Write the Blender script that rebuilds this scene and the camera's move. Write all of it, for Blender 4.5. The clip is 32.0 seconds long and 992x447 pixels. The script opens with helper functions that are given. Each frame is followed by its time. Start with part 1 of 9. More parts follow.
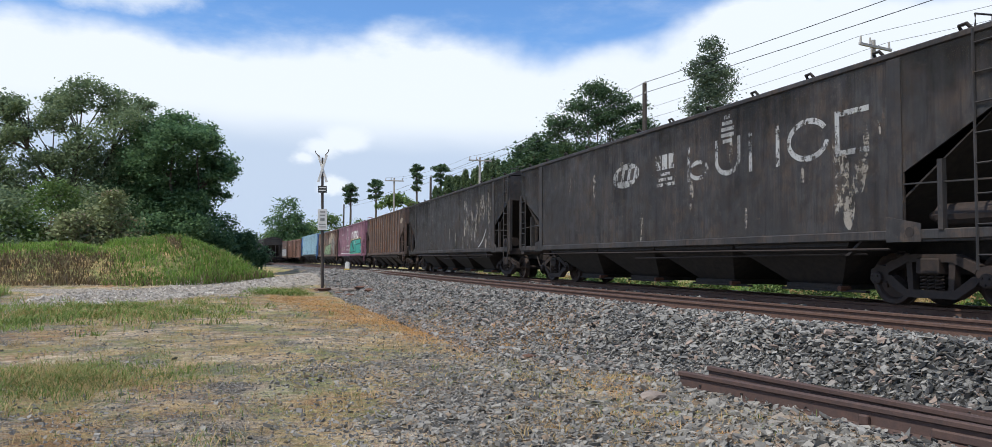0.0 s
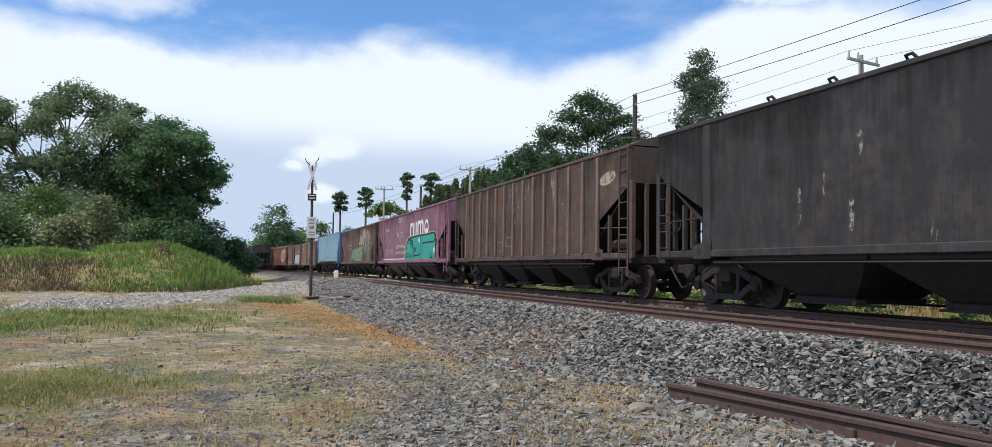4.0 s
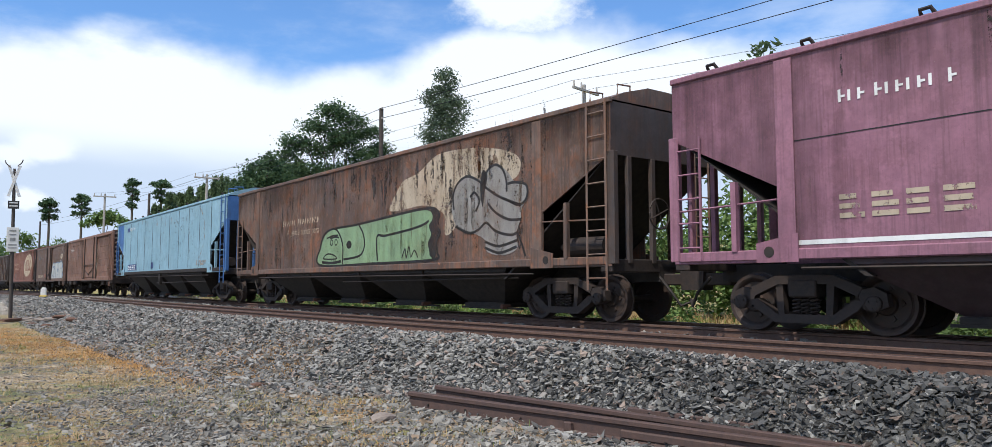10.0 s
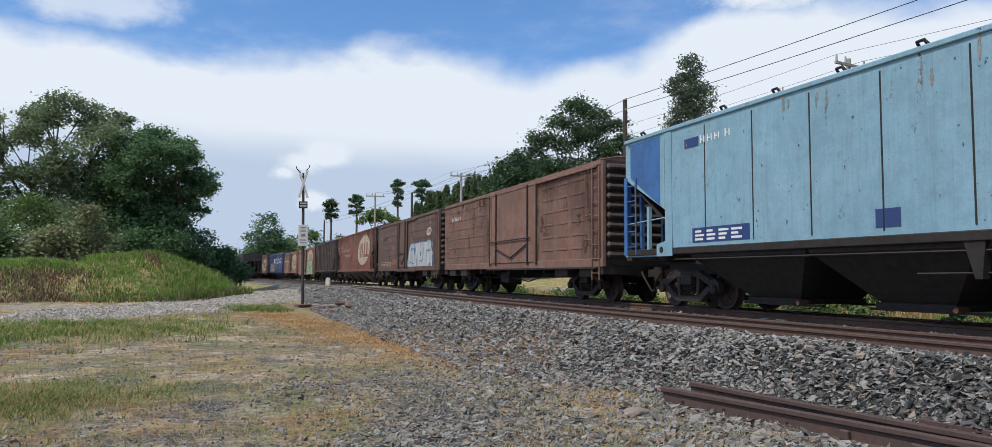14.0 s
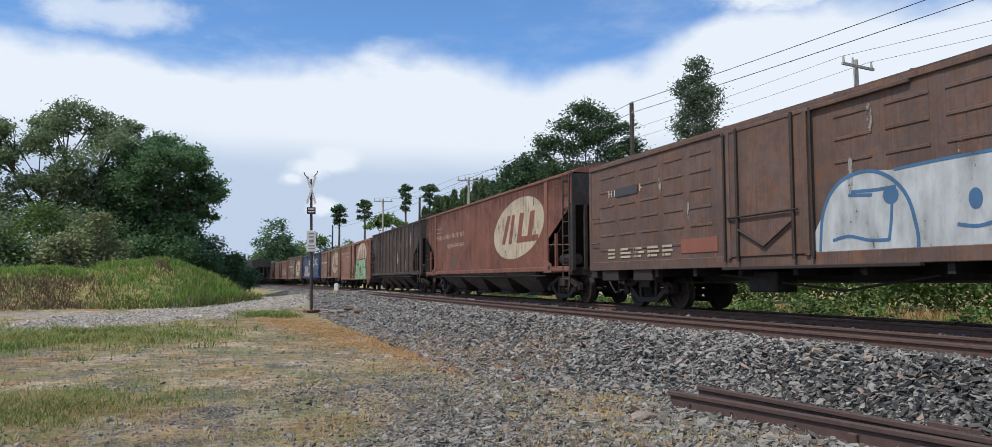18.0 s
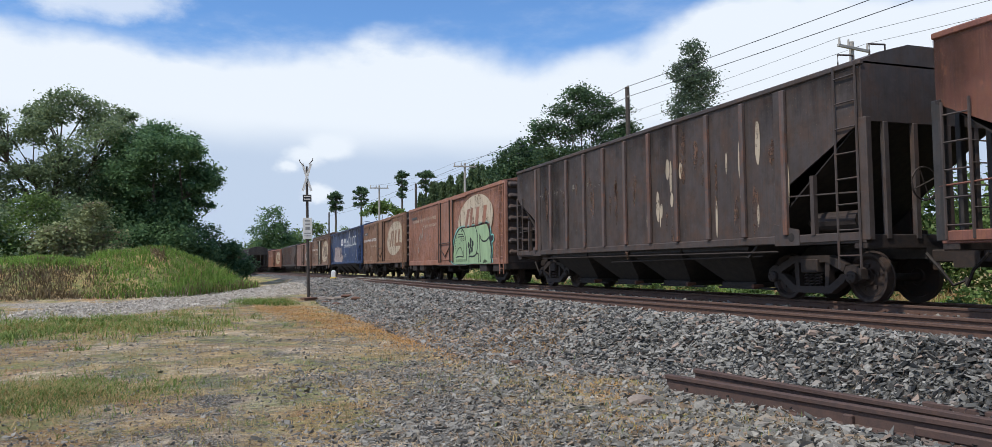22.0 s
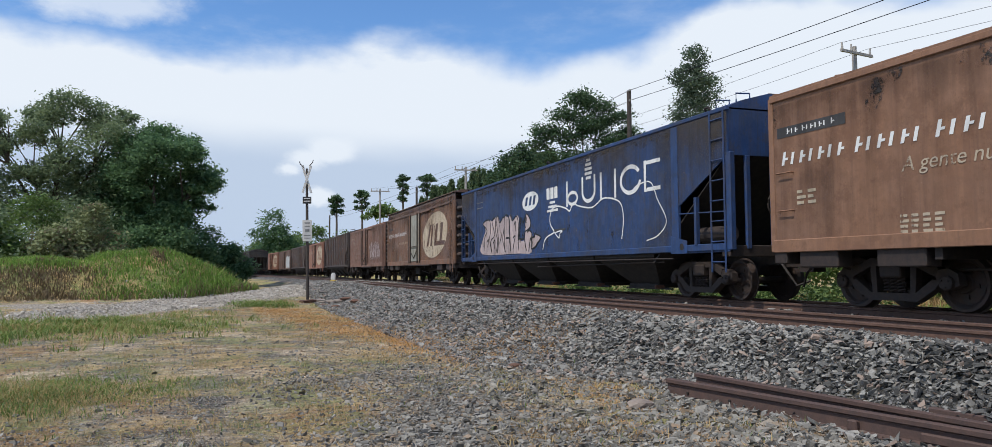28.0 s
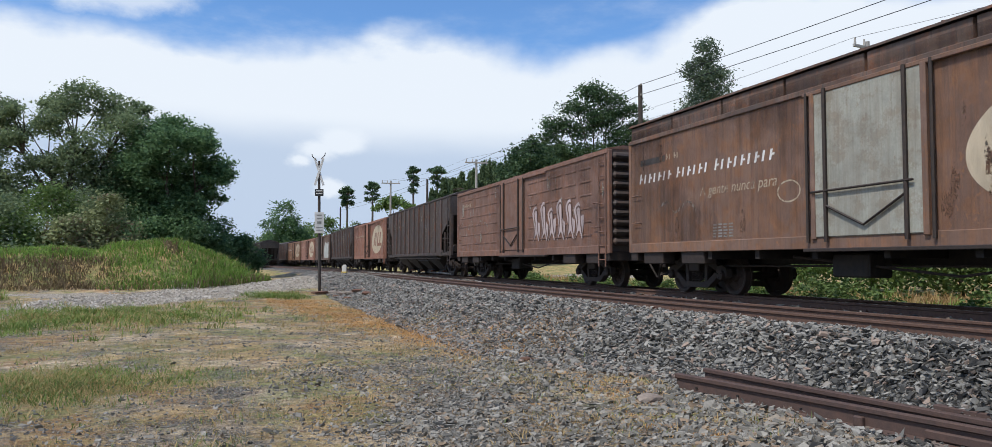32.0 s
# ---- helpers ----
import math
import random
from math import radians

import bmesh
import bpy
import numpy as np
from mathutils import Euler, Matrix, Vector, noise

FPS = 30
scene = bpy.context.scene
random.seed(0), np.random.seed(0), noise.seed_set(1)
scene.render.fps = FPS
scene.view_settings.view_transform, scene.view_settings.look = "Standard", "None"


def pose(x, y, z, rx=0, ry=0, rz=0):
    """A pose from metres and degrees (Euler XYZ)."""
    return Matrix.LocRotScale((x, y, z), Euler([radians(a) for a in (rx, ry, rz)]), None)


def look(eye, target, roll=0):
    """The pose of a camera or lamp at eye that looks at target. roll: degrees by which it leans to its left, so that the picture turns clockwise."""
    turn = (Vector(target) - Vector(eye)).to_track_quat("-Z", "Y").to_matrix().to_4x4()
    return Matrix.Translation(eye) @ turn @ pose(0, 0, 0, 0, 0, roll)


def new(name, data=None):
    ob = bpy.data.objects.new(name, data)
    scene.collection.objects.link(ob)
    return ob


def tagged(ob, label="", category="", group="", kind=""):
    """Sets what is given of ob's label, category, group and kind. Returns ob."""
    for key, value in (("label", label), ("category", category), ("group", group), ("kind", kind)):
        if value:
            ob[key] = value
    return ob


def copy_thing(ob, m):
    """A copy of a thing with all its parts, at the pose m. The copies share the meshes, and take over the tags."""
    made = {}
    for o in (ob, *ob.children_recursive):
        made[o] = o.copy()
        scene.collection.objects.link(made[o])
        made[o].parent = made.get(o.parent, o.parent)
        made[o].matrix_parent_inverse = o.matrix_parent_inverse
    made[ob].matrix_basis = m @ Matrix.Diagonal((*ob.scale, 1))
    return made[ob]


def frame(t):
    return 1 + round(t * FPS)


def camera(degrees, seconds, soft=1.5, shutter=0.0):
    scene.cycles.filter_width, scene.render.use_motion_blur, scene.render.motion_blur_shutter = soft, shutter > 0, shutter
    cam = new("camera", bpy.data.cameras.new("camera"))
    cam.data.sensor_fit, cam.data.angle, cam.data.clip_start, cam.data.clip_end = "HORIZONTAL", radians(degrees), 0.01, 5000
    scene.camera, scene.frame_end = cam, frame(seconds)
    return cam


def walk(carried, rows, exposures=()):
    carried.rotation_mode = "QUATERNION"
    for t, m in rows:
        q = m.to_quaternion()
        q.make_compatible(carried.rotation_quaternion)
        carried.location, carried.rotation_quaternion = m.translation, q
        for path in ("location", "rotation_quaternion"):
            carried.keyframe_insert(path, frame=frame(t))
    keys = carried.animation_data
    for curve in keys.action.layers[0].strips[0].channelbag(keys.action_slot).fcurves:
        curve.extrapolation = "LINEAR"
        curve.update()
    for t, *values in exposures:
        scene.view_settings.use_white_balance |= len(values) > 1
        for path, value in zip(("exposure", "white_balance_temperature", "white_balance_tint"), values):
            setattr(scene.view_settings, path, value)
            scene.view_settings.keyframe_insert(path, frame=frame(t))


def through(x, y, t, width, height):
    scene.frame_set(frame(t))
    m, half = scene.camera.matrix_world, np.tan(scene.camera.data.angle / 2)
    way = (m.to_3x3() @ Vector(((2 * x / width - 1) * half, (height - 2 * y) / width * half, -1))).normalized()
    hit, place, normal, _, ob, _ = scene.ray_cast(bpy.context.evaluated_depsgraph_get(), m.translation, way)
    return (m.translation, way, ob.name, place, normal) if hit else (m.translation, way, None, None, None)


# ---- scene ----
# The eye stands beside a level crossing; z = 0 is the top of the main line's rails.
cam = camera(66.04, 32.0, soft=0.75)
# seconds, x, y, z, yaw, pitch, roll
PATH = [
    (0, -0.025, 0.042, 0.663, -0.11, 2.77, -0.40),
    (0.5, -0.023, 0.050, 0.672, -0.18, 2.59, -0.62),
    (1, -0.015, 0.057, 0.673, -0.24, 2.47, -0.46),
    (1.5, -0.026, 0.054, 0.664, 0.09, 2.24, -0.48),
    (2, -0.020, 0.070, 0.672, 0.13, 2.61, -0.37),
    (2.5, -0.013, 0.078, 0.664, 0.26, 2.47, -0.59),
    (4.5, -0.023, -0.009, 0.676, -1.93, 3.77, -0.86),
    (5, -0.016, -0.069, 0.679, -3.86, 3.84, -0.68),
    (5.5, 0.005, -0.106, 0.678, -7.48, 3.76, -0.70),
    (6, 0.011, -0.073, 0.679, -10.02, 4.94, -0.98),
    (6.5, -0.007, -0.205, 0.704, -13.30, 4.94, -1.11),
    (7, -0.020, -0.157, 0.698, -16.41, 5.11, -1.36),
    (7.5, 0.009, -0.286, 0.724, -19.81, 4.84, -0.81),
    (8, 0.027, -0.109, 0.673, -23.42, 5.27, -0.97),
    (8.5, 0.102, -0.292, 0.730, -28.21, 5.22, -0.16),
    (9, 0.151, -0.153, 0.700, -31.26, 4.99, 0.12),
    (9.5, 0.079, -0.198, 0.710, -30.86, 5.23, -0.19),
    (10, -0.031, -0.194, 0.700, -19.73, 4.48, 0.10),
    (10.5, -0.047, -0.141, 0.688, -9.22, 4.10, 0.34),
    (11, -0.050, -0.085, 0.704, -2.86, 4.19, 0.23),
    (11.5, -0.040, -0.038, 0.692, -1.84, 4.32, -0.27),
    (12, -0.024, -0.001, 0.689, -1.07, 4.05, -0.14),
    (12.5, -0.019, 0.029, 0.691, -1.12, 4.16, -0.08),
    (13, 0.002, 0.002, 0.678, -1.40, 4.10, -0.16),
    (13.5, -0.029, -0.019, 0.698, -1.82, 4.12, -0.19),
    (14, -0.053, 0.019, 0.678, -1.53, 3.93, -0.31),
    (14.5, -0.047, -0.116, 0.710, -1.63, 4.02, 0.00),
    (16.5, -0.028, 0.074, 0.671, -0.97, 3.82, -0.14),
    (17, -0.024, 0.039, 0.679, -0.93, 3.79, -0.15),
    (17.5, -0.030, 0.036, 0.683, -1.29, 4.34, -0.18),
    (18, -0.030, -0.014, 0.689, -0.90, 4.23, 0.10),
    (18.5, -0.025, 0.008, 0.689, -0.83, 4.22, 0.24),
    (19, -0.020, 0.022, 0.679, -0.94, 4.31, 0.34),
    (19.5, -0.023, 0.024, 0.683, -1.16, 4.01, 0.46),
    (20, -0.035, -0.053, 0.698, -1.26, 3.52, 0.64),
    (20.5, -0.059, -0.128, 0.717, -1.19, 3.19, 0.62),
    (21, -0.059, -0.064, 0.698, -1.05, 3.01, 0.52),
    (21.5, -0.031, -0.037, 0.690, -1.14, 3.26, 0.54),
    (22, -0.016, 0.008, 0.687, -1.11, 3.16, 0.65),
    (22.5, -0.013, 0.014, 0.679, -1.32, 3.35, 0.70),
    (23, -0.014, -0.005, 0.684, -1.41, 3.40, 0.62),
    (23.5, 0.009, 0.004, 0.684, -1.28, 3.38, 0.68),
    (24, 0.017, 0.077, 0.667, -1.26, 3.63, 0.73),
    (24.5, 0.003, -0.029, 0.688, -1.24, 3.72, 0.87),
    (25, -0.006, 0.007, 0.681, -1.28, 3.82, 0.66),
    (25.5, -0.004, 0.047, 0.670, -1.25, 3.69, 0.54),
    (27.5, 0.023, 0.161, 0.642, -1.29, 3.72, 0.44),
    (28, 0.013, 0.151, 0.646, -1.06, 3.49, 0.29),
    (28.5, 0.011, 0.134, 0.652, -1.07, 3.48, 0.28),
    (29, -0.002, 0.126, 0.652, -0.74, 3.49, 0.02),
    (29.5, -0.024, 0.037, 0.665, -0.75, 3.50, -0.04),
    (30, -0.022, 0.116, 0.640, -0.55, 3.54, -0.26),
    (30.5, -0.033, 0.034, 0.669, -0.70, 3.40, -0.19),
    (31, -0.017, 0.041, 0.663, -0.29, 3.10, -0.10),
    (31.5, -0.014, 0.039, 0.677, -0.43, 2.90, -0.01),
    (32, -0.032, -0.023, 0.691, -0.35, 2.90, -0.11),
]
EXPOSURES = [(0.0, 0.05), (5.0, 0.05), (7.0, 0.12), (9.0, 0.22), (10.0, 0.18), (11.5, 0.0), (13.0, -0.07), (14.0, -0.13), (17.0, -0.09), (19.0, -0.07), (23.0, -0.03), (25.0, -0.10), (28.0, -0.10), (32.0, -0.06)]
walk(cam, [(t, pose(x, y, z, 90 + p, r, w)) for t, x, y, z, w, p, r in PATH], EXPOSURES)

# ---- light ----
SUN_AZ, SUN_EL = radians(-128), radians(58)      # clockwise from +y: behind the eye, to its left
SUN_DIR = Vector((math.sin(SUN_AZ) * math.cos(SUN_EL), math.cos(SUN_AZ) * math.cos(SUN_EL), math.sin(SUN_EL)))
sun = new("sun", bpy.data.lights.new("sun", "SUN"))
sun.data.energy, sun.data.angle, sun.data.color = 3.85, radians(0.9), (1.0, 0.95, 0.87)
sun.matrix_world = look(SUN_DIR * 50, (0, 0, 0))


def make_world():
    w = bpy.data.worlds.new("sky")
    scene.world = w
    w.use_nodes = True
    nt = w.node_tree
    nt.nodes.clear()
    N, K = nt.nodes.new, nt.links.new
    out, bg = N("ShaderNodeOutputWorld"), N("ShaderNodeBackground")
    sky = N("ShaderNodeTexSky")
    sky.sky_type, sky.sun_disc = "NISHITA", False
    sky.sun_elevation, sky.sun_rotation = SUN_EL, SUN_AZ
    sky.air_density, sky.dust_density, sky.ozone_density = 1.0, 0.6, 2.0
    bg.inputs["Strength"].default_value = 0.105
    tc, sep = N("ShaderNodeTexCoord"), N("ShaderNodeSeparateXYZ")
    K(tc.outputs["Generated"], sep.inputs[0])

    def math_(op, a, b=None, c=None):
        n = N("ShaderNodeMath")
        n.operation = op
        for i, v in enumerate((a, b, c)):
            if v is None:
                continue
            if isinstance(v, (int, float)):
                n.inputs[i].default_value = v
            else:
                K(v, n.inputs[i])
        return n.outputs[0]

    def ramp(v, a, b, lo=0.0, hi=1.0):
        n = N("ShaderNodeMapRange")
        n.interpolation_type = "SMOOTHSTEP"
        n.inputs[1].default_value, n.inputs[2].default_value = a, b
        n.inputs[3].default_value, n.inputs[4].default_value = lo, hi
        K(v, n.inputs[0])
        return n.outputs[0]

    def noise_(scale, detail, rough, stretch, off=(0, 0, 0)):
        mp, n = N("ShaderNodeMapping"), N("ShaderNodeTexNoise")
        mp.inputs["Scale"].default_value, mp.inputs["Location"].default_value = stretch, off
        n.inputs["Scale"].default_value, n.inputs["Detail"].default_value, n.inputs["Roughness"].default_value = scale, detail, rough
        K(tc.outputs["Generated"], mp.inputs[0])
        K(mp.outputs[0], n.inputs[0])
        return n.outputs[0]

    def mix(f, a, b):
        n = N("ShaderNodeMix")
        n.data_type = "RGBA"
        K(f, n.inputs[0])
        for v, s in ((a, n.inputs[6]), (b, n.inputs[7])):
            if isinstance(v, tuple):
                s.default_value = (*v, 1)
            else:
                K(v, s)
        return n.outputs[2]

    z = sep.outputs[2]
    # a long bank of cloud: its upper edge stands at about 15 degrees, billowing
    edge = math_("ADD", z, math_("MULTIPLY", math_("SUBTRACT", noise_(4.2, 8, 0.5, (1, 1, 1.5)), 0.5), 0.15))
    edge = math_("ADD", edge, math_("MULTIPLY", math_("MAXIMUM", math_("SUBTRACT", math_("MULTIPLY", sep.outputs[0], -1.0), 0.22), 0.0), 0.13))
    # towards the right the bank climbs out of sight
    climb = math_("MINIMUM", math_("MULTIPLY", math_("MAXIMUM", math_("SUBTRACT", sep.outputs[0], 0.20), 0.0), 0.55), 0.055)
    edge = math_("SUBTRACT", edge, math_("MULTIPLY", climb, ramp(sep.outputs[0], 0.66, 0.40)))
    bank = ramp(edge, 0.288, 0.246)
    # single heaps of cloud: bearing, elevation, size
    def heap(az, el, size, rag=0.5, flat=1.7, soft=0.62):
        c, sq = N("ShaderNodeVectorMath"), N("ShaderNodeMapping")
        c.operation = "DISTANCE"
        sq.inputs["Scale"].default_value = (1, 1, flat)
        K(tc.outputs["Generated"], sq.inputs[0])
        K(sq.outputs[0], c.inputs[0])
        a, e = radians(az), radians(el)
        c.inputs[1].default_value = (-math.sin(a) * math.cos(e), math.cos(a) * math.cos(e), math.sin(e) * flat)
        d = math_("ADD", math_("DIVIDE", c.outputs["Value"], size), math_("MULTIPLY", math_("SUBTRACT", noise_(1.1 / size, 8, 0.62, (1, 1, 1.6), (az * 0.1, 0, 0)), 0.5), rag * 2.4))
        return ramp(d, 1.0, soft)
    upper = math_("MAXIMUM", heap(-21.3, 22.2, 0.10, 0.5, 1.2, 0.55), math_("MULTIPLY", heap(26, 17.6, 0.11, 0.9, 3.2, 0.1), 0.7))
    wisps = math_("MULTIPLY", math_("MULTIPLY", ramp(noise_(4.0, 9, 0.62, (1, 1, 3.0), (0.7, 2.0, 0)), 0.46, 0.78), ramp(z, 0.42, 0.28)), 0.4)
    far = math_("MULTIPLY", ramp(noise_(1.6, 8, 0.6, (1, 1, 2.4), (3.1, 0.4, 0)), 0.46, 0.60), math_("MULTIPLY", ramp(sep.outputs[1], 0.35, 0.05), ramp(z, 0.1, 0.3)))
    cover = math_("MINIMUM", math_("ADD", math_("MAXIMUM", math_("MAXIMUM", bank, upper), far), wisps), 1.0)
    # inside the bank: bright crest, grey-blue haze below, and small puffs low down
    haze = ramp(math_("ADD", z, math_("MULTIPLY", math_("SUBTRACT", noise_(3.0, 4, 0.5, (1, 1, 3)), 0.5), 0.06)), 0.19, 0.13)
    puffs = math_("MAXIMUM", math_("MAXIMUM", heap(11.2, 8.8, 0.043, 0.26, 1.9, 0.45), heap(12.8, 8.2, 0.036, 0.3, 1.9, 0.35)), math_("MAXIMUM", heap(14.2, 7.4, 0.022, 0.45, 1.7, 0.2), heap(12.1, 5.4, 0.026, 0.5, 1.5, 0.3)))
    haze = math_("MULTIPLY", haze, math_("SUBTRACT", 1.0, math_("MULTIPLY", puffs, 0.95)))
    cloud = mix(haze, CLOUD_WHITE, CLOUD_HAZE)
    tint = N("ShaderNodeMix")
    tint.data_type, tint.blend_type = "RGBA", "MULTIPLY"
    tint.inputs[0].default_value = 1.0
    K(sky.outputs[0], tint.inputs[6])
    tint.inputs[7].default_value = SKY_TINT
    K(mix(cover, tint.outputs[2], cloud), bg.inputs["Color"])
    K(bg.outputs[0], out.inputs[0])


CLOUD_WHITE, CLOUD_HAZE, SKY_TINT = (8.2, 8.9, 9.8), (5.3, 6.4, 8.1), (0.95, 1.32, 1.70, 1)
make_world()


# ---- materials ----
class Nodes:
    """A few short ways to write a node material."""

    def __init__(self, name):
        self.mat = bpy.data.materials.new(name)
        self.mat.use_nodes = True
        self.t = self.mat.node_tree
        self.b = self.t.nodes["Principled BSDF"]
        self.co = self.t.nodes.new("ShaderNodeTexCoord").outputs["Object"]

    def node(self, kind, **kw):
        n = self.t.nodes.new(kind)
        for k, v in kw.items():
            self.put(n.inputs[k] if not k.startswith("i") or not k[1:].isdigit() else n.inputs[int(k[1:])], v)
        return n

    def put(self, sock, v):
        if isinstance(v, bpy.types.NodeSocket):
            self.t.links.new(v, sock)
        elif isinstance(v, tuple) and len(v) == 3 and sock.type == "RGBA":
            sock.default_value = (*v, 1)
        else:
            sock.default_value = v

    def noise(self, scale, detail=4, rough=0.55, stretch=(1, 1, 1), shift=None, co=None):
        m = self.node("ShaderNodeMapping", Scale=stretch)
        self.put(m.inputs[0], co or self.co)
        if shift is not None:
            self.put(m.inputs["Location"], shift)
        n = self.node("ShaderNodeTexNoise", Scale=scale, Detail=detail, Roughness=rough)
        self.put(n.inputs[0], m.outputs[0])
        return n.outputs[0]

    def voronoi(self, scale, out="Distance", feature="F1", co=None):
        n = self.node("ShaderNodeTexVoronoi", Scale=scale)
        n.feature = feature
        self.put(n.inputs[0], co or self.co)
        return n.outputs[out]

    def step(self, v, a, b, lo=0.0, hi=1.0):
        n = self.node("ShaderNodeMapRange", i1=a, i2=b, i3=lo, i4=hi)
        self.put(n.inputs[0], v)
        return n.outputs[0]

    def calc(self, op, a, b=0.0):
        n = self.node("ShaderNodeMath")
        n.operation = op
        self.put(n.inputs[0], a)
        self.put(n.inputs[1], b)
        return n.outputs[0]

    def mix(self, f, a, b, mode="MIX"):
        n = self.t.nodes.new("ShaderNodeMix")
        n.data_type, n.blend_type = "RGBA", mode
        self.put(n.inputs[0], f)
        self.put(n.inputs[6], a)
        self.put(n.inputs[7], b)
        return n.outputs[2]

    def random(self, scale=40.0):
        r = self.t.nodes.new("ShaderNodeObjectInfo").outputs["Random"]
        c = self.t.nodes.new("ShaderNodeCombineXYZ")
        for i in range(3):
            self.put(c.inputs[i], self.calc("MULTIPLY", r, scale + 7.0 * i))
        return r, c.outputs[0]

    def island(self):
        return self.t.nodes.new("ShaderNodeNewGeometry").outputs["Random Per Island"]

    def bump(self, h, strength=0.3, distance=0.01):
        n = self.node("ShaderNodeBump", Strength=strength, Distance=distance)
        self.put(n.inputs["Height"], h)
        self.put(self.b.inputs["Normal"], n.outputs[0])

    def done(self, color, rough=0.7, metal=0.0, spec=0.5):
        self.put(self.b.inputs["Base Color"], color)
        self.put(self.b.inputs["Roughness"], rough)
        self.put(self.b.inputs["Metallic"], metal)
        self.put(self.b.inputs["Specular IOR Level"], spec)
        return self.mat


def weathered(name, base, rust=(0.10, 0.045, 0.025), grime=(0.035, 0.03, 0.028), worn=0.35, dirt=0.5, rough=0.62, pale=0.15, flake=0.0):
    """Old wagon paint: faded patches, rust, run-down streaks and grime."""
    n = Nodes(name)
    r, off = n.random()
    big = n.noise(0.55, 5, 0.6, shift=off)
    mid = n.noise(2.4, 6, 0.62, shift=off)
    fine = n.noise(28, 5, 0.6, shift=off)
    streak = n.noise(1.0, 6, 0.65, stretch=(7.5, 7.5, 0.55), shift=off)
    thin = n.noise(1.0, 4, 0.6, stretch=(26, 26, 0.9), shift=off)
    c = n.mix(n.step(big, 0.40, 0.62, 0.0, pale), base, tuple(min(1.0, 0.10 + 0.95 * v) for v in base))
    c = n.mix(n.calc("MULTIPLY", n.step(streak, 0.47, 0.62), worn), c, rust)
    c = n.mix(n.calc("MULTIPLY", n.step(n.calc("ADD", mid, n.calc("MULTIPLY", fine, 0.25)), 0.64, 0.72), worn * 1.2), c, rust)
    c = n.mix(n.calc("MULTIPLY", n.step(thin, 0.50, 0.66), dirt * 0.8), c, grime)
    c = n.mix(n.calc("MULTIPLY", n.step(n.noise(0.9, 4, 0.6, stretch=(1, 1, 0.5), shift=off), 0.42, 0.62), dirt * 0.85), c, grime)
    if flake:
        chips = n.step(n.noise(5.5, 5, 0.7, shift=off, stretch=(1, 1, 0.7)), 0.68 - flake, 0.70 - flake)
        c = n.mix(n.calc("MULTIPLY", chips, n.step(big, 0.42, 0.55)), c, (0.035, 0.04, 0.04))
    c = n.mix(n.step(fine, 0.2, 0.8, 0.0, 0.30), c, grime)
    spots = n.noise(7.5, 7, 0.74, shift=off, stretch=(1, 1, 0.6))
    c = n.mix(n.calc("MULTIPLY", n.step(spots, 0.60, 0.66), min(1.0, 0.25 + worn)), c, rust)
    runs = n.calc("MULTIPLY", n.step(n.noise(1.0, 5, 0.7, stretch=(11, 11, 0.35), shift=off), 0.56, 0.70), n.step(mid, 0.42, 0.6))
    c = n.mix(n.calc("MULTIPLY", runs, min(1.0, dirt * 1.1)), c, grime)
    c = n.mix(n.step(n.noise(3.4, 8, 0.75, shift=off), 0.46, 0.60, 0.0, min(0.8, dirt)), c, tuple(0.5 * v for v in base), "MIX")
    n.bump(n.calc("ADD", n.calc("MULTIPLY", big, 3.0), n.calc("MULTIPLY", fine, 0.12)), 0.35, 0.02)
    return n.done(c, n.step(mid, 0.3, 0.7, rough - 0.1, rough + 0.18))


def plain(name, base, rough=0.7, metal=0.0, vary=0.35, scale=9.0, other=None, bump=0.3, spec=0.5):
    n = Nodes(name)
    r, off = n.random()
    a, b = n.noise(scale, 6, 0.62, shift=off), n.noise(scale * 7, 4, 0.6, shift=off)
    dark = other or tuple(v * 0.45 for v in base)
    c = n.mix(n.calc("MULTIPLY", n.step(n.calc("ADD", a, n.calc("MULTIPLY", b, 0.4)), 0.45, 0.95), vary * 2), base, dark)
    n.bump(n.calc("ADD", a, n.calc("MULTIPLY", b, 0.4)), bump, 0.006)
    return n.done(c, n.step(b, 0.3, 0.7, rough - 0.08, min(1.0, rough + 0.12)), metal, spec)


def leafy(name, a, b, dry=None, dry_part=0.0, through=0.35):
    n = Nodes(name)
    i = n.island()
    big = n.noise(0.35, 3, 0.5)
    c = n.mix(i, a, b)
    c = n.mix(n.step(big, 0.35, 0.7, 0.0, 0.6), c, tuple(v * 0.55 for v in a))
    if dry:
        c = n.mix(n.step(n.calc("ADD", n.calc("MULTIPLY", i, 0.5), n.calc("MULTIPLY", n.noise(0.25, 4, 0.6), 1.0)), 0.98 - dry_part, 1.02 - dry_part), c, dry)
    n.done(c, 0.62, 0.0, 0.3)
    if through:
        n.put(n.b.inputs["Transmission Weight"], 0.0)
        tr = n.node("ShaderNodeBsdfTranslucent")
        n.put(tr.inputs[0], c)
        m = n.node("ShaderNodeMixShader")
        n.put(m.inputs[0], through)
        n.put(m.inputs[1], n.b.outputs[0])
        n.put(m.inputs[2], tr.outputs[0])
        n.put(n.t.nodes["Material Output"].inputs[0], m.outputs[0])
    return n.mat


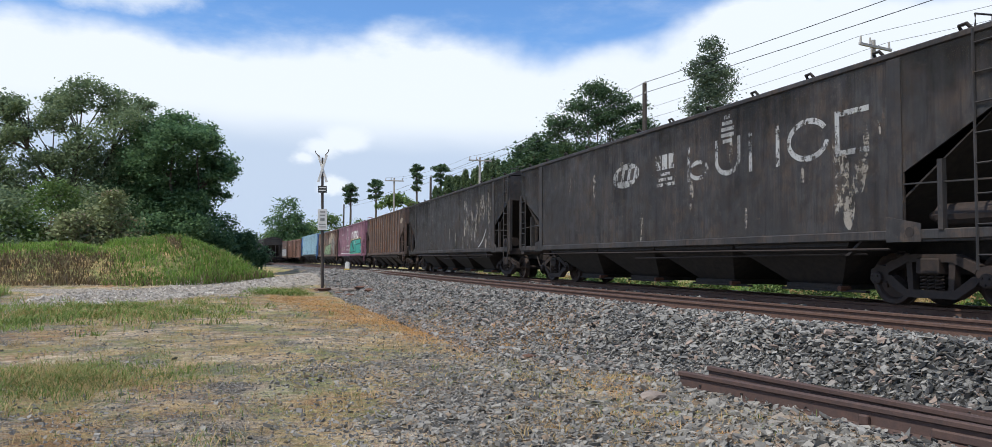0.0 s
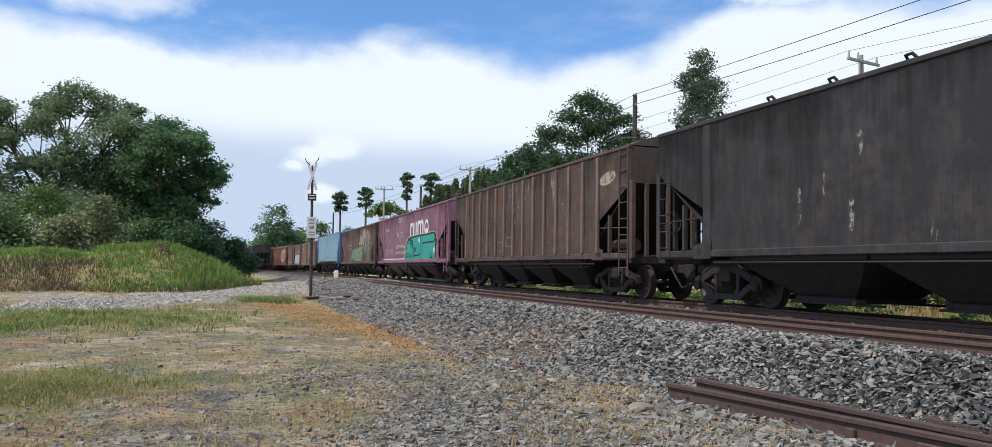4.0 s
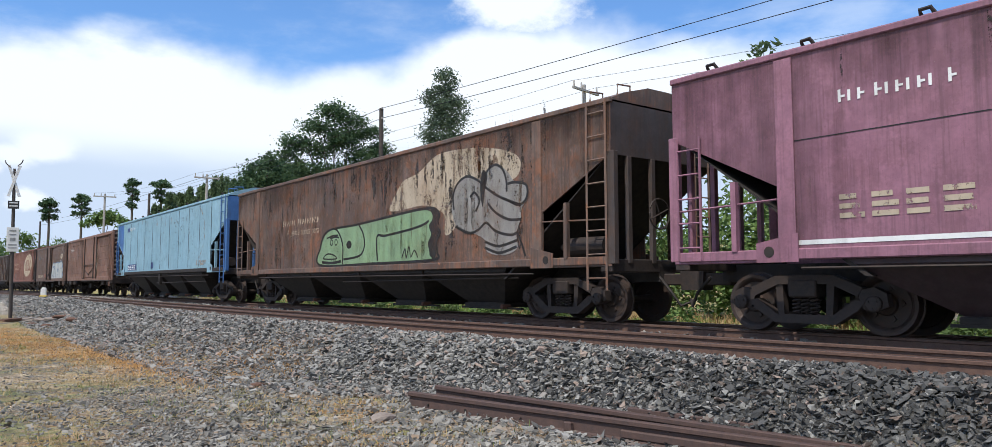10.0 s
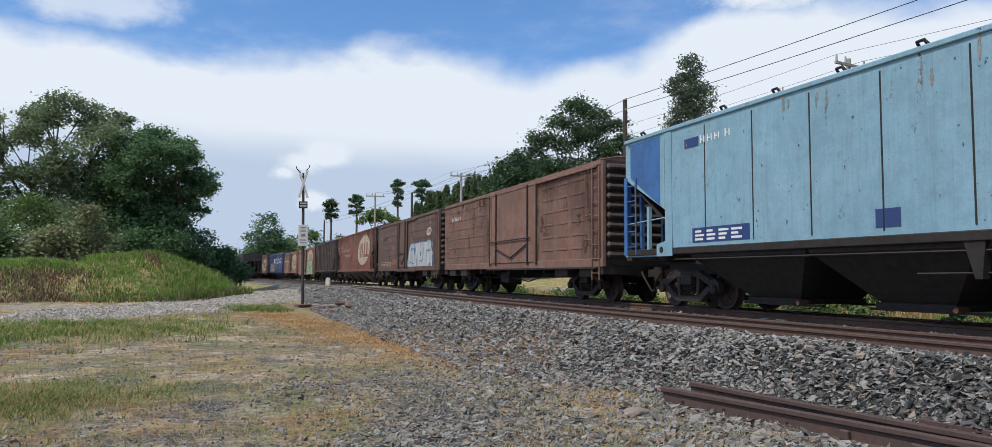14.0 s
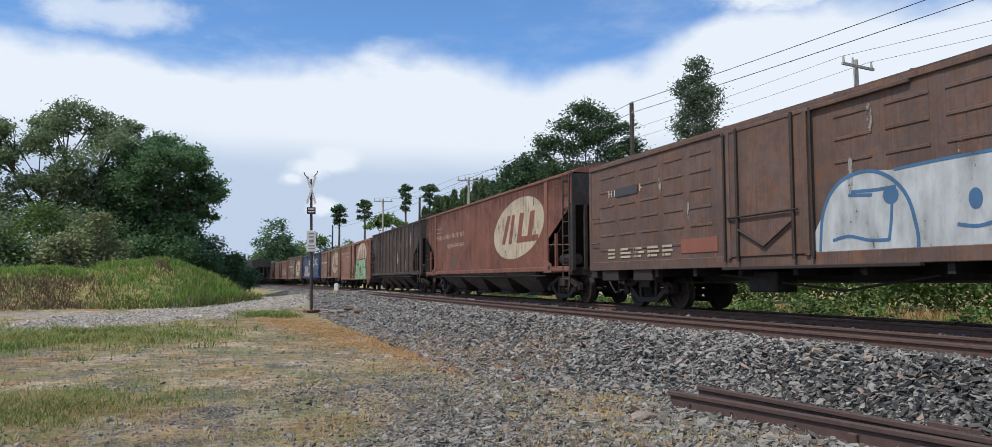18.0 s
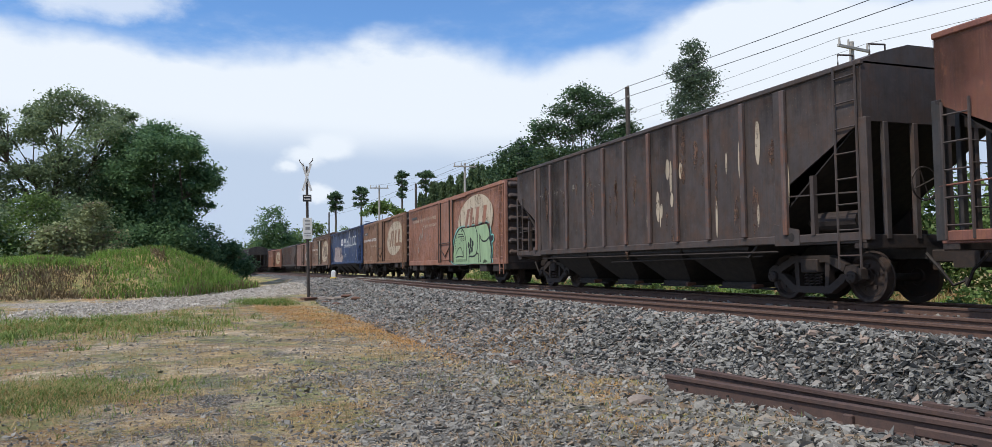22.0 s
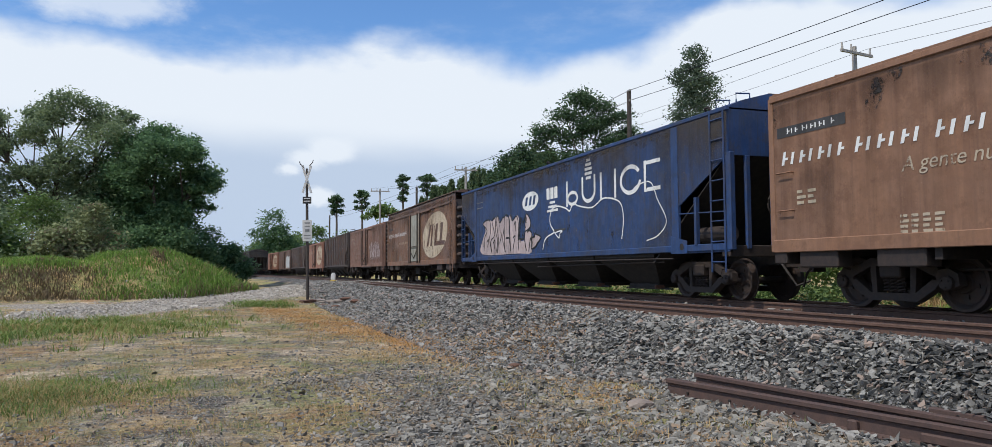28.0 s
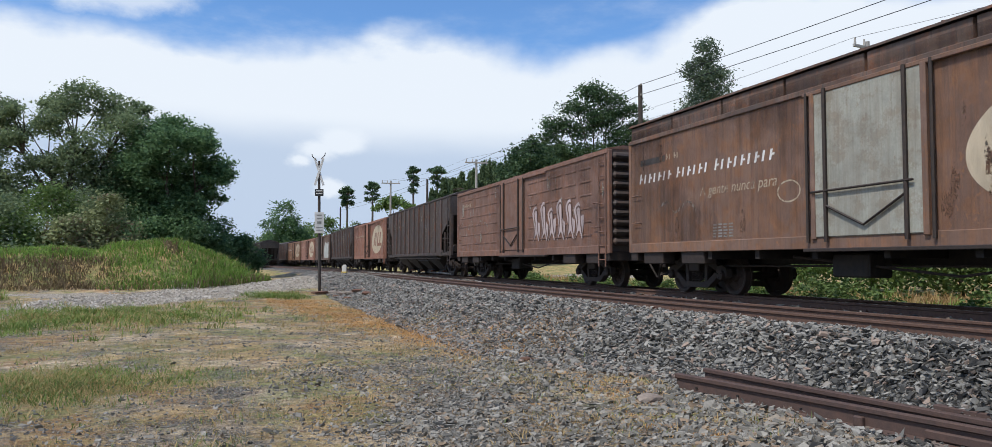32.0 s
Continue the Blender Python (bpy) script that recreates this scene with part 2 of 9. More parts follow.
M_RAIL = plain("rail_steel", (0.155, 0.086, 0.060), 0.7, 0.1, 0.4, 14, (0.055, 0.032, 0.026))
M_RAILTOP = plain("rail_head", (0.22, 0.19, 0.17), 0.42, 0.8, 0.5, 12, (0.10, 0.06, 0.045))
M_OLDRAIL = plain("old_rail_rust", (0.105, 0.060, 0.046), 0.75, 0.1, 0.5, 10, (0.06, 0.04, 0.036))
M_SLEEPER = plain("sleeper_wood", (0.11, 0.085, 0.065), 0.9, 0, 0.5, 6, (0.05, 0.04, 0.032))
M_CLIP = plain("rusty_clip", (0.16, 0.07, 0.045), 0.8, 0.2, 0.4, 30)
M_IRON = plain("bogie_iron", (0.026, 0.023, 0.022), 0.66, 0.3, 0.5, 12, (0.06, 0.04, 0.032))
# grimy iron, taken darker for the shade beneath wagons and in open ends
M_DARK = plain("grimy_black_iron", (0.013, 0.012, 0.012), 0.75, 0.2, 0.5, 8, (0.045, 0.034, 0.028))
M_WHEEL = plain("wheel_steel", (0.045, 0.040, 0.038), 0.6, 0.4, 0.5, 9, (0.075, 0.045, 0.034))
M_TREAD = plain("wheel_tread", (0.33, 0.32, 0.31), 0.35, 0.9, 0.3, 20)
M_CONC = plain("concrete", (0.42, 0.40, 0.37), 0.85, 0, 0.4, 5, (0.25, 0.23, 0.21))
M_POLEWOOD = plain("pole_wood", (0.075, 0.06, 0.05), 0.9, 0, 0.5, 5, (0.04, 0.033, 0.03))
M_WIRE = plain("wire", (0.03, 0.03, 0.032), 0.6, 0.3, 0.1)
M_BARK = plain("bark", (0.13, 0.105, 0.085), 0.95, 0, 0.5, 6, (0.06, 0.05, 0.04), 0.6)
M_PALEBARK = plain("pale_bark", (0.34, 0.31, 0.27), 0.9, 0, 0.5, 5, (0.15, 0.13, 0.11), 0.5)


# ---- mesh helpers ----
def mesh_of(name, bm, mat, smooth=False):
    me = bpy.data.meshes.new(name)
    bm.to_mesh(me)
    bm.free()
    for m in (mat if isinstance(mat, (list, tuple)) else (mat,)):
        me.materials.append(m)
    if smooth:
        me.polygons.foreach_set("use_smooth", [True] * len(me.polygons))
    return me


def part(name, bm, material, parent, label="", smooth=False):
    """One mesh object under a thing or a part."""
    me = bm if isinstance(bm, bpy.types.Mesh) else mesh_of(name, bm, material, smooth)
    ob = new(name, me)
    ob.parent = parent
    return tagged(ob, label)


def raw(name, verts, faces, mat, smooth=False):
    me = bpy.data.meshes.new(name)
    me.from_pydata(verts, [], faces)
    for m in (mat if isinstance(mat, (list, tuple)) else (mat,)):
        me.materials.append(m)
    if smooth:
        me.polygons.foreach_set("use_smooth", [True] * len(me.polygons))
    return me


def quads(name, V, mat):
    """A mesh from an array of quads, n x 4 x 3."""
    V = np.asarray(V, dtype=np.float32)
    n, k = V.shape[0], V.shape[1]
    me = bpy.data.meshes.new(name)
    me.vertices.add(n * k)
    me.vertices.foreach_set("co", V.reshape(-1))
    me.loops.add(n * k)
    me.loops.foreach_set("vertex_index", np.arange(n * k, dtype=np.int32))
    me.polygons.add(n)
    me.polygons.foreach_set("loop_start", np.arange(0, n * k, k, dtype=np.int32))
    for m in (mat if isinstance(mat, (list, tuple)) else (mat,)):
        me.materials.append(m)
    me.update(calc_edges=True)
    return me


def add_box(bm, x0, x1, y0, y1, z0, z1, bevel=0.0):
    g = bmesh.ops.create_cube(bm, size=1.0)
    vs = g["verts"]
    for v in vs:
        v.co = Vector(((x0 + x1) / 2 + v.co.x * (x1 - x0), (y0 + y1) / 2 + v.co.y * (y1 - y0), (z0 + z1) / 2 + v.co.z * (z1 - z0)))
    if bevel:
        es = list({e for v in vs for e in v.link_edges})
        bmesh.ops.bevel(bm, geom=es, offset=bevel, segments=1, affect="EDGES")
    return bm


def box(x0, x1, y0, y1, z0, z1, bevel=0.0):
    return add_box(bmesh.new(), x0, x1, y0, y1, z0, z1, bevel)


def add_tube(bm, pts, r, n=6, r2=None, cap=True):
    """A round bar through points, tapering from r to r2."""
    pts = [Vector(p) for p in pts]
    r2 = r if r2 is None else r2
    rings = []
    up = Vector((0.01, 0.02, 1))
    for i, p in enumerate(pts):
        d = (pts[min(i + 1, len(pts) - 1)] - pts[max(i - 1, 0)]).normalized()
        a = d.cross(up)
        if a.length < 1e-3:
            a = d.cross(Vector((1, 0, 0)))
        a.normalize()
        b = d.cross(a)
        rr = r + (r2 - r) * i / max(1, len(pts) - 1)
        rings.append([bm.verts.new(p + a * (rr * math.cos(2 * math.pi * k / n)) + b * (rr * math.sin(2 * math.pi * k / n))) for k in range(n)])
    for s, t in zip(rings, rings[1:]):
        for k in range(n):
            bm.faces.new((s[k], s[(k + 1) % n], t[(k + 1) % n], t[k]))
    if cap:
        bm.faces.new(rings[0])
        bm.faces.new(rings[-1][::-1])
    return bm


def tube(pts, r, n=6, r2=None):
    return add_tube(bmesh.new(), pts, r, n, r2)


def add_prism(bm, poly, y0, y1):
    """A polygon in the x-z plane drawn out from y0 to y1."""
    a = [bm.verts.new((x, y0, z)) for x, z in poly]
    b = [bm.verts.new((x, y1, z)) for x, z in poly]
    n = len(poly)
    bm.faces.new(a)
    bm.faces.new(b[::-1])
    for i in range(n):
        bm.faces.new((a[i], b[i], b[(i + 1) % n], a[(i + 1) % n]))
    bmesh.ops.recalc_face_normals(bm, faces=bm.faces)
    return bm


def prism(poly, y0, y1):
    return add_prism(bmesh.new(), poly, y0, y1)


def add_disc(bm, x, z, y0, y1, r, n=20, r_in=0.0):
    """A wheel-like disc with its axle along y."""
    for k in range(n):
        a, b = 2 * math.pi * k / n, 2 * math.pi * (k + 1) / n
        P = lambda q, rr, y: bm.verts.new((x + rr * math.cos(q), y, z + rr * math.sin(q)))
        if r_in:
            bm.faces.new((P(a, r, y0), P(b, r, y0), P(b, r_in, y0), P(a, r_in, y0)))
            bm.faces.new((P(a, r, y1), P(a, r_in, y1), P(b, r_in, y1), P(b, r, y1)))
            bm.faces.new((P(a, r_in, y0), P(b, r_in, y0), P(b, r_in, y1), P(a, r_in, y1)))
        else:
            bm.faces.new((P(a, r, y0), P(b, r, y0), P(0, 0, y0)))
            bm.faces.new((P(b, r, y1), P(a, r, y1), P(0, 0, y1)))
        bm.faces.new((P(b, r, y0), P(a, r, y0), P(a, r, y1), P(b, r, y1)))
    bmesh.ops.remove_doubles(bm, verts=bm.verts, dist=1e-4)
    bmesh.ops.recalc_face_normals(bm, faces=bm.faces)
    return bm


def lathe(profile, n=20):
    """Profile of (y, r) turned about the y axis."""
    bm = bmesh.new()
    rings = [[bm.verts.new((r * math.cos(2 * math.pi * k / n), y, r * math.sin(2 * math.pi * k / n))) for k in range(n)] for y, r in profile]
    for s, t in zip(rings, rings[1:]):
        for k in range(n):
            bm.faces.new((s[k], s[(k + 1) % n], t[(k + 1) % n], t[k]))
    bm.faces.new(rings[0])
    bm.faces.new(rings[-1])
    bmesh.ops.recalc_face_normals(bm, faces=bm.faces)
    return bm


# ---- the two railway lines in plan ----
# u runs along the main line away from the eye; lat is the distance to the right of the eye's own parallel line
LAT_MAIN, T0, T1, T2 = 10.6, radians(19.06), -0.975e-3, 1.107e-5
_U = np.linspace(-120, 520, 3201)
_c = np.clip(_U, -60, 170)
_TH = T0 + T1 * _c + T2 * _c * np.abs(_c) + (_U - _c) * (T1 + 2 * T2 * np.abs(_c))
_h = _U[1] - _U[0]
_X = np.concatenate([[0], np.cumsum((-np.sin(_TH[1:]) - np.sin(_TH[:-1])) / 2 * _h)])
_Y = np.concatenate([[0], np.cumsum((np.cos(_TH[1:]) + np.cos(_TH[:-1])) / 2 * _h)])
_k = int(np.argmin(np.abs(_U)))
_X, _Y = _X - _X[_k] + 9.2 * math.cos(T0), _Y - _Y[_k] + 9.2 * math.sin(T0)


def on_line(u, lat):
    """The place (x, y) and the heading of a point u along the line, lat to the right of the eye."""
    x, y, th = np.interp(u, _U, _X), np.interp(u, _U, _Y), np.interp(u, _U, _TH)
    return x + (lat - 9.2) * np.cos(th), y + (lat - 9.2) * np.sin(th), th


def to_line(x, y):
    """u and lat of places in plan."""
    x, y = np.asarray(x, float), np.asarray(y, float)
    S = slice(0, None, 8)
    ux, uy, uu, tt = _X[S], _Y[S], _U[S], _TH[S]
    sh = x.shape
    x, y = x.ravel(), y.ravel()
    u, lat = np.empty_like(x), np.empty_like(x)
    for i in range(0, len(x), 20000):
        a, b = x[i:i + 20000], y[i:i + 20000]
        d = (a[:, None] - ux) ** 2 + (b[:, None] - uy) ** 2
        k = d.argmin(1)
        dx, dy = a - ux[k], b - uy[k]
        lat[i:i + 20000] = 9.2 + dx * np.cos(tt[k]) + dy * np.sin(tt[k])
        u[i:i + 20000] = uu[k] - dx * np.sin(tt[k]) + dy * np.cos(tt[k])
    return u.reshape(sh), lat.reshape(sh)


def siding_lat(u):
    """The siding runs into the main line to the right of the eye, and swings away beyond the crossing."""
    u = np.asarray(u, float)
    return 7.55 + 0.72 * np.exp(-np.maximum(u, -2) / 9.0) + np.where(u < -2, 0.06 * (-2 - u), 0) - np.where(u > 55, ((u - 55) / 62.0) ** 2, 0)


# ---- ground ----
def smooth01(x):
    x = np.clip(x, 0, 1)
    return x * x * (3 - 2 * x)


def wave(x, y, s, seed=0.0):
    """Cheap soft noise in plan, about -1 to 1."""
    return (np.sin(x * 1.7 / s + 1.3 * np.sin(y * 1.1 / s + seed) + seed) + np.sin(y * 2.1 / s + 1.7 * np.sin(x * 0.9 / s - seed) + 2.3 * seed)
            + np.sin((x + y) * 2.9 / s + seed * 1.9) * 0.5) / 2.5


ROAD = [(-14.2, 14.0, 0.7), (-15.2, 22.0, 1.0), (-15.7, 28.5, 2.0), (-15.2, 35.0, 4.2), (-13.2, 40.5, 4.8), (-8.6, 47.0, 4.6), (-1.0, 55.0, 4.4), (8.0, 62.0, 4.0), (20.0, 85.0, 3.0)]
ROAD_ARM = [(-15.2, 35.0, 4.2), (-21.5, 37.2, 1.2), (-34.0, 37.5, 0.8)]


def road_dist(x, y, wide=0.0):
    """Distance from the road's middle; with wide=1 its own half-width is taken off."""
    d = np.full(np.shape(x), 1e9)
    for line in ((ROAD, ROAD_ARM) if wide else (ROAD,)):
        for (ax, ay, aw), (bx, by, bw) in zip(line, line[1:]):
            dx, dy = bx - ax, by - ay
            t = np.clip(((x - ax) * dx + (y - ay) * dy) / (dx * dx + dy * dy), 0, 1)
            d = np.minimum(d, np.hypot(x - ax - t * dx, y - ay - t * dy) - wide * (aw + (bw - aw) * t))
    return d


def mound_height(x, y):
    """The grassy heap beyond the road."""
    def hump(cx, cy, ax, ay, turn, h, e=1.7):
        c, s = math.cos(turn), math.sin(turn)
        p, q = ((x - cx) * c + (y - cy) * s) / ax, (-(x - cx) * s + (y - cy) * c) / ay
        return h * np.exp(-(p * p + q * q) ** e)
    m = np.maximum(hump(-21.0, 47.8, 4.9, 4.9, 0.42, 2.72), hump(-26.0, 45.6, 5.6, 4.5, 0.42, 2.25))
    m = np.maximum(m, hump(-32.5, 42.6, 6.5, 4.0, 0.35, 1.95))
    return m * (1 + 0.09 * wave(x, y, 3.0)) + 0.08 * wave(x, y, 0.8) * np.clip(m, 0, 1)


def ground_z(x, y, u=None, lat=None):
    if u is None:
        u, lat = to_line(x, y)
    base = -0.95 + 0.05 * wave(x, y, 3.5) + 0.025 * wave(x, y, 0.9, 2.0)
    far = smooth01((u - 45) / 60)
    base = base + far * 0.3
    # rising bank beyond the line
    base = base + np.clip(lat - 13.5, 0, 8) * 0.06 + np.clip(lat - 30, 0, 90) * 0.10
    edge = siding_lat(u) - 0.98 + 0.10 * wave(x, y, 1.1, 1.0)
    top = -0.165 + 0.02 * wave(x, y, 0.7, 4.0)
    slope = np.minimum(1 - smooth01((edge - lat) / (1.05 + 1.0 * smooth01((u - 9) / 3.5))), 1 - smooth01((lat - 12.15) / 1.2))
    z = base + (top - base) * np.clip(slope, 0, 1)
    # the crossing
    r = road_dist(x, y)
    road = (1 - smooth01((r - 2.0) / 6.0))
    lift = smooth01((lat + 3) / 9.0) * (1 - smooth01((lat - 14) / 9))
    z = z + road * np.clip(-0.06 - z, 0, None) * lift * np.where((lat > 6.9) & (lat < 11.5), 0.55, 1.0)
    return z + mound_height(x, y) * (1 - smooth01((lat - 1) / 4))


def ground_material():
    n = Nodes("yard_ground")
    a = n.t.nodes.new("ShaderNodeVertexColor")
    a.layer_name = "cover"
    s = n.node("ShaderNodeSeparateColor")
    n.put(s.inputs[0], a.outputs[0])
    road, grass, stone = s.outputs
    big, mid, fine, grit = n.noise(0.35, 5, 0.6), n.noise(1.6, 8, 0.72), n.noise(7, 8, 0.78), n.noise(48, 5, 0.75)
    add = lambda p, q, k=1.0: n.calc("ADD", p, n.calc("MULTIPLY", q, k))

    def pebbles(scale, dark, light, gap, pw=1.6):
        v = n.voronoi(scale, "Color")
        d = n.voronoi(scale, "Distance")
        q = n.node("ShaderNodeSeparateColor")
        n.put(q.inputs[0], v)
        c = n.mix(n.calc("POWER", q.outputs[0], pw), dark, light)
        return n.mix(n.step(d, 0.38, 0.66), c, gap), d, q.outputs[1]
    grey, pd, pr = pebbles(21, (0.085, 0.083, 0.079), (0.36, 0.345, 0.318), (0.05, 0.047, 0.042))
    small, sd, sr = pebbles(46, (0.10, 0.093, 0.080), (0.58, 0.53, 0.45), (0.10, 0.08, 0.06))
    soil = n.mix(n.step(fine, 0.38, 0.60), (0.33, 0.24, 0.15), (0.68, 0.55, 0.39))
    stony = n.mix(n.step(add(mid, fine, 0.6), 0.72, 0.86), small, grey)
    straw = n.mix(n.step(grit, 0.36, 0.64), (0.62, 0.45, 0.22), (0.30, 0.195, 0.09))
    rusty = n.mix(n.step(grit, 0.36, 0.64), (0.46, 0.25, 0.10), (0.20, 0.11, 0.055))
    green = n.mix(n.step(add(grit, fine, 0.5), 0.55, 0.95), (0.075, 0.105, 0.03), (0.33, 0.36, 0.14))
    yard = n.mix(n.step(add(n.noise(0.55, 8, 0.78), grit, 0.30), 0.60, 0.70), stony, soil)
    yard = n.mix(n.calc("MULTIPLY", n.step(add(n.noise(0.8, 8, 0.78), n.noise(26, 5, 0.75), 0.45), 0.71, 0.80), 0.9), yard, straw)
    yard = n.mix(n.calc("MULTIPLY", n.step(add(n.noise(0.42, 8, 0.78), n.noise(33, 5, 0.75), 0.4), 0.73, 0.82), 0.85), yard, rusty)
    yard = n.mix(n.calc("MULTIPLY", n.step(add(n.noise(0.62, 8, 0.75), n.noise(30, 5, 0.75), 0.45), 0.72, 0.84), 0.75), yard, green)
    turf = n.mix(n.step(add(n.noise(0.7, 8, 0.75), grit, 0.3), 0.56, 0.72), green, straw)
    c = n.mix(n.step(add(grass, n.calc("SUBTRACT", add(mid, fine), 1.0), 0.9), 0.36, 0.60), yard, turf)
    c = n.mix(n.step(add(stone, n.calc("SUBTRACT", fine, 0.5), 0.9), 0.35, 0.6), c, grey)
    gravel = n.mix(sr, (0.32, 0.275, 0.22), (0.68, 0.60, 0.49))
    gravel = n.mix(n.step(sd, 0.40, 0.70), gravel, (0.17, 0.15, 0.125))
    gravel = n.mix(n.step(add(mid, fine, 0.5), 0.74, 0.92, 0, 0.7), gravel, (0.36, 0.30, 0.22))
    c = n.mix(n.step(add(road, n.calc("SUBTRACT", fine, 0.5), 1.2), 0.38, 0.60), c, gravel)
    tone = n.step(n.noise(3.6, 9, 0.8), 0.36, 0.64, 0.66, 1.45)
    c = n.mix(1.0, c, tone, "MULTIPLY")
    lumps = n.calc("ADD", n.calc("MULTIPLY", n.calc("SUBTRACT", 1.0, pd), 0.6), n.calc("MULTIPLY", n.calc("SUBTRACT", 1.0, sd), 0.4))
    n.bump(n.calc("ADD", lumps, n.calc("ADD", n.calc("MULTIPLY", fine, 1.2), n.calc("MULTIPLY", grit, 0.8))), 1.0, 0.05)
    return n.done(c, 0.92, 0.0, 0.25)


def gravel_field(x, y, u, lat):
    """Old gravel spread over the yard near the eye, thinning towards the grass."""
    near = 1 - smooth01((u - 10.5 - 1.6 * wave(x, y, 1.7, 2.0)) / 4.5)
    g = smooth01((lat + 0.3 + 1.2 * wave(x, y, 1.2, 6.5)) / 3.2) * near
    worn = np.exp(-(((u - 8.3) / 1.5) ** 2 + ((lat - 4.5) / 0.75) ** 2))
    return g * (1 - 0.8 * worn) * (0.62 + 0.38 * smooth01((wave(x, y, 0.7, 1.5) + 0.7) / 0.9))


def cover_at(x, y, u, lat):
    """How much road gravel, turf and ballast lies at a place."""
    r = road_dist(x, y, 1.0)
    road = 1 - smooth01((r + 0.35 + 0.7 * wave(x, y, 1.5, 3.0)) / 1.3)
    ballast = smooth01((lat - (siding_lat(u) - 2.35 - 0.8 * smooth01((u - 9) / 3.5) + 0.5 * wave(x, y, 1.3, 8.0))) / 0.9) * (1 - smooth01((lat - 13.4) / 1.0))
    ballast = np.maximum(ballast, 0.52 * gravel_field(x, y, u, lat))
    left = smooth01((-0.8 - x + 1.2 * wave(x, y, 2.3, 1.0)) / 3.5)
    grass = 0.10 + 0.36 * left * smooth01((wave(x, y, 1.4, 5.0) + 0.1) / 0.8)
    patch = np.exp(-(((x + 11.2) / 2.7) ** 2 + ((y - 21.8) / 3.6) ** 2))
    near = np.exp(-(((x + 5.7) / 1.6) ** 2 + ((y - 10.3) / 1.9) ** 2))
    grass = np.maximum(grass, 0.80 * np.maximum(patch, 0.85 * near))
    grass = np.maximum(grass, smooth01((lat - 13) / 1.5))
    grass = np.maximum(grass, smooth01((mound_height(x, y) - 0.05) / 0.3))
    grass = np.maximum(grass, smooth01((np.hypot(x, y) - 70) / 15))
    grass = np.maximum(grass, smooth01((-19.5 - x) / 3) * smooth01((40 - y) / 4))
    grass = np.maximum(grass, smooth01((-y - 4) / 5))
    return road, grass * (1 - ballast), ballast


def graded(a, fine, n, reach):
    """Grid lines, fine in the middle and ever wider to the edge."""
    s = np.linspace(-1, 1, n)
    k = 6.2
    g = np.sinh(k * s) / math.sinh(k) * reach
    return a + np.where(np.abs(g) < 1e-9, 0, g)


def make_ground():
    gx = np.unique(np.concatenate([np.arange(-16, 12.01, 0.28), np.arange(-48, 24, 0.9), graded(-4, 0, 90, 3500)]).round(3))
    gy = np.unique(np.concatenate([np.arange(2.5, 26.01, 0.28), np.arange(-6, 72, 0.9), graded(20, 0, 90, 3500)]).round(3))
    X, Y = np.meshgrid(gx, gy)
    u, lat = to_line(X, Y)
    Z = ground_z(X, Y, u, lat)
    far = np.hypot(X, Y) > 400
    Z = np.where(far, np.clip(Z, -1, 9), Z)
    nx, ny = len(gx), len(gy)
    idx = np.arange(nx * ny).reshape(ny, nx)
    F = np.stack([idx[:-1, :-1], idx[:-1, 1:], idx[1:, 1:], idx[1:, :-1]], -1).reshape(-1, 4)
    me = raw("ground", np.stack([X, Y, Z], -1).reshape(-1, 3).tolist(), F.tolist(), ground_material(), True)
    col = me.color_attributes.new("cover", "FLOAT_COLOR", "POINT")
    r, g, b = cover_at(X, Y, u, lat)
    col.data.foreach_set("color", np.stack([r, g, b, np.ones_like(r)], -1).astype(np.float32).reshape(-1))
    return tagged(new("ground", me), "yard of stony soil, dry grass and gravel with a mound", "ground", kind="structure")


make_ground()


def sweep_line(us, lat_of, section, name, mat):
    """A section of (lat, z) swept along the line."""
    V, F = [], []
    k = len(section)
    for i, u in enumerate(us):
        l0 = float(lat_of(u))
        for dl, z in section:
            x, y, _ = on_line(u, l0 + dl)
            V.append((float(x), float(y), z))
        if i:
            for j in range(k):
                a, b = (i - 1) * k + j, (i - 1) * k + (j + 1) % k
                F.append((a, b, b + k, a + k))
    return raw(name, V, F, mat)


RAIL = [(-0.062, -0.158), (0.062, -0.158), (0.058, -0.148), (0.012, -0.132), (0.009, -0.045), (0.034, -0.034), (0.034, -0.006), (0.026, 0.0), (-0.026, 0.0), (-0.034, -0.006), (-0.034, -0.034), (-0.009, -0.045), (-0.012, -0.132), (-0.058, -0.148)]
RAIL_TOP = [(-0.022, 0.0015), (0.022, 0.0015), (0.022, 0.0005), (-0.022, 0.0005)]


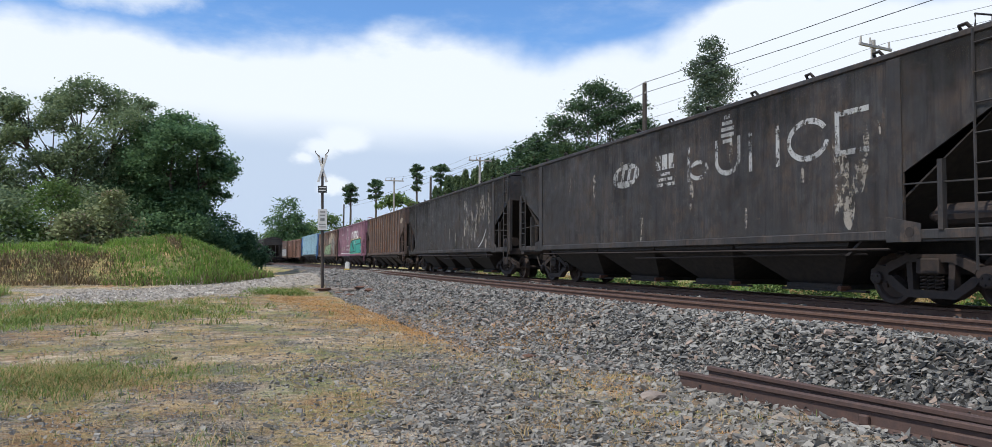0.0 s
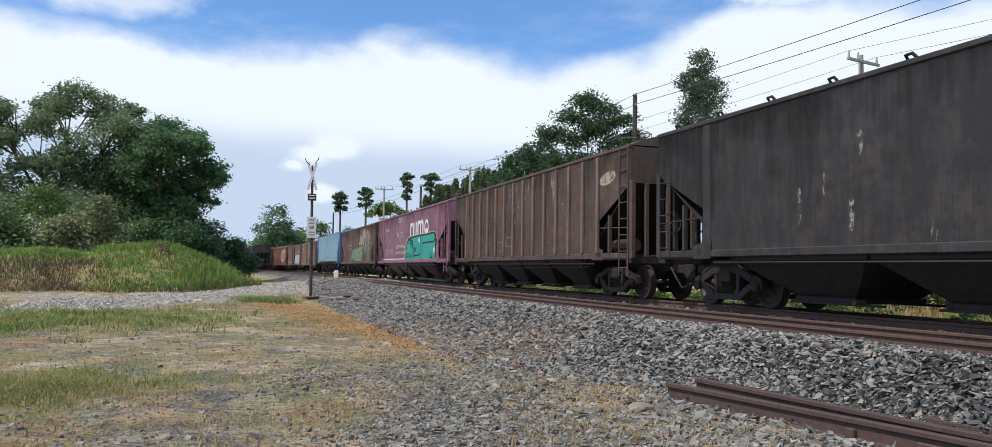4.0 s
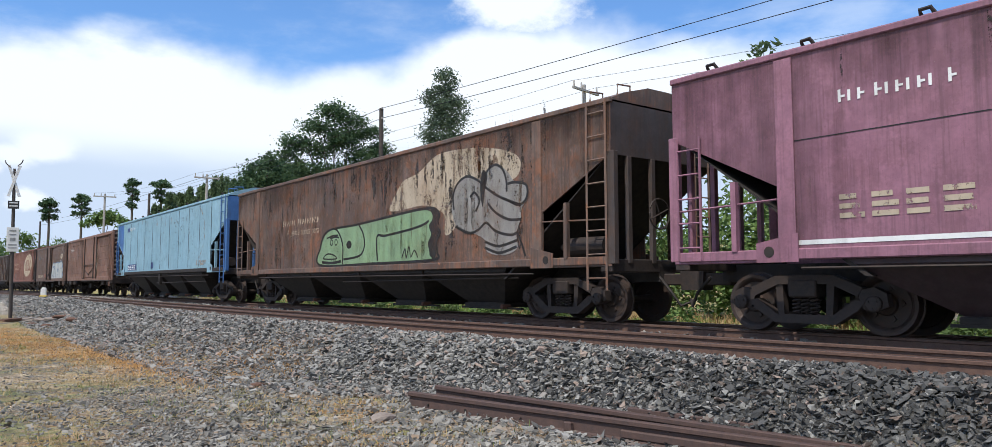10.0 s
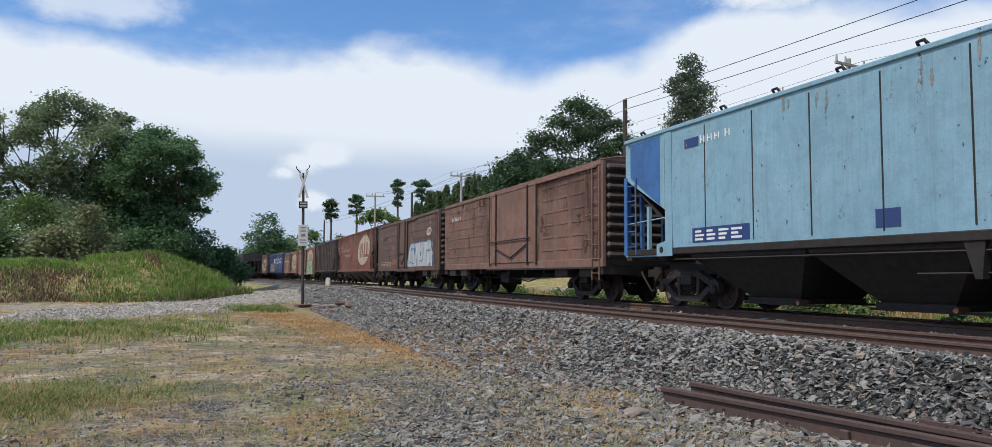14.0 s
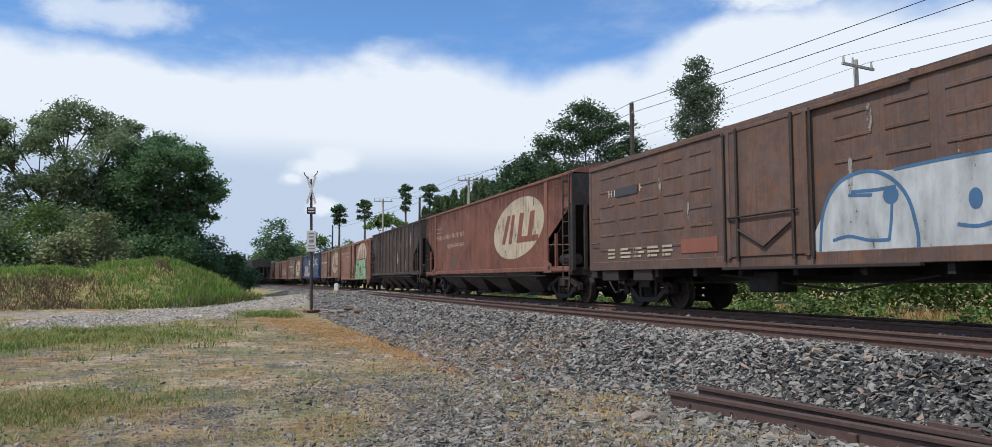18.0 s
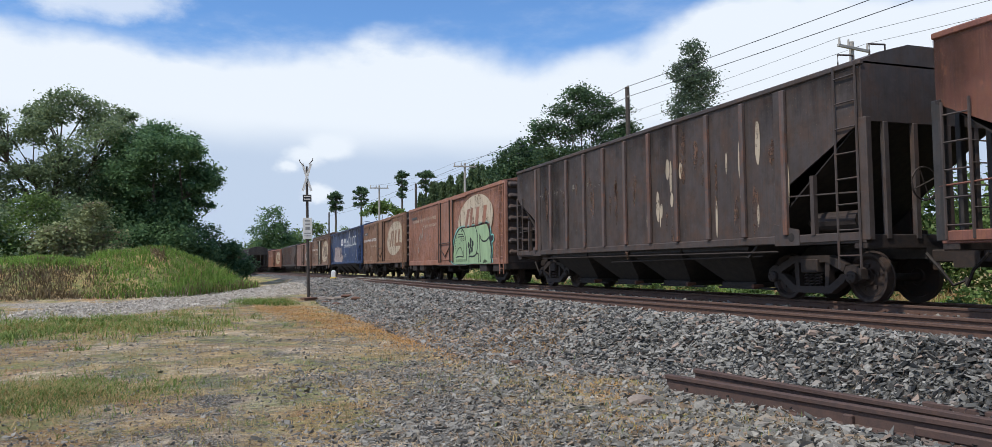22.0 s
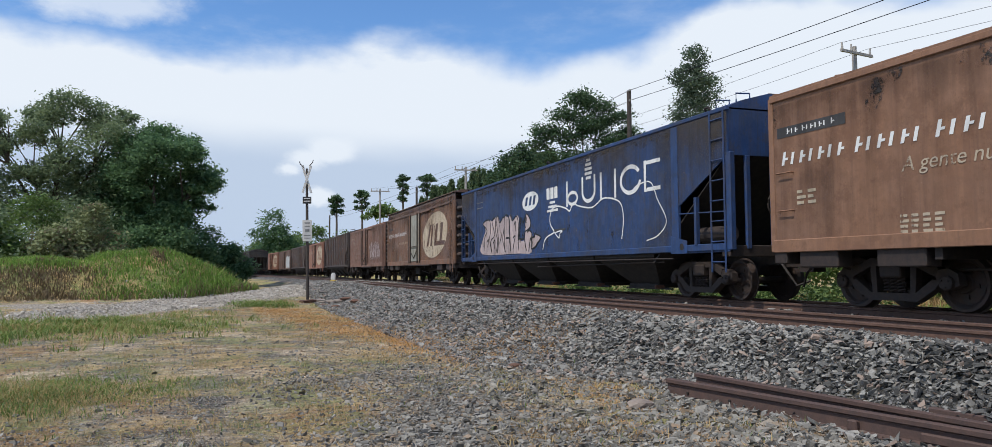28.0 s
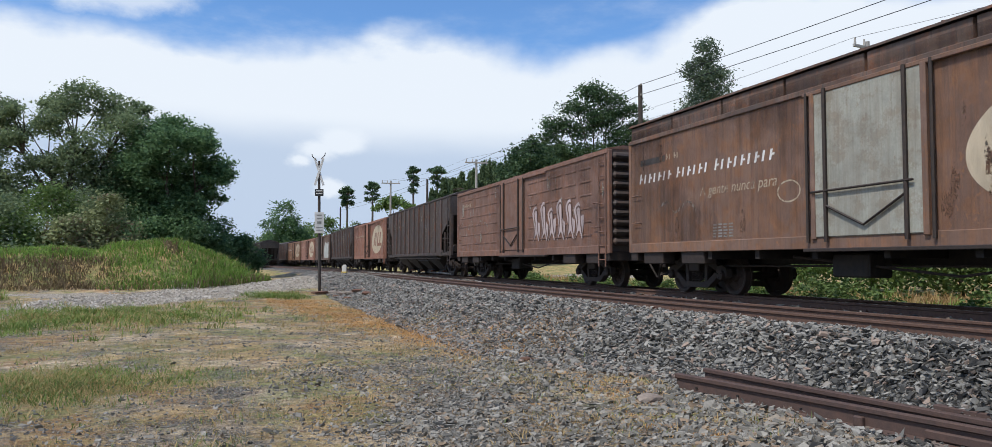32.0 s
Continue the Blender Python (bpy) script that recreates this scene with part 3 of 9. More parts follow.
def make_track(name, label, lat_of, u0, u1, ties=None):
    tr = tagged(new(name), label, "railway track", kind="structure")
    us = np.concatenate([np.arange(u0, 60, 1.5), np.arange(60, u1, 4.0)])
    for s in (-0.5, 0.5):
        f = lambda u, s=s: lat_of(u) + s
        rail = part("rail", sweep_line(us, f, RAIL, "rail", M_RAIL), None, tr)
        part("rail_head", sweep_line(us, f, RAIL_TOP, "rail_head", M_RAILTOP), None, rail, "worn shiny running surface")
    if ties:
        tie = mesh_of("sleeper", box(-1.0, 1.0, -0.11, 0.11, -0.32, -0.165, 0.012), M_SLEEPER)
        clip = bmesh.new()
        for s in (-1, 1):
            add_box(clip, s * 0.09 - 0.035, s * 0.09 + 0.035, -0.045, 0.045, -0.165, -0.138, 0.008)
            add_tube(clip, [(s * 0.07, 0.02, -0.14), (s * 0.085, 0.02, -0.112), (s * 0.125, 0.0, -0.125)], 0.012, 5)
        clip = mesh_of("rail_clip", clip, M_CLIP)
        rng = random.Random(5)
        for u in np.arange(ties[0], ties[1], 0.62):
            l0 = float(lat_of(u))
            x, y, th = on_line(u, l0)
            m = pose(float(x), float(y), rng.uniform(-0.012, 0.004), 0, 0, math.degrees(float(th)) + rng.uniform(-1.2, 1.2))
            s = part("sleeper", tie, None, tr)
            s.matrix_basis = m
            for k in (-0.5, 0.5):
                c = part("rail_clip", clip, None, s)
                c.matrix_basis = pose(k, 0, 0)
    return tr


make_track("main_line", "rusty main line rails on sleepers in ballast", lambda u: LAT_MAIN + 0 * u, -110, 420, (-8, 34))
make_track("siding_line", "rusty siding rails on sleepers in ballast", siding_lat, -38, 190, (-6, 34))


# ---- wagons ----
# In a wagon's own space x points the way it runs, y away from the eye, z up from the rails.
HALF = 1.40


def bogie_parts(bg):
    """A cast three-piece bogie: side frames with springs, bolster, two wheelsets."""
    for s in (-1, 1):
        y = s * 0.82
        bm = bmesh.new()
        # the frame is cast as a ring of bars round the spring window
        add_prism(bm, [(-1.12, 0.40), (-1.10, 0.56), (-0.95, 0.64), (-0.72, 0.60), (-0.80, 0.36), (-0.98, 0.34)], y - 0.07, y + 0.07)
        add_prism(bm, [(1.12, 0.40), (1.10, 0.56), (0.95, 0.64), (0.72, 0.60), (0.80, 0.36), (0.98, 0.34)], y - 0.07, y + 0.07)
        add_prism(bm, [(-0.80, 0.64), (-0.42, 0.80), (0.42, 0.80), (0.80, 0.64), (0.74, 0.52), (0.38, 0.68), (-0.38, 0.68), (-0.74, 0.52)], y - 0.08, y + 0.08)
        add_prism(bm, [(-0.84, 0.46), (-0.74, 0.34), (-0.44, 0.15), (0.44, 0.15), (0.74, 0.34), (0.84, 0.46), (0.70, 0.48), (0.40, 0.27), (-0.40, 0.27), (-0.70, 0.48)], y - 0.08, y + 0.08)
        for k in (-1, 1):
            add_prism(bm, [(k * 0.30, 0.26), (k * 0.39, 0.26), (k * 0.43, 0.70), (k * 0.32, 0.70)], y - 0.06, y + 0.06)
        sf = part("side_frame", bm, M_IRON, bg)
        for k in (-0.13, 0.0, 0.13) if s < 0 else (0.0,):
            sp = bmesh.new()
            pts = [(k + 0.055 * math.cos(a), y - 0.02 + 0.055 * math.sin(a), 0.27 + 0.23 * a / (9 * math.pi)) for a in np.linspace(0, 9 * math.pi, 46)]
            add_tube(sp, pts, 0.014, 5)
            part("spring", sp, M_IRON, sf)
        for k in (-0.95, 0.95):
            cap = lathe([(s * 0.86, 0.10), (s * 0.95, 0.105), (s * 0.965, 0.085), (s * 0.97, 0.03)], 14)
            for j in range(3):
                a = 2.1 * j + 0.5
                add_tube(cap, [(0.06 * math.cos(a), s * 0.96, 0.06 * math.sin(a)), (0.06 * math.cos(a), s * 0.985, 0.06 * math.sin(a))], 0.016, 6)
            bmesh.ops.translate(cap, verts=cap.verts, vec=(k, 0, 0.43))
            part("axle_cap", cap, M_IRON, sf)
    part("bolster", box(-0.2, 0.2, -0.95, 0.95, 0.5, 0.74, 0.02), M_IRON, bg)
    for k in (-0.48, 0.48):
        bm = bmesh.new()
        add_box(bm, k - 0.05, k + 0.05, -0.66, 0.66, 0.33, 0.43, 0.01)
        for s in (-1, 1):
            add_box(bm, k * 1.04 - 0.04, k * 1.04 + 0.04, s * 0.5 - 0.06, s * 0.5 + 0.06, 0.28, 0.52, 0.01)
        part("brake_beam", bm, M_DARK, bg)


R_WHEEL = 0.42


def wheelset_meshes():
    prof = [(-0.065, 0.05), (-0.065, 0.13), (-0.03, 0.15), (-0.015, 0.30), (-0.055, 0.335), (-0.068, 0.36), (-0.068, 0.405), (0.045, 0.42), (0.05, 0.445), (0.072, 0.445), (0.072, 0.35), (0.03, 0.33), (0.035, 0.15), (0.06, 0.13), (0.06, 0.05)]
    wheel = lathe(prof, 28)
    for j in range(5):      # casting pads on the plate
        a = 2 * math.pi * j / 5
        add_box(wheel, 0.20 * math.cos(a) - 0.03, 0.20 * math.cos(a) + 0.03, -0.05, -0.028, 0.20 * math.sin(a) - 0.03, 0.20 * math.sin(a) + 0.03)
    tread = lathe([(-0.069, 0.378), (-0.070, 0.403), (-0.066, 0.4075), (0.044, 0.4215), (0.044, 0.41)], 28)
    return mesh_of("wheel", wheel, M_WHEEL, False), mesh_of("tread", tread, M_TREAD, True), mesh_of("axle", lathe([(-0.8, 0.06), (-0.5, 0.075), (-0.2, 0.065), (0.2, 0.065), (0.5, 0.075), (0.8, 0.06)], 12), M_IRON, True)


WHEELSETS = []
_wheel, _tread, _axle = wheelset_meshes()
_bogie = {}


def add_bogie(wagon, x):
    """Bogies share their meshes."""
    bg = new("bogie")
    bg.parent = wagon
    bg.location = (x, 0, 0)
    if not _bogie:
        bogie_parts(bg)
        _bogie["first"] = bg
        parts = list(bg.children)
    else:
        for o in _bogie["first"].children:
            if o.name.startswith("wheelset"):
                continue
            c = part(o.name.split(".")[0], o.data, None, bg)
            for q in o.children:
                part(q.name.split(".")[0], q.data, None, c)
    for k in (-0.95, 0.95):
        ws = part("wheelset", _axle, None, bg)
        ws.matrix_parent_inverse = pose(k, 0, R_WHEEL)
        for s in (-1, 1):
            w = part("wheel", _wheel, None, ws)
            w.matrix_basis = pose(0, s * 0.53, 0, 0, 0, 0 if s < 0 else 180)
        WHEELSETS.append(ws)
    tagged(bg, "grimy cast steel bogie")
    return bg


def coupler(wagon, x, s):
    bm = bmesh.new()
    add_box(bm, x - 0.1, x + s * 0.45 if s > 0 else x + 0.1, -0.09, 0.09, 0.66, 0.86, 0.02) if s > 0 else add_box(bm, x - 0.45, x + 0.1, -0.09, 0.09, 0.66, 0.86, 0.02)
    k = x + s * 0.52
    add_prism(bm, [(k - 0.12, 0.58), (k + 0.12, 0.58), (k + 0.14, 0.92), (k - 0.14, 0.92)], -0.16, 0.13)
    part("coupler", bm, M_IRON, wagon)
    part("brake_hose", tube([(x + s * 0.1, -0.35, 0.8), (x + s * 0.35, -0.36, 0.55), (x + s * 0.5, -0.3, 0.32), (x + s * 0.66, -0.12, 0.42)], 0.025, 6), M_DARK, wagon)


def ladder(wagon, x, y, z0, z1, mat, width=0.42, n=None, name="ladder"):
    bm = bmesh.new()
    for k in (-1, 1):
        add_tube(bm, [(x + k * width / 2, y, z0), (x + k * width / 2, y, z1)], 0.02, 5)
    n = n or int((z1 - z0) / 0.38)
    for i in range(n):
        z = z0 + (i + 0.5) * (z1 - z0) / n
        add_tube(bm, [(x - width / 2, y, z), (x + width / 2, y, z)], 0.014, 5)
    return part(name, bm, mat, wagon)


def end_ladder(wagon, x, y, z0, z1, mat):
    """A ladder on the end face, its rungs across the wagon."""
    bm = bmesh.new()
    for k in (-0.2, 0.2):
        add_tube(bm, [(x, y + k, z0), (x, y + k, z1)], 0.02, 5)
    for z in np.arange(z0 + 0.15, z1, 0.36):
        add_tube(bm, [(x, y - 0.2, z), (x, y + 0.2, z)], 0.014, 5)
    part("end_ladder", bm, mat, wagon)


def hopper(length, mat, label, zs=1.13, zr=3.72, ribs=0, rib_mat=None, seams=0, chutes=4, ladder_mat=None, chute_mat=None, rise=0.36, hatches=12, cut=1.70, post_w=0.16, sill_mat=None, bracket=False, end_mat=None):
    """A covered hopper wagon: side walls with cut-away ends, sloping end sheets, roof with hatches, chutes."""
    w = tagged(new("hopper_wagon"), label, "freight wagon", group="wagons of the train")
    h = length / 2 - 0.65
    zc = zs + 0.66 * (zr - zs)
    zd = zs + 0.33 * (zr - zs)
    lm = ladder_mat or mat
    em = end_mat or mat
    cm = chute_mat or M_DARK
    for s in (-1, 1):
        y0, y1 = (s * HALF - 0.03, s * HALF + 0.0) if s > 0 else (s * HALF, s * HALF + 0.03)
        poly = [(-h, zr), (-h, zc), (-h + cut, zd), (-h + cut, zs), (h - cut, zs), (h - cut, zd), (h, zc), (h, zr)]
        side = part("side_wall", prism(poly, y0, y1), mat, w)
        out = s * (HALF + 0.001)
        if ribs:
            xs = np.linspace(-h + cut, h - cut, ribs)
            for x in xs:
                part("rib", box(x - 0.055, x + 0.055, min(out, out + s * 0.075), max(out, out + s * 0.075), zs + 0.02, zr - 0.06, 0.012), rib_mat or mat, side)
        if seams:
            xs = np.linspace(-h + cut, h - cut, seams + 1)
            for x in xs:
                part("seam", box(x - 0.014, x + 0.014, min(out, out + s * 0.006), max(out, out + s * 0.006), zs + 0.08, zr - 0.10), M_DARK, side)
        part("top_rail", box(-h - 0.02, h + 0.02, min(s * (HALF - 0.06), s * (HALF + 0.035)), max(s * (HALF - 0.06), s * (HALF + 0.035)), zr - 0.02, zr + 0.07, 0.015), mat, side)
        part("side_sill", box(-h + 0.1, h - 0.1, min(s * (HALF - 0.08), s * (HALF + 0.03)), max(s * (HALF - 0.08), s * (HALF + 0.03)), zs - 0.13, zs + 0.015, 0.015), sill_mat or mat, side)
        for k in (-1, 1):
            q = k * (h - cut - 0.14)
            part("bolster_strip", box(q - 0.13, q + 0.13, min(s * HALF, s * (HALF + 0.022)), max(s * HALF, s * (HALF + 0.022)), zs - 0.06, zr - 0.03, 0.008), mat, side)
            jp = prism([(q - 0.16, zs - 0.16), (q + k * 0.45, zs - 0.16), (q + k * 0.45, zs + 0.10), (q - 0.16, zs + 0.22)] if k > 0 else [(q + 0.16, zs - 0.16), (q - 0.45, zs - 0.16), (q - 0.45, zs + 0.10), (q + 0.16, zs + 0.22)], min(s * (HALF + 0.024), s * (HALF + 0.036)), max(s * (HALF + 0.024), s * (HALF + 0.036)))
            jack = part("jacking_plate", jp, mat, w)
            hole = lathe([(s * (HALF + 0.037), 0.075), (s * (HALF + 0.041), 0.075)], 12)
            bmesh.ops.translate(hole, verts=hole.verts, vec=(q + k * 0.26, 0, zs - 0.02))
            part("jacking_hole", hole, M_DARK, jack)
            part("corner_post", box(k * h - post_w / 2, k * h + post_w / 2, min(s * (HALF - 0.1), s * (HALF + 0.012)), max(s * (HALF - 0.1), s * (HALF + 0.012)), zs - 0.12, zc + 0.05, 0.01), em, w)
            part("end_step_plate", box(k * (h - cut) if k < 0 else h - cut, k * h if k > 0 else -h + cut, min(s * (HALF - 0.12), s * (HALF + 0.008)), max(s * (HALF - 0.12), s * (HALF + 0.008)), zs - 0.16, zs + 0.0, 0.01) if k > 0 else box(-h, -h + cut, min(s * (HALF - 0.12), s * (HALF + 0.008)), max(s * (HALF - 0.12), s * (HALF + 0.008)), zs - 0.16, zs + 0.0, 0.01), mat, w)
            # stanchion and rails in the open corner
            bm = bmesh.new()
            xx = k * (h - 0.62 * cut)
            add_box(bm, xx - 0.04, xx + 0.04, s * HALF - 0.05, s * HALF + 0.03 if s < 0 else s * HALF + 0.005, zs, zd + 0.12)
            add_tube(bm, [(k * h, s * HALF, zs + 0.62), (k * (h - cut), s * HALF, zs + 0.68)], 0.015, 5)
            part("stanchion", bm, mat, w)
    # end sheets: upright above, sloping inwards below
    for k in (-1, 1):
        part("end_wall", box(min(k * h, k * (h - 0.04)), max(k * h, k * (h - 0.04)), -HALF + 0.02, HALF - 0.02, zc, zr + 0.01), em, w)
        # the open corner's deep shade is put into the sheet's near-black colour
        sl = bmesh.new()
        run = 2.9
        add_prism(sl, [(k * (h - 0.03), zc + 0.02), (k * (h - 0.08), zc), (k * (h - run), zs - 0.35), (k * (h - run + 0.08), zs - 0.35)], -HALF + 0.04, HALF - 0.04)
        part("slope_sheet", sl, M_DARK, w, "sloping end sheet coloured dark for the shade")
        for y in (-0.95, -0.35, 0.35, 0.95):
            bm = box(k * h - 0.06, k * h + 0.02, y - 0.05, y + 0.05, zs - 0.1, zc, 0.008)
            part("end_post", bm, em, w)
        part("end_beam", box(min(k * h, k * (h - 0.25)), max(k * h, k * (h - 0.25)), -HALF, HALF, zs - 0.25, zs - 0.03, 0.015), M_IRON, w)
        coupler(w, k * (h + 0.02), k)
    # roof
    roof = bmesh.new()
    sec = [(-HALF - 0.01, zr + 0.04), (-HALF + 0.35, zr + rise * 0.55), (-0.45, zr + rise), (0.45, zr + rise), (HALF - 0.35, zr + rise * 0.55), (HALF + 0.01, zr + 0.04)]
    A = [[roof.verts.new((x, y, z)) for y, z in sec] for x in (-h, h)]
    for i in range(len(sec) - 1):
        roof.faces.new((A[0][i], A[0][i + 1], A[1][i + 1], A[1][i]))
    roof.faces.new(A[0])
    roof.faces.new(A[1][::-1])
    bmesh.ops.recalc_face_normals(roof, faces=roof.faces)
    rf = part("roof", roof, mat, w)
    part("roof_walk", box(-h + 0.1, h - 0.1, -0.32, 0.32, zr + rise + 0.015, zr + rise + 0.045), M_IRON, rf)
    for i in range(hatches):
        x = -h + 0.7 + i * (2 * h - 1.4) / (hatches - 1)
        bm = bmesh.new()
        add_tube(bm, [(x - 0.1, -HALF + 0.1, zr + 0.10), (x - 0.1, -HALF + 0.06, zr + 0.165), (x + 0.02, -HALF + 0.06, zr + 0.17), (x + 0.05, -HALF + 0.1, zr + 0.10)], 0.028, 5)
        part("hatch_lever", bm, M_DARK, rf)
    # underneath
    part("centre_sill", box(-h, h, -0.2, 0.2, 0.72, 0.98), M_DARK, w)
    span = (2 * h - 5.6) / chutes
    for i in range(chutes):
        c0 = -h + 2.8 + span * i
        bm = bmesh.new()
        a0, a1 = c0 - (0.25 if i == 0 else -0.01), c0 + span - 0.01
        m0, m1 = c0 + span * 0.29, c0 + span * 0.71
        zt, zm, yt = zs - 0.12, zs - 0.20, HALF - 0.05
        # a straight collar under the sill, then four sloping sheets down to the gate
        v = [bm.verts.new((x, y, z)) for x0, x1, y0, z in ((a0, a1, yt, zt), (a0 + 0.04, a1 - 0.04, yt, zm), (m0, m1, 0.70, 0.29)) for x, y in ((x0, -y0), (x1, -y0), (x1, y0), (x0, y0))]
        for k in (0, 4):
            for f in ((0, 1, 5, 4), (1, 2, 6, 5), (2, 3, 7, 6), (3, 0, 4, 7)):
                bm.faces.new([v[k + q] for q in f])
        bm.faces.new(v[3::-1])
        bm.faces.new(v[8:12])
        bmesh.ops.recalc_face_normals(bm, faces=bm.faces)
        ch = part("discharge_chute", bm, cm, w)
        part("gate_frame", box(m0 - 0.06, m1 + 0.06, -0.78, 0.78, 0.20, 0.30, 0.015), M_DARK, ch)
        for y in (-0.80, 0.72):
            part("gate_rail", box(m0 - 0.15, m1 + 0.62, y, y + 0.08, 0.17, 0.21), M_DARK, ch)
        part("gate_spindle", tube([(m1 + 0.16, -0.92, 0.23), (m1 + 0.16, -0.70, 0.23)], 0.045, 8), M_CLIP, ch)
    part("brake_pipe", tube([(-h + 2.0, -HALF + 0.03, zs - 0.24), (h - 2.0, -HALF + 0.03, zs - 0.26)], 0.018, 5), M_IRON, w)
    part("brake_pipe", tube([(-1.0, -1.30, 0.74), (h - 2.5, -1.30, 0.80)], 0.016, 5), M_IRON, w)
    if bracket:
        part("side_bracket", prism([(-0.20, zs - 0.1), (0.12, zs - 0.1), (0.06, zs - 0.62), (-0.04, zs - 0.62)], -HALF - 0.01, -HALF + 0.12), cm, w)
    cyl = lathe([(-0.55, 0.02), (-0.55, 0.16), (0.4, 0.17), (0.45, 0.12), (0.6, 0.05)], 14)
    bmesh.ops.rotate(cyl, verts=cyl.verts, cent=(0, 0, 0), matrix=Matrix.Rotation(math.pi / 2, 3, "Z"))
    bmesh.ops.translate(cyl, verts=cyl.verts, vec=(h - 1.0, -1.0, zs + 0.22))
    part("air_tank", cyl, M_IRON, w)
    # ladders at the leading corner, and one on the end
    ladder(w, h - 0.30, -HALF - 0.035, zs - 0.55, zr + 0.05, lm, 0.44, 8)
    ladder(w, -h + 0.30, -HALF - 0.035, zs - 0.1, zc, lm, 0.40, 5)
    end_ladder(w, h + 0.05, 0.95, zs - 0.1, zr, lm)
    for x in (h - 0.1, h - 0.75):
        bm = bmesh.new()
        add_tube(bm, [(x, -HALF + 0.3, zr + rise * 0.5), (x, -HALF + 0.3, zr + rise * 0.5 + 0.17), (x, -HALF + 0.62, zr + rise * 0.6 + 0.15), (x, -HALF + 0.62, zr + rise * 0.6)], 0.017, 5)
        part("roof_grab", bm, lm, rf)
    wheel = bmesh.new()
    add_tube(wheel, [(h + 0.14, -0.35 + 0.26 * math.cos(a), zs + 0.75 + 0.26 * math.sin(a)) for a in np.linspace(0, 2 * math.pi, 17)], 0.016, 5)
    for a in (0.4, 1.97, 3.54, 5.1):
        add_tube(wheel, [(h + 0.14, -0.35, zs + 0.75), (h + 0.14, -0.35 + 0.26 * math.cos(a), zs + 0.75 + 0.26 * math.sin(a))], 0.012, 4)
    part("hand_brake", wheel, M_IRON, w)
    for k in (-1, 1):
        add_bogie(w, k * (h - 1.75))
    w["half"], w["zs"], w["zr"] = h, zs, zr
    return w


def boxcar(length, mat, label, door_mat=None, zs=1.08, zr=3.62, door_x=-0.12, door_w=2.1, panels=True, eave=True, end_mat=None, roof_mat=None, band=0.0):
    """A covered goods wagon: pressed side panels, a plug door on guides, corrugated ends."""
    w = tagged(new("box_wagon"), label, "freight wagon", group="wagons of the train")
    h = length / 2 - 0.6
    dm = door_mat or mat
    for s in (-1, 1):
        side = part("side_wall", box(-h, h, min(s * HALF, s * (HALF - 0.05)), max(s * HALF, s * (HALF - 0.05)), zs, zr, 0.01), mat, w)
        out = s * (HALF + 0.001)
        Y = lambda d: (min(out, out + s * d), max(out, out + s * d))
        if panels:
            # pressed ribs, in rows of short bars
            xs = [x for x in np.arange(-h + 0.95, h - 0.6, 1.02) if abs(x - door_x) > door_w / 2 + 0.75]
            for x in xs:
                for z in np.linspace(zs + 0.36, zr - 0.32, 6):
                    part("pressed_rib", box(x - 0.38, x + 0.38, *Y(0.014), z - 0.026, z + 0.026, 0.006), mat, side)
        part("side_sill", box(-h, h, *Y(0.03), zs - 0.16, zs + 0.06, 0.012), mat, side)
        part("eave_rail", box(-h, h, *Y(0.035), zr - 0.07, zr + 0.03, 0.012), roof_mat or mat, side)
        door = part("door", box(door_x - door_w / 2, door_x + door_w / 2, *Y(0.055), zs + 0.03, zr - 0.1, 0.015), dm, side)
        for k in (-1, 1):
            part("door_bar", tube([(door_x + k * door_w * 0.36, out + s * 0.085, zs - 0.05), (door_x + k * door_w * 0.36, out + s * 0.085, zr - 0.06)], 0.034, 6), M_IRON, door)
            part("lock_bar", tube([(door_x + k * (door_w * 0.5 + 0.13), out + s * 0.06, zs - 0.05), (door_x + k * (door_w * 0.5 + 0.13), out + s * 0.06, zr - 0.06)], 0.03, 6), M_IRON, side)
            part("door_edge", box(door_x + k * door_w / 2 - 0.05, door_x + k * door_w / 2 + 0.05, *Y(0.075), zs, zr - 0.08, 0.01), mat, door)
        bm = bmesh.new()
        add_tube(bm, [(door_x - door_w * 0.5, out + s * 0.1, zs + 0.78), (door_x + door_w * 0.42, out + s * 0.1, zs + 0.80)], 0.02, 5)
        add_tube(bm, [(door_x - door_w * 0.36, out + s * 0.09, zs + 0.55), (door_x, out + s * 0.09, zs + 0.2), (door_x + door_w * 0.36, out + s * 0.09, zs + 0.62)], 0.022, 5)
        part("door_handle", bm, M_IRON, door)
        part("door_track", box(door_x - door_w * 0.6, min(h - 0.2, door_x + door_w * 1.55), *Y(0.10), zs - 0.21, zs - 0.15, 0.01), M_IRON, side)
        part("door_rail", box(door_x - door_w * 0.6, min(h - 0.2, door_x + door_w * 1.5), *Y(0.07), zr - 0.12, zr - 0.05, 0.01), mat, side)
        for k in (-1, 1):
            part("corner_post", box(k * h - 0.06, k * h + 0.06, min(s * (HALF - 0.08), s * (HALF + 0.02)), max(s * (HALF - 0.08), s * (HALF + 0.02)), zs - 0.15, zr + 0.02, 0.012), mat, w)
        for x, z in ((-h + 0.35, zs + 0.55), (-h + 0.35, zs + 1.2), (h - 0.65, zs + 0.55), (h - 0.65, zs + 1.2)):
                bm = bmesh.new()
                add_tube(bm, [(x - 0.17, out, z), (x - 0.17, out + s * 0.07, z), (x + 0.17, out + s * 0.07, z), (x + 0.17, out, z)], 0.013, 4)
                part("grab_iron", bm, mat, side)
    # ends are a darker brown than the sides: their shade is in the colour
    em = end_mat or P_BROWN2
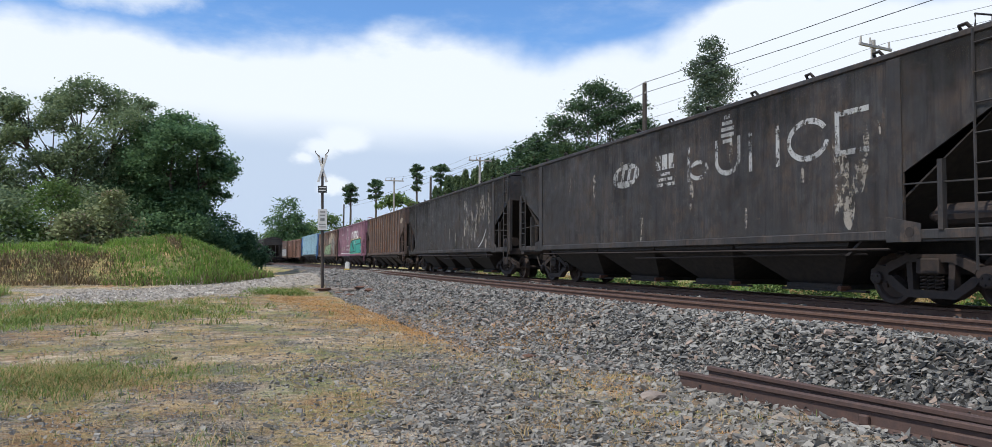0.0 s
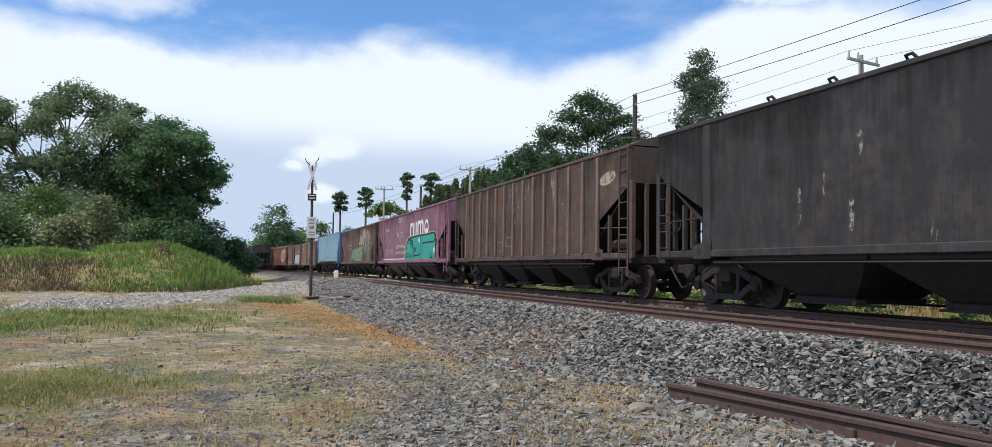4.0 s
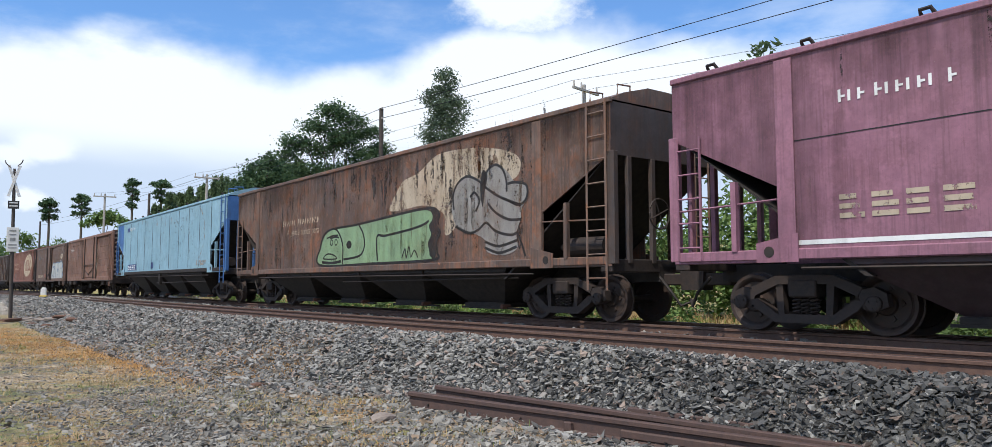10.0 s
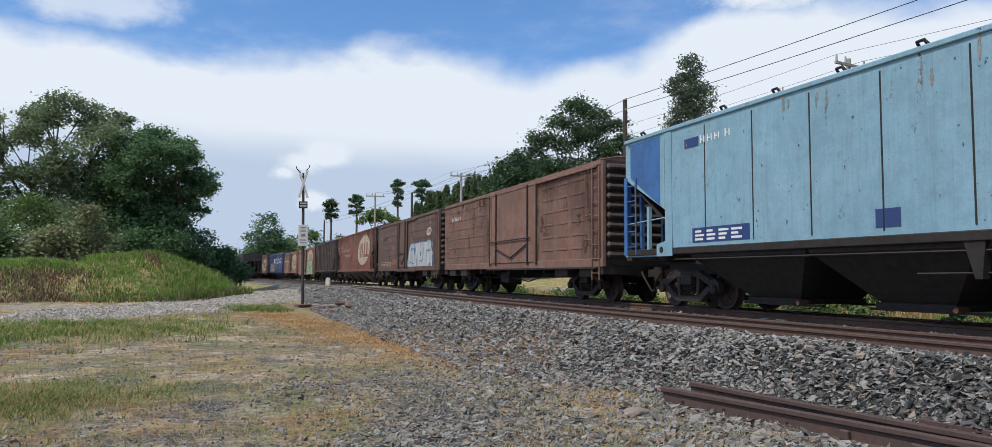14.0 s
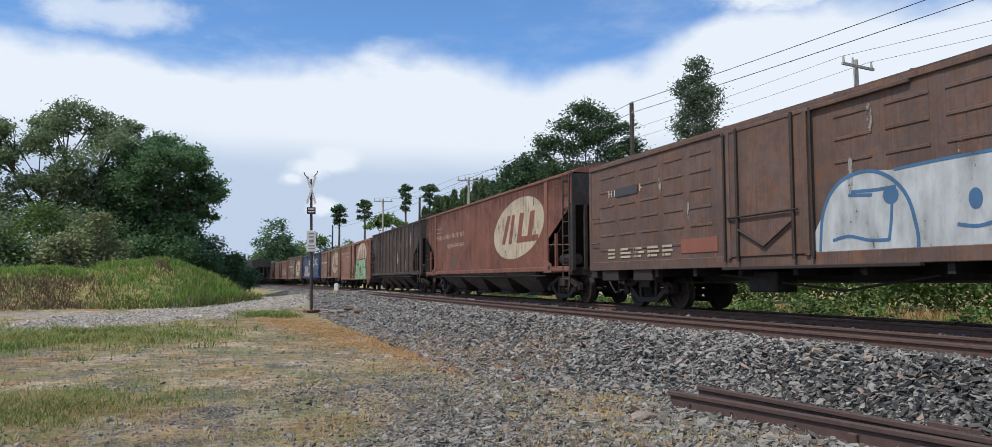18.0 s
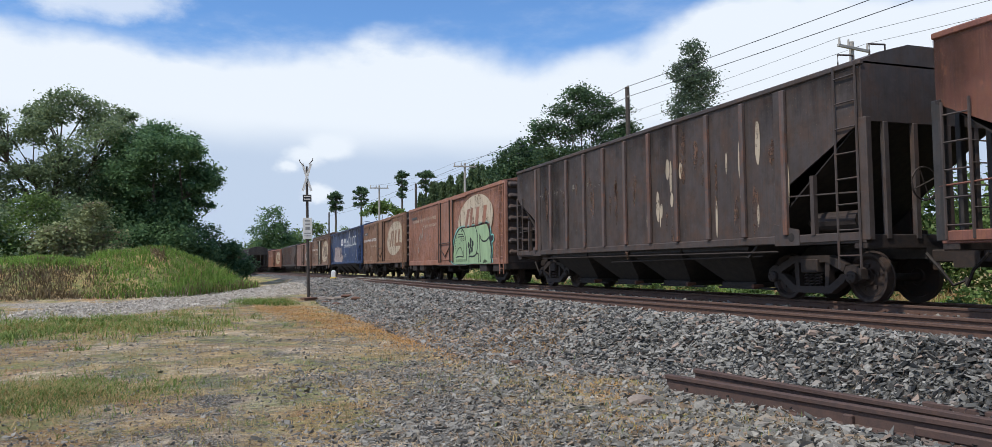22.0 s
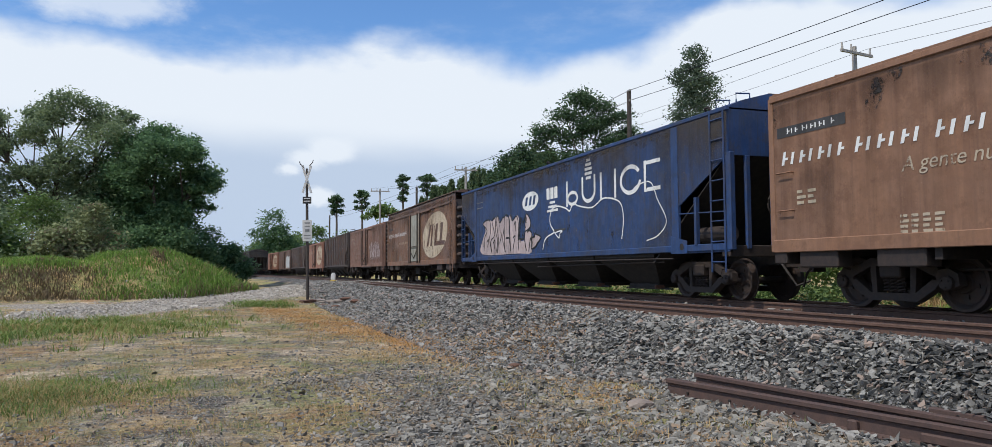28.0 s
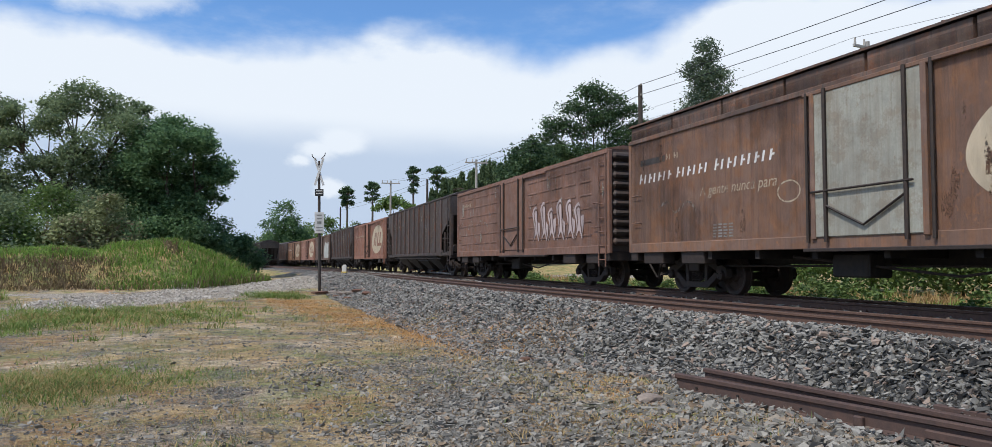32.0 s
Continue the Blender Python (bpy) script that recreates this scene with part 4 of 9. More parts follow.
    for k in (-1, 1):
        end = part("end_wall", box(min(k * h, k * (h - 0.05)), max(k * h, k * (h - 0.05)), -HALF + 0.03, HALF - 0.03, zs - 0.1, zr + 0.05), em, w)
        pitch = 0.25 if panels else 0.395
        for z in np.arange(zs + 0.6 * pitch, zr - 0.05, pitch):
            bm = bmesh.new()
            r = min(0.11, 0.46 * pitch)
            sec = [(0, -r), (0.10, -0.5 * r), (0.125, 0.0), (0.10, 0.5 * r), (0, r)]
            A = [[bm.verts.new((k * (h + d), y, z + q)) for d, q in sec] for y in (-HALF + 0.16, HALF - 0.16)]
            T = [bm.verts.new((k * h, y, z)) for y in (-HALF + 0.06, HALF - 0.06)]
            for i in range(4):
                bm.faces.new((A[0][i], A[0][i + 1], A[1][i + 1], A[1][i]))
                bm.faces.new((A[0][i + 1], A[0][i], T[0]))
                bm.faces.new((A[1][i], A[1][i + 1], T[1]))
            bmesh.ops.recalc_face_normals(bm, faces=bm.faces)
            part("corrugation", bm, em, end)
        part("end_beam", box(min(k * h, k * (h - 0.3)), max(k * h, k * (h - 0.3)), -HALF, HALF, zs - 0.35, zs - 0.1, 0.015), M_IRON, w)
        coupler(w, k * (h + 0.04), k)
    # roof
    rise = 0.15 if eave else 0.10
    if band:
        for s in (-1, 1):
            for i in range(8):
                x0, x1 = -h + 2 * h * i / 8, -h + 2 * h * (i + 1) / 8
                part("roof_panel", box(x0 + 0.03, x1 - 0.03, min(s * (HALF - 0.1), s * (HALF - 0.02)), max(s * (HALF - 0.1), s * (HALF - 0.02)), zr, zr + band, 0.01), roof_mat or mat, w)
        zr = zr + band
    roof = bmesh.new()
    sec = [(-HALF - 0.03, zr + 0.02), (-HALF - 0.03, zr + 0.06), (-HALF + 0.42, zr + rise), (HALF - 0.42, zr + rise), (HALF + 0.03, zr + 0.06), (HALF + 0.03, zr + 0.02)]
    A = [[roof.verts.new((x, y, z)) for y, z in sec] for x in (-h, h)]
    for i in range(len(sec) - 1):
        roof.faces.new((A[0][i], A[0][i + 1], A[1][i + 1], A[1][i]))
    roof.faces.new(A[0])
    roof.faces.new(A[1][::-1])
    bmesh.ops.recalc_face_normals(roof, faces=roof.faces)
    rf = part("roof", roof, roof_mat or mat, w)
    for x in np.arange(-h + 0.1, h, 1.45):
        sb = bmesh.new()
        for (ya, za), (yb, zb) in zip(sec[1:4], sec[2:5]):
            add_tube(sb, [(x, ya, za), (x, yb, zb)], 0.016, 4)
        part("roof_seam", sb, roof_mat or mat, rf)
    # underneath
    part("centre_sill", box(-h, h, -0.2, 0.2, 0.66, 0.95), M_DARK, w)
    for x in np.arange(-h + 3.2, h - 3.0, 1.5):
        part("cross_bearer", box(x - 0.06, x + 0.06, -HALF + 0.05, HALF - 0.05, zs - 0.32, zs - 0.1), M_DARK, w)
    for x in (h - 1.0, h - 2.6, -h + 1.0, -h + 2.6):
        part("step_box", box(x - 0.42, x + 0.42, -HALF + 0.02, -HALF + 0.34, zs - 0.42, zs - 0.14, 0.02), M_IRON, w)
    part("brake_rod", tube([(-h + 2.6, -0.75, 0.62), (h - 2.6, -0.75, 0.66)], 0.02, 5), M_IRON, w)
    part("brake_rod", tube([(-2.2, -0.95, 0.8), (1.2, -0.95, 0.5), (3.0, -0.95, 0.75)], 0.022, 5), M_IRON, w)
    part("valve_box", box(-1.1, -0.3, -1.1, -0.6, 0.45, 0.85, 0.03), M_DARK, w)
    ladder(w, h - 0.28, -HALF - 0.055, zs - 0.5, zr - 0.1, mat, 0.40, 8)
    for k in (-1, 1):
        add_bogie(w, k * (h - 2.0))
    w["half"], w["zs"], w["zr"] = h, zs, zr
    return w


# ---- the train ----
V16, ACC, TMID = 7.2898, 0.005677, 16.0


def travelled(t):
    """Metres the train has run since the clip's start."""
    return V16 * t + ACC * ((t - TMID) ** 2 - TMID ** 2) / 2


P_BLACK = weathered("black_paint", (0.040, 0.036, 0.035), (0.085, 0.058, 0.042), (0.016, 0.015, 0.015), worn=0.7, dirt=0.8, pale=0.2)
P_BROWN = weathered("brown_paint", (0.118, 0.078, 0.060), (0.17, 0.085, 0.052), (0.03, 0.025, 0.023), worn=0.6, dirt=0.7, pale=0.15)
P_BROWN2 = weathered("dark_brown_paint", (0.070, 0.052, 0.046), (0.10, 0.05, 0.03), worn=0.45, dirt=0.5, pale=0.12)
P_RIB = weathered("rib_paint", (0.21, 0.140, 0.108), (0.33, 0.145, 0.07), worn=0.6, dirt=0.4)
P_MAUVE = weathered("mauve_paint", (0.345, 0.150, 0.212), (0.15, 0.07, 0.07), (0.07, 0.04, 0.045), worn=0.16, dirt=0.42, pale=0.12)
# the mauve darkened for the shade under the body, with grime over it
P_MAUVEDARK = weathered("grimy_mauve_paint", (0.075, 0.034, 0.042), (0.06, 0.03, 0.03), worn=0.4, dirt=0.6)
P_SOOT = weathered("sooty_brown_paint", (0.175, 0.112, 0.084), (0.27, 0.11, 0.055), (0.035, 0.031, 0.029), worn=0.75, dirt=0.75, pale=0.25)
P_SKY = weathered("light_blue_paint", (0.255, 0.44, 0.54), (0.16, 0.12, 0.09), (0.10, 0.17, 0.20), worn=0.06, dirt=0.25, pale=0.35, flake=0.04)
P_DEEPBLUE = weathered("deep_blue_paint", (0.045, 0.16, 0.42), (0.05, 0.06, 0.10), (0.04, 0.08, 0.16), worn=0.2, dirt=0.3)
P_RIBDARK = weathered("dark_rib_paint", (0.115, 0.082, 0.074), (0.22, 0.09, 0.05), worn=0.5, dirt=0.4)
P_RED = weathered("red_oxide_paint", (0.25, 0.085, 0.056), (0.30, 0.12, 0.06), (0.06, 0.036, 0.03), worn=0.45, dirt=0.5, pale=0.2)
P_BOXRED = weathered("faded_box_red", (0.36, 0.165, 0.112), (0.36, 0.135, 0.06), (0.085, 0.055, 0.044), worn=0.5, dirt=0.42, pale=0.3)
P_BOXDULL = weathered("dull_box_red", (0.255, 0.138, 0.100), (0.27, 0.11, 0.055), (0.07, 0.048, 0.040), worn=0.5, dirt=0.45, pale=0.25)
P_BOXWARM = weathered("warm_box_brown", (0.215, 0.122, 0.084), (0.30, 0.135, 0.06), (0.06, 0.042, 0.035), worn=0.55, dirt=0.42, pale=0.25)
P_BOXBROWN = weathered("box_brown", (0.145, 0.086, 0.064), (0.22, 0.10, 0.05), (0.045, 0.034, 0.03), worn=0.5, dirt=0.5)
P_TAN = weathered("box_tan", (0.27, 0.135, 0.072), (0.17, 0.08, 0.045), (0.12, 0.07, 0.05), worn=0.4, dirt=0.3, pale=0.2)
P_NAVY = weathered("blue_paint", (0.010, 0.058, 0.20), (0.075, 0.06, 0.055), (0.030, 0.032, 0.040), worn=0.35, dirt=0.6, pale=0.05)
P_GREYDOOR = weathered("grey_door_paint", (0.36, 0.36, 0.31), (0.20, 0.13, 0.08), (0.15, 0.13, 0.10), worn=0.3, dirt=0.35)

WAGONS = []      # (thing, place of its middle along the line at the start)


def wagon_at(w, front, rear):
    WAGONS.append((w, (front + rear) / 2))
    return w


BOUNDS = [6.2, 25.2, 44.4, 61.0, 80.0, 98.8, 118.0, 133.8, 149.4, 168.0, 183.9, 200.2, 215.4, 234.4, 250.4, 266.2, 283.4, 299.6, 316.8, 331.6, 347.2, 363.0, 379.8, 396.0, 412.4, 428.6, 445.0]
LEN = [b - a for a, b in zip(BOUNDS, BOUNDS[1:])]
W = []
W.append(hopper(LEN[0], P_BLACK, "sooty black covered hopper wagon with faded white marks"))
W.append(hopper(LEN[1], P_BLACK, "sooty black covered hopper wagon with pale run-down smears"))
W.append(hopper(LEN[2], P_BROWN, "rust-brown hopper wagon with upright outside ribs", ribs=14, rib_mat=P_RIB, hatches=0))
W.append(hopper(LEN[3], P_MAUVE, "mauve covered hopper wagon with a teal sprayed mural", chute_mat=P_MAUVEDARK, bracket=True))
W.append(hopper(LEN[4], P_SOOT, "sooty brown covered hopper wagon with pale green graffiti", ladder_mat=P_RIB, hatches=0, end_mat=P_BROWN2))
W.append(hopper(LEN[5], P_SKY, "light blue covered hopper wagon with chipped paint", zs=1.29, zr=3.86, seams=10, ladder_mat=P_DEEPBLUE, sill_mat=M_DARK, bracket=True, end_mat=P_DEEPBLUE))
W.append(boxcar(LEN[6], P_BOXDULL, "faded red box wagon with pressed side panels", door_x=0.9, door_w=4.1))
W.append(boxcar(LEN[7], P_BOXBROWN, "dark brown box wagon with white and blue graffiti"))
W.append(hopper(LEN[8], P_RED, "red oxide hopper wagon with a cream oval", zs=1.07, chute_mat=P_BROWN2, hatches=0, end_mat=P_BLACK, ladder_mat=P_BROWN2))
W.append(hopper(LEN[9], P_BROWN2, "dark brown hopper wagon with upright outside ribs", ribs=11, rib_mat=P_RIBDARK, hatches=0))
W.append(boxcar(LEN[10], P_BOXRED, "faded red box wagon with pale green graffiti", panels=False, zs=0.90))
W.append(boxcar(LEN[11], P_TAN, "tan box wagon with cream lettering bars", panels=False))
W.append(hopper(LEN[12], P_NAVY, "dark blue covered hopper wagon with white marks and graffiti", hatches=3))
W.append(boxcar(LEN[13], P_BOXWARM, "brown box wagon with a grey door and cream oval", door_mat=P_GREYDOOR, panels=False, band=0.34, door_x=0.0, door_w=2.2, roof_mat=P_SOOT))
W.append(boxcar(LEN[14], P_BOXDULL, "red-brown box wagon with white graffiti"))
W.append(hopper(LEN[15], P_BROWN2, "dark brown hopper wagon with upright outside ribs", ribs=11, rib_mat=P_RIBDARK, hatches=0))
W.append(boxcar(LEN[16], P_BOXRED, "red-brown box wagon with a cream oval", panels=False))
W.append(hopper(LEN[17], P_BROWN2, "dark brown hopper wagon with upright outside ribs", ribs=11, rib_mat=P_RIBDARK, hatches=0))
W.append(boxcar(LEN[18], P_BOXBROWN, "brown box wagon with pale graffiti"))
for i in range(19, len(LEN)):
    src = W[{19: 16, 20: 11, 21: 15, 22: 6, 23: 7, 24: 9, 25: 8}[i]]
    W.append(src)


# ---- plants ----
L_DARK = leafy("leaf_dark", (0.075, 0.155, 0.075), (0.20, 0.325, 0.145), None, 0.0, 0.45)
L_FAR = leafy("leaf_far", (0.045, 0.095, 0.050), (0.135, 0.215, 0.10), None, 0.0, 0.35)
L_DEAD = leafy("dead_grass_blade", (0.23, 0.165, 0.09), (0.15, 0.115, 0.06), None, 0, 0.2)
L_MID = leafy("leaf_mid", (0.088, 0.164, 0.045), (0.227, 0.315, 0.095))
L_OPEN = leafy("leaf_open", (0.145, 0.21, 0.115), (0.335, 0.41, 0.225), None, 0.0, 0.45)
L_PALE = leafy("leaf_pale", (0.20, 0.24, 0.115), (0.40, 0.44, 0.23), (0.24, 0.20, 0.13), 0.12)
L_PINE = leafy("leaf_pine", (0.085, 0.135, 0.065), (0.19, 0.26, 0.115))
L_EUC = leafy("leaf_eucalyptus", (0.085, 0.130, 0.088), (0.185, 0.245, 0.160))
L_VINE = leafy("leaf_vine", (0.069, 0.119, 0.035), (0.188, 0.263, 0.081))
L_GRASS = leafy("grass_blade", (0.120, 0.225, 0.040), (0.30, 0.43, 0.095), (0.34, 0.27, 0.13), 0.0, 0.4)
L_YARD = leafy("yard_grass", (0.134, 0.198, 0.054), (0.288, 0.360, 0.108), (0.42, 0.30, 0.14), 0.40, 0.25)
L_TURF = leafy("patch_grass", (0.125, 0.200, 0.042), (0.30, 0.385, 0.095), (0.40, 0.29, 0.13), 0.13, 0.30)
L_STRAW = leafy("dry_straw", (0.42, 0.29, 0.13), (0.30, 0.20, 0.09), None, 0, 0.2)
L_RUSTGRASS = leafy("rusty_dry_grass", (0.62, 0.35, 0.13), (0.40, 0.22, 0.085), None, 0, 0.2)


def polar(az, d):
    """A place at a bearing (degrees to the left of +y) and a distance from the eye."""
    a = radians(az)
    return -d * math.sin(a), d * math.cos(a)


def leaf_quads(P, size, rng, aspect=1.7, droop=0.0):
    """Leaf-like quads at the points P, turned at random."""
    n = len(P)
    a = rng.normal(size=(n, 3))
    a[:, 2] = a[:, 2] * 0.6 - droop
    a /= np.linalg.norm(a, axis=1)[:, None]
    b = np.cross(a, rng.normal(size=(n, 3)) * np.array([0.5, 0.5, 1.0]))
    b /= np.linalg.norm(b, axis=1)[:, None] + 1e-9
    s = size * rng.uniform(0.6, 1.35, (n, 1))
    a, b = a * s * aspect / 2, b * s / 2
    return np.stack([P - a, P - b * 0.9 + a * 0.1, P + a, P + b * 0.9 + a * 0.1], 1)


def clumps(blobs, n, rng, per=26, sigma=0.34):
    """Points in ragged clumps over the outsides of blobs (x, y, z, r or rx, rz)."""
    vol = np.array([b[3] ** 2 for b in blobs])
    pick = rng.choice(len(blobs), max(1, n // per), p=vol / vol.sum())
    B = np.array([(b[0], b[1], b[2], b[3], b[4] if len(b) > 4 else b[3]) for b in blobs])[pick]
    d = rng.normal(size=(len(pick), 3))
    d /= np.linalg.norm(d, axis=1)[:, None]
    r = rng.uniform(0.25, 1.0, len(pick)) ** 0.45 * rng.uniform(0.82, 1.12, len(pick))
    C = B[:, :3] + d * np.stack([B[:, 3] * r, B[:, 3] * r, B[:, 4] * r], 1)
    spread = sigma * np.sqrt(B[:, 3])[:, None, None]
    return (C[:, None, :] + rng.normal(size=(len(pick), per, 3)) * spread * np.array([1, 1, 0.62])).reshape(-1, 3)


def limbs(bm, base, tips, r0, rng, fork=0.45):
    """A tapered trunk, and limbs from it to the tips."""
    base = Vector(base)
    tips = [Vector(t) for t in tips]
    top = sum(tips, Vector()) / len(tips)
    knee = base.lerp(top, fork) + Vector((rng.uniform(-0.3, 0.3), rng.uniform(-0.3, 0.3), 0))
    add_tube(bm, [base, base.lerp(knee, 0.5) + Vector((rng.uniform(-0.2, 0.2), 0.1, 0)), knee], r0, 8, r0 * 0.72)
    if len(tips) > 20:
        # boughs first, each forking to the tips about it
        hubs = [tips[0]]
        while len(hubs) < 8:
            hubs.append(max(tips, key=lambda t: min((t - q).length for q in hubs)))
        for hub in hubs:
            own = [t for t in tips if min(hubs, key=lambda q: (t - q).length) is hub]
            c = knee.lerp(sum(own, Vector()) / len(own), 0.68) - Vector((0, 0, 0.5))
            m = knee.lerp(c, 0.5) + Vector((rng.uniform(-0.5, 0.5), rng.uniform(-0.5, 0.5), rng.uniform(-0.6, 0.1)))
            add_tube(bm, [knee, m, c], r0 * 0.45, 6, r0 * 0.24)
            for t in own:
                n = c.lerp(t, 0.5) + Vector((rng.uniform(-0.35, 0.35), rng.uniform(-0.35, 0.35), rng.uniform(-0.3, 0.2)))
                add_tube(bm, [c, n, t], r0 * 0.22, 5, r0 * 0.06)
        return bm
    for t in tips:
        m = knee.lerp(t, 0.5) + Vector((rng.uniform(-0.5, 0.5), rng.uniform(-0.5, 0.5), -0.1 * (t - knee).length * rng.uniform(0, 1)))
        add_tube(bm, [knee, m, t], r0 * 0.5, 6, r0 * 0.12)
    return bm


def tree(name, label, x, y, blobs, n, size, mat, trunk=0.3, bark=None, seed=1, fork=0.45, sigma=0.34, per=26, droop=0.0, sink=0.2):
    """A tree at a place; blobs are (dx, dy, z, r[, rz]) over the ground at its foot."""
    rng = np.random.default_rng(seed)
    z0 = float(ground_z(np.array([x]), np.array([y]))[0])
    t = tagged(new(name), label, "tree" if name != "bush" else "bush")
    t.location = (x, y, z0)
    tips = [(b[0] * 0.9, b[1] * 0.9, b[2] + 0.2 * b[3]) for b in blobs]
    part("trunk", limbs(bmesh.new(), (0, 0, -sink), tips, trunk, rng, fork), bark or M_BARK, t)
    part("crown", quads("crown", leaf_quads(clumps(blobs, n, rng, per, sigma), size, rng, droop=droop), mat), None, t)
    return t


def pine(x, y, h, seed, mat=None, width=0.15):
    rng = np.random.default_rng(seed)
    z0 = float(ground_z(np.array([x]), np.array([y]))[0])
    t = tagged(new("pine_tree"), "slim dark green pine in a plantation", "tree", group="pines of the plantation")
    t.location = (x, y, z0)
    part("trunk", tube([(0, 0, -0.3), (0, 0, h * 0.5), (0, 0, h * 0.97)], 0.16, 6, 0.03), M_BARK, t)
    n = 440
    k = rng.uniform(0.10, 1, n) ** 0.8
    a = rng.uniform(0, 2 * math.pi, n)
    r = (1 - k) * h * width * rng.uniform(0.3, 1.1, n) + 0.12
    P = np.stack([r * np.cos(a), r * np.sin(a), k * h + 0.25 * r], 1)
    P = (P[:, None] + rng.normal(size=(n, 6, 3)) * np.array([0.12, 0.12, 0.2])).reshape(-1, 3)
    part("crown", quads("crown", leaf_quads(P, 0.18, rng, 3.4, -1.2), mat or L_PINE), None, t)
    return t


def araucaria(x, y, h, w, seed, layers=3):
    """A bare trunk with an umbrella of branches at the top."""
    rng = np.random.default_rng(seed)
    z0 = float(ground_z(np.array([x]), np.array([y]))[0])
    t = tagged(new("araucaria_tree"), "tall umbrella-topped araucaria with a bare trunk", "tree", group="araucarias on the skyline")
    t.location = (x, y, z0)
    bm = tube([(0, 0, -0.3), (0.1, 0, h * 0.6), (0, 0.1, h * 0.96)], 0.34, 8, 0.16)
    blobs = [(0, 0, h - 0.8, w * 0.26, 0.8)]
    for j in range(layers):
        m = 6 - j
        zz = h - 1.3 - 1.55 * j
        for i in range(m):
            a = 2 * math.pi * (i + 0.4 * j) / m + rng.uniform(-0.3, 0.3)
            r = w / 2 * (0.78 - 0.12 * j) * rng.uniform(0.6, 1.15)
            tip = (r * math.cos(a), r * math.sin(a), zz + rng.uniform(-0.4, 0.4))
            add_tube(bm, [(0, 0, zz - 1.2), (tip[0] * 0.5, tip[1] * 0.5, zz - 0.9), tip], 0.08, 4, 0.04)
            blobs.append((*tip, w * rng.uniform(0.11, 0.19), 0.5))
    P = [clumps(blobs, 2600, rng, 20, 0.30)]
    part("trunk", bm, M_BARK, t)
    part("crown", quads("crown", leaf_quads(np.concatenate(P), 0.30, rng), L_FAR), None, t)
    return t


def make_trees():
    # flat leaf pads (right, up, half-width, half-height in metres) at several depths
    def pads(rows, seed, deep=2.2):
        r = random.Random(seed)
        return [(0.875 * a, r.uniform(-deep, deep), 1.6 + 0.875 * (b - 1.6), w, q * 1.45) for a, b, w, q in rows]
    x, y = polar(28.5, 79)
    crown = [(0.0, 19.2, 1.7, 0.55), (-2.3, 18.6, 1.2, 0.5), (2.3, 18.6, 1.2, 0.6), (4.9, 18.2, 0.9, 0.5), (6.3, 17.2, 0.8, 0.4), (-3.3, 17.6, 1.2, 0.45), (-5.2, 16.9, 1.0, 0.35), (-1.0, 17.6, 1.5, 0.5), (2.0, 17.2, 1.4, 0.6), (4.3, 16.9, 1.3, 0.6), (-4.6, 15.6, 1.5, 0.45), (-6.6, 16.3, 1.1, 0.4), (-8.6, 16.6, 1.4, 0.5), (-11.0, 15.6, 1.7, 0.6), (-7.2, 15.2, 1.4, 0.5), (-9.6, 13.4, 1.6, 0.6), (-4.4, 14.4, 1.1, 0.4), (-7.0, 17.4, 1.2, 0.4), (-9.8, 17.6, 1.3, 0.5), (-4.2, 18.2, 1.1, 0.4), (-6.4, 11.6, 1.4, 0.5), (-9.2, 11.4, 1.8, 0.7), (-4.0, 12.4, 1.1, 0.4), (-2.0, 15.9, 1.3, 0.4), (3.3, 15.6, 1.5, 0.6), (5.9, 15.6, 1.4, 0.6), (-6.0, 14.0, 1.2, 0.4), (-8.2, 14.3, 1.3, 0.45), (0.1, 14.3, 0.9, 0.4), (2.6, 14.0, 1.6, 0.7), (5.3, 14.0, 1.7, 0.8), (-1.7, 13.0, 1.3, 0.45), (0.7, 12.5, 1.7, 0.6), (3.3, 12.3, 1.9, 0.8), (-0.7, 11.0, 2.2, 0.8), (2.0, 10.4, 2.4, 0.9), (-2.7, 11.7, 1.3, 0.5), (3.6, 9.4, 2.8, 1.2), (0.2, 8.2, 2.8, 1.2), (-3.2, 9.0, 2.0, 0.8), (5.9, 11.2, 2.3, 1.2), (-5.6, 9.4, 1.7, 0.7), (-8.0, 9.6, 1.8, 0.8), (-4.4, 6.8, 2.2, 1.0), (-7.4, 7.0, 2.4, 1.2), (2.6, 6.0, 3.0, 1.4)]
    tree("tree", "tall spreading tree with an open grey-green crown", x, y, pads(crown, 5), 66000, 0.17, L_OPEN, 0.42, seed=3, fork=0.42, sigma=0.33, per=40)
    x, y = polar(23.0, 76)
    crown = [(-0.3, 15.6, 1.9, 0.8), (2.2, 15.0, 1.4, 0.7), (-1.9, 14.4, 2.0, 1.0), (3.8, 13.5, 1.3, 0.7), (1.3, 13.2, 2.2, 1.1), (4.5, 11.6, 1.4, 0.7), (5.7, 10.6, 1.0, 0.5), (2.6, 11.0, 1.9, 0.9), (5.1, 9.7, 1.1, 0.5), (4.4, 8.4, 0.9, 0.5), (-0.9, 11.0, 2.3, 1.3), (1.6, 9.1, 2.3, 0.9), (-1.9, 8.4, 2.6, 1.2), (1.9, 7.2, 2.0, 0.8), (-5.0, 7.2, 2.6, 1.2), (-1.3, 5.9, 3.2, 1.2), (3.8, 7.5, 0.8, 0.4), (-3.6, 11.8, 2.2, 1.3), (-4.4, 9.4, 2.4, 1.2), (2.4, 4.8, 2.2, 1.0), (-4.6, 4.4, 3.0, 1.4)]
